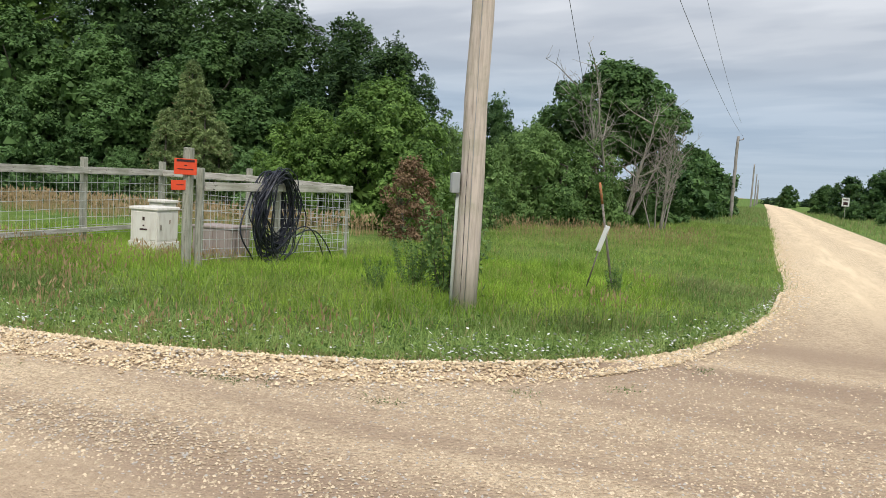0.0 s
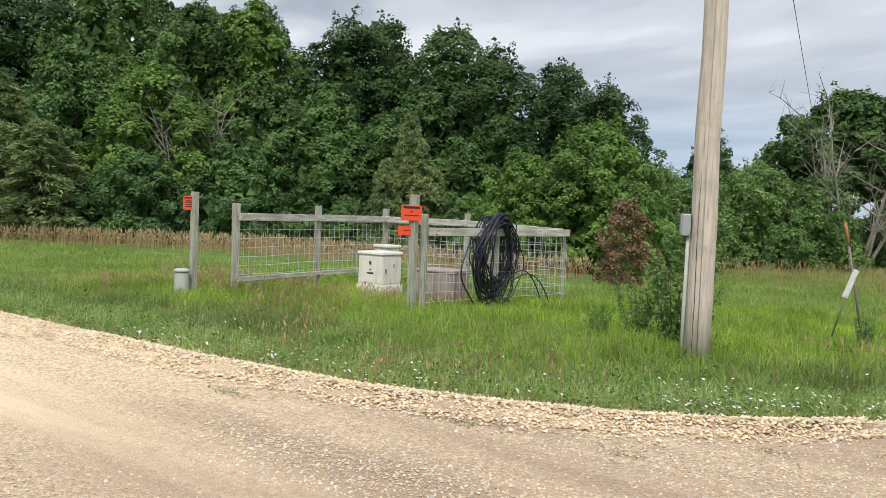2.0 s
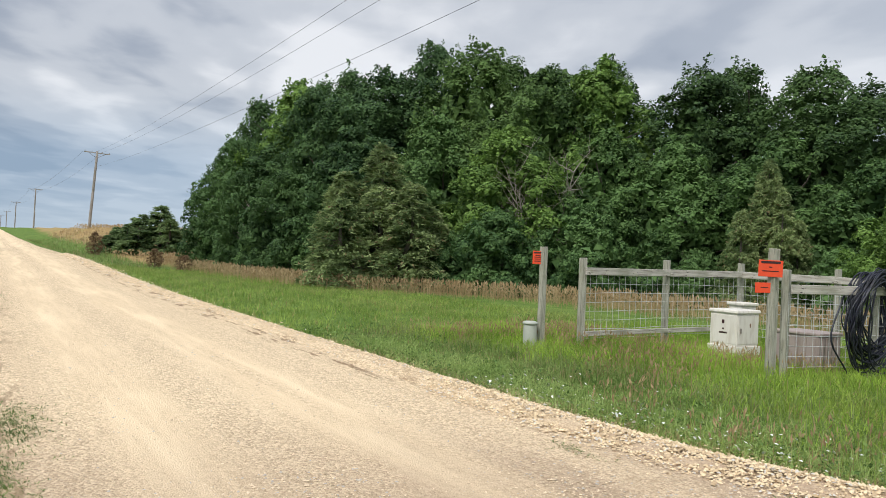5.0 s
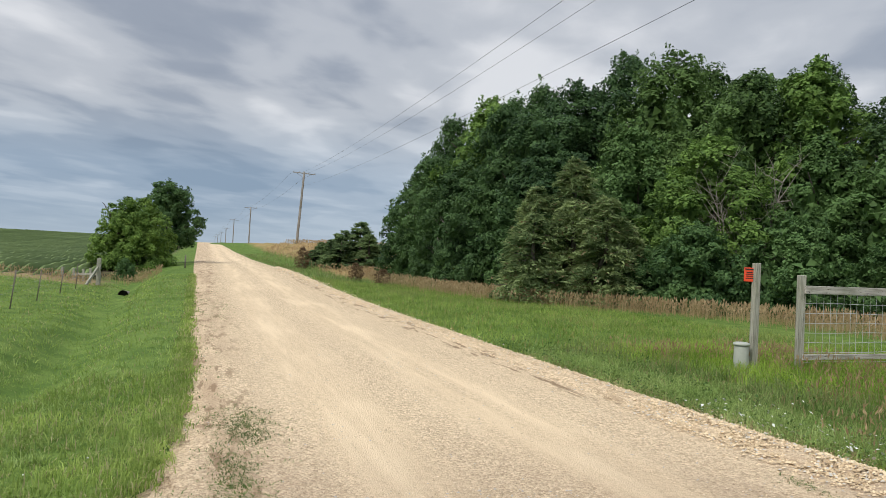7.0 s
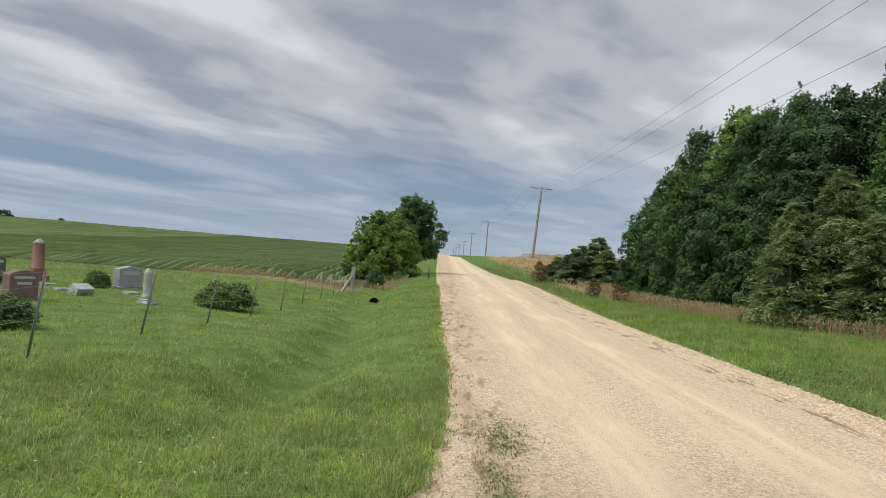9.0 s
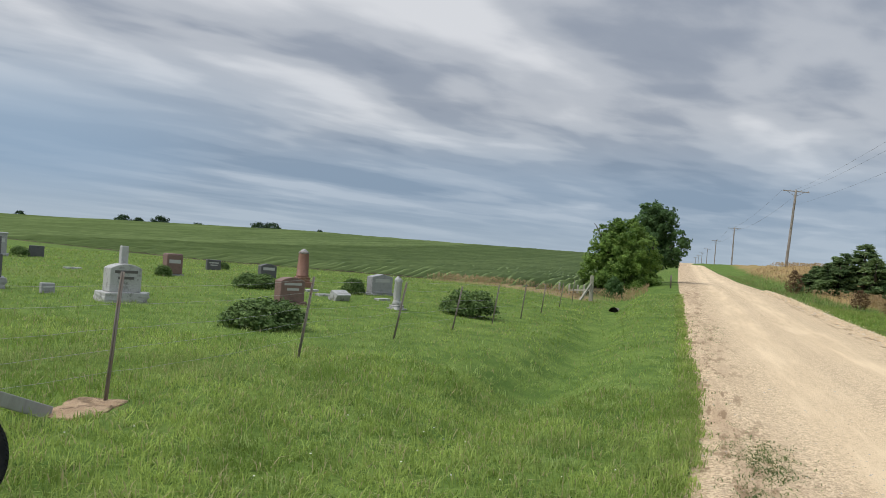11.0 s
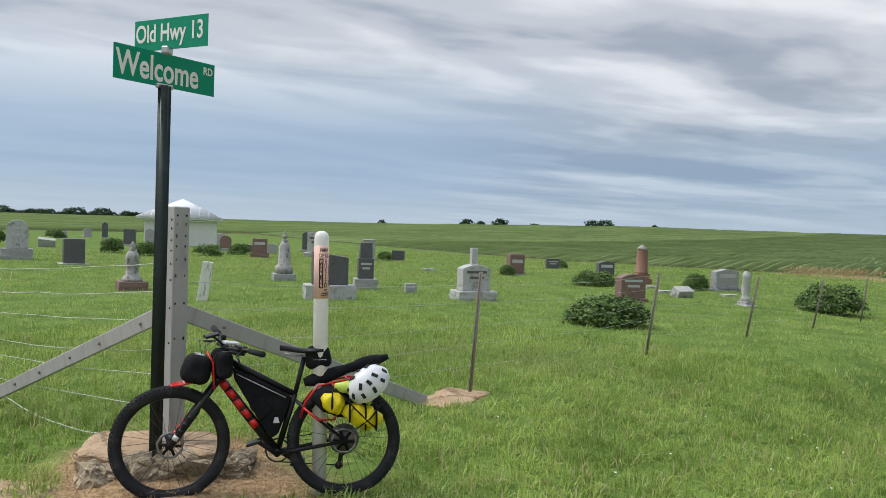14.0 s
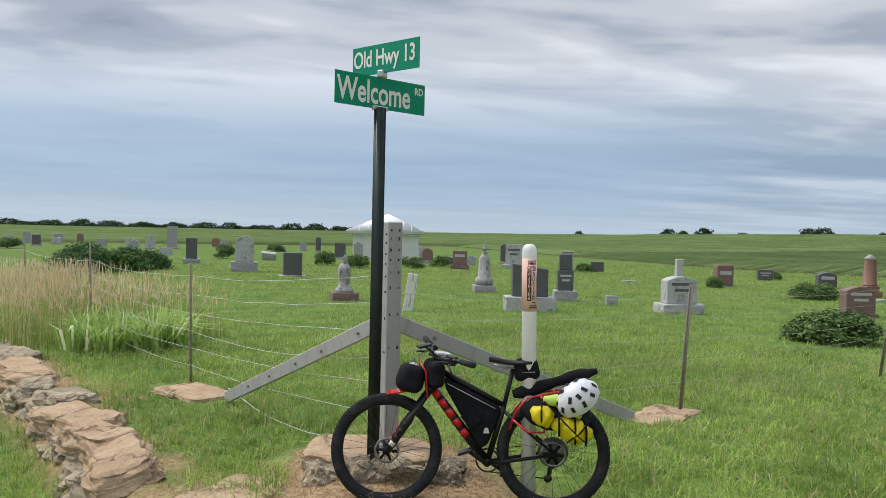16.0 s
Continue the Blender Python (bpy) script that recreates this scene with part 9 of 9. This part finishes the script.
# front rack and roll bag
rack = npart("front_rack", joined([tube([(0.04, s, 0.04), (0.15, s * 1.1, -0.005), (0.26, s * 1.1, -0.02)], 0.006, 6) for s in (-0.06, -0.02, 0.02, 0.06)] + [tube([(0.26, -0.07, -0.02), (0.275, 0, -0.025), (0.26, 0.07, -0.02)], 0.006, 6), tube([(0.02, -0.085, -0.05), (0.03, -0.085, 0.12), (0.06, -0.05, 0.17), (0.06, 0.05, 0.17), (0.03, 0.085, 0.12), (0.02, 0.085, -0.05)], 0.006, 6)]), M_REDPAINT, steer, "red tubular front rack", True)
bag = put(part("front_bag", block(0.185, 0.235, 0.175, 0.06, 5, taper=0.86), M_NYLON, steer, "black padded bag with silver stripes"), (0.145, 0, -0.01), 0, (0, -14))
for s in (-0.04, 0.04):
    v = np.array([(0.082 * np.sin(a), s, 0.092 + 0.084 * np.cos(a)) for a in np.linspace(-1.4, 1.4, 9)])
    npart("stripe", tube(v, 0.005, 4), M_REFLECT, bag, "", True)
for k in range(3):
    put(part("reflector", block(0.03, 0.018, 0.004, 0.001, 1), M_REFLECT, bag), (-0.012 + 0.012 * k, -0.03 + 0.03 * k, 0.1735), 15)

# frame bag filling the main triangle
tri = [(0.682, 0.815), (0.675, 0.745), (0.455, 0.37), (0.405, 0.40), (0.325, 0.60), (0.335, 0.637)]
bm = bmesh.new()
vs = [bm.verts.new((x, 0.036, z)) for x, z in tri]
f = bm.faces.new(vs)
ext = bmesh.ops.extrude_face_region(bm, geom=[f])
bmesh.ops.translate(bm, verts=[v for v in ext["geom"] if isinstance(v, bmesh.types.BMVert)], vec=(0, -0.072, 0))
bmesh.ops.recalc_face_normals(bm, faces=bm.faces)
bmesh.ops.bevel(bm, geom=list(bm.edges), offset=0.016, segments=3, profile=0.5, affect="EDGES")
fb = part("frame_bag", bm, M_NYLON, bike, "black frame bag filling the main triangle")
put(part("pocket", block(0.11, 0.02, 0.10, 0.008, 2), M_NYLON, fb), (0.545, 0.04, 0.53), 0, (0, -52))
put(part("patch", block(0.04, 0.004, 0.035, 0.001, 1, taper=0.5), M_REFLECT, fb, "pale printed patch"), (0.415, 0.0385, 0.47))
npart("zip", tube([(0.66, 0.037, 0.775), (0.5, 0.0375, 0.695), (0.36, 0.037, 0.625)], 0.003, 4), M_REFLECT, fb)

# saddle, post and seat pack
pipe("seat_post", [ST, (0.285, 0, 0.72), (0.25, 0, 0.87)], 0.0145)
n = 13
u = np.linspace(0, 1, n)
half = np.interp(u, [0, 0.25, 0.55, 0.8, 1.0], [0.014, 0.022, 0.036, 0.07, 0.055])
xs, zs = 0.40 - 0.27 * u, 0.918 - 0.012 * u + 0.006 * np.cos(u * 6)
sv, sf = [], []
for k in range(n):
    for a in np.linspace(0, 2 * np.pi, 12, endpoint=False):
        sv.append((xs[k], half[k] * np.cos(a), zs[k] + (0.022 if np.sin(a) > 0 else 0.014) * np.sin(a)))
for k in range(n - 1):
    for j in range(12):
        sf.append((k * 12 + j, k * 12 + (j + 1) % 12, (k + 1) * 12 + (j + 1) % 12, (k + 1) * 12 + j))
npart("saddle", (np.array(sv), [np.array(sf), np.arange(12)[None], np.arange(12)[None, ::-1] + (n - 1) * 12]), M_BLACKPAINT, bike, "narrow black saddle", True)
for s in (-0.02, 0.02):
    pipe("saddle_rail", [(0.37, s, 0.895), (0.3, s, 0.875), (0.2, s, 0.875), (0.16, s, 0.9)], 0.004, M_ALLOY, sides=6)
sp = put(part("seat_pack", block(0.17, 0.10, 0.145, 0.04, 3, taper=0.85), M_NYLON, bike, "small black wedge pack under the saddle"), (0.155, 0, 0.80), 0, (0, 8))
npart("stripe", tube([(-0.05, 0.045, 0.05), (0.03, 0.044, 0.06)], 0.004, 4), M_REFLECT, sp)

# rear rack, long roll, yellow roll held by straps
npart("rear_rack", joined([tube([(0.27, s, 0.50), (0.24, s * 1.3, 0.60), (0.16, s * 1.3, 0.70), (-0.02, s, 0.735), (-0.2, s, 0.735)], 0.007, 6) for s in (-0.06, 0.06)] + [tube([(0.25, s * 1.5, 0.57), (0.16, s * 1.9, 0.50), (0.06, s * 1.9, 0.50), (0.02, s * 1.5, 0.60), (0.08, s * 1.2, 0.72)], 0.007, 6) for s in (-0.07, 0.07)] + [tube([(x, -0.06, 0.735), (x, 0.06, 0.735)], 0.006, 6) for x in (-0.19, -0.1, -0.01)]), M_REDPAINT, bike, "red tubular rear rack", True)


def soft_roll(name, pts, radii, material, label, seed, sides=18, lump=0.08):
    rr = np.random.default_rng(seed)
    v, f = tube(pts, radii, sides)
    c = np.repeat(np.asarray(pts, float), sides, 0)
    k = 1 + lump * np.sin(v[:, 0] * 55 + seed) * np.cos(v[:, 2] * 60 + v[:, 1] * 45) + rr.normal(0, lump * 0.16, len(v))
    return npart(name, (c + (v - c) * k[:, None], f), material, bike, label, True)


def path(points, n):
    p = np.asarray(points, float)
    s = np.linspace(0, len(p) - 1, n)
    return np.stack([np.interp(s, np.arange(len(p)), p[:, k]) for k in range(3)], -1)


def sizes(values, n):
    return np.interp(np.linspace(0, 1, n), np.linspace(0, 1, len(values)), values)


soft_roll("dry_bag", path([(0.25, 0, 0.71), (0.15, 0, 0.735), (-0.02, 0, 0.795), (-0.15, 0, 0.835), (-0.275, 0, 0.865)], 22), sizes([0.024, 0.042, 0.042, 0.028, 0.038, 0.036, 0.016], 22), M_NYLON, "long black roll bag tied behind the saddle", 1)
soft_roll("black_roll", path([(0.20, 0.06, 0.63), (0.10, 0.07, 0.62), (-0.08, 0.08, 0.57), (-0.2, 0.08, 0.52)], 20), sizes([0.03, 0.085, 0.09, 0.09, 0.05], 20), M_NYLON, "black side roll on the rear rack", 2)
soft_roll("yellow_sack", path([(0.135, 0.16, 0.65), (0.10, 0.17, 0.625), (0.05, 0.17, 0.595), (0.02, 0.165, 0.58)], 16), sizes([0.02, 0.058, 0.064, 0.045], 16), M_YELLOW, "bright yellow stuff sack strapped on", 3, lump=0.16)
soft_roll("yellow_sack", path([(0.01, 0.17, 0.57), (-0.07, 0.17, 0.54), (-0.15, 0.165, 0.51), (-0.225, 0.155, 0.50)], 18), sizes([0.03, 0.07, 0.072, 0.03], 18), M_YELLOW, "bright yellow stuff sack strapped on", 5, lump=0.16)
soft_roll("lime_vest", path([(0.06, 0.13, 0.70), (-0.02, 0.15, 0.70), (-0.1, 0.16, 0.65), (-0.16, 0.16, 0.6)], 16), sizes([0.02, 0.036, 0.04, 0.035, 0.015], 16), M_LIME, "folded lime yellow vest", 4, lump=0.12)
for cxs, czs, rr_, tl in ((0.075, 0.61, 0.062, 30), (-0.03, 0.565, 0.07, 20), (-0.125, 0.515, 0.068, 15), (-0.19, 0.505, 0.062, 10)):
    c = circle(rr_, 28)
    c = np.stack([c[:, 0] * 0.10 * math.sin(radians(tl)) + cxs, 0.165 + c[:, 0], czs + c[:, 2]], -1)
    npart("strap", tube(c, 0.013, 6, closed=True, squash=0.5, up=(1, 0, 0)), M_NYLON, bike, "", True)
npart("strap", tube([(0.06, 0.205, 0.70), (-0.04, 0.235, 0.60), (-0.14, 0.24, 0.50), (-0.19, 0.22, 0.455)], 0.010, 6, squash=0.4), M_NYLON, bike, "", True)
npart("strap", tube([(-0.22, 0.21, 0.60), (-0.15, 0.24, 0.52), (-0.07, 0.235, 0.46)], 0.010, 6, squash=0.4), M_NYLON, bike, "", True)

# cranks, chain, derailleur
ring_ = circle(0.072, 40, (BB[0], BB[2]), -0.05)
npart("chainring", tube(ring_, 0.006, 5, closed=True, up=(0, 1, 0)), M_CHAIN, bike)
npart("crank", tube([(BB[0], 0.06, BB[2]), (BB[0] + 0.125, 0.075, BB[2] + 0.09)], [0.016, 0.012], 8), M_BLACKPAINT, bike, "", True)
npart("crank", tube([(BB[0], -0.06, BB[2]), (BB[0] - 0.125, -0.075, BB[2] - 0.09)], [0.016, 0.012], 8), M_BLACKPAINT, bike, "", True)
for x, y, z in ((BB[0] + 0.125, 0.125, BB[2] + 0.09), (BB[0] - 0.125, -0.125, BB[2] - 0.09)):
    put(part("pedal", block(0.095, 0.095, 0.018, 0.005, 1), M_BLACKPAINT, bike), (x, y, z - 0.009), 0, (0, 18))
npart("chain", joined([tube([(BB[0], -0.05, BB[2] + 0.072), (0.0, -0.04, WR + 0.05)], 0.004, 5), tube([(BB[0], -0.05, BB[2] - 0.072), (0.03, -0.04, WR - 0.17)], 0.004, 5)]), M_CHAIN, bike)
npart("derailleur", joined([tube([(0.0, -0.06, WR - 0.02), (0.01, -0.06, WR - 0.09), (0.03, -0.05, WR - 0.17)], [0.018, 0.016, 0.012], 8), tube([(0.03, -0.048, WR - 0.17), (0.03, -0.038, WR - 0.17)], 0.025, 12), tube([(0.01, -0.048, WR - 0.09), (0.01, -0.038, WR - 0.09)], 0.022, 12)]), M_CHAIN, bike, "long-cage rear derailleur")


# helmet resting on the load
def helmet():
    bm = bmesh.new()
    bmesh.ops.create_uvsphere(bm, u_segments=36, v_segments=22, radius=1.0)
    bmesh.ops.delete(bm, geom=[v for v in bm.verts if v.co.z < -0.28], context="VERTS")
    for v in bm.verts:
        ridge = 1 + 0.035 * math.cos(math.atan2(v.co.y, v.co.x) * 2) + 0.02 * math.cos(v.co.y * 14)
        v.co = Vector((v.co.x * 0.145 * ridge, v.co.y * 0.112 * ridge, v.co.z * 0.118))
    me = bpy.data.meshes.new("shell")
    bm.to_mesh(me)
    bm.free()
    h = thing("helmet", (0, 0, 0), "white bicycle helmet with dark vents strapped on the load", "helmet")
    obj("shell", smooth(me), M_HELMET, h)
    npart("liner", lathe([(0.088, -0.032), (0.095, -0.02), (0.098, 0.0), (0.07, 0.05), (0.0, 0.07)], 20), M_NYLON, h)
    # vents are dark pads on the shell, coloured as their inner shade
    for row, (la, count) in enumerate(((0.95, 3), (0.42, 5))):
        for side in (1, -1):
            for k in range(count):
                az = (k - (count - 1) / 2) * (0.62 if row else 0.75)
                n = Vector((math.sin(az) * math.cos(la), side * math.cos(az) * math.cos(la), math.sin(la)))
                p = Vector((n.x * 0.145, n.y * 0.112, n.z * 0.118)) * 1.012
                q = part("vent", block(0.024, 0.046 - 0.006 * (k % 2), 0.006, 0.002, 2, taper=0.85), M_HOLE, h)
                q.matrix_basis = Matrix.Translation(p) @ n.to_track_quat("Z", "Y").to_matrix().to_4x4() @ pose(0, 0, -0.001, 0, 0, 12 if k % 2 else -8)
    for side in (1, -1):
        npart("chin_strap", tube([(0.06, side * 0.09, -0.03), (0.02, side * 0.09, -0.10), (-0.02, side * 0.05, -0.15)], 0.005, 5, squash=0.5), M_NYLON, h, "", True)
    return h


hat = helmet()
hat.matrix_basis = bike.matrix_basis @ pose(-0.145, 0.17, 0.715, -38, 38, 8) @ Matrix.Scale(0.94, 4)
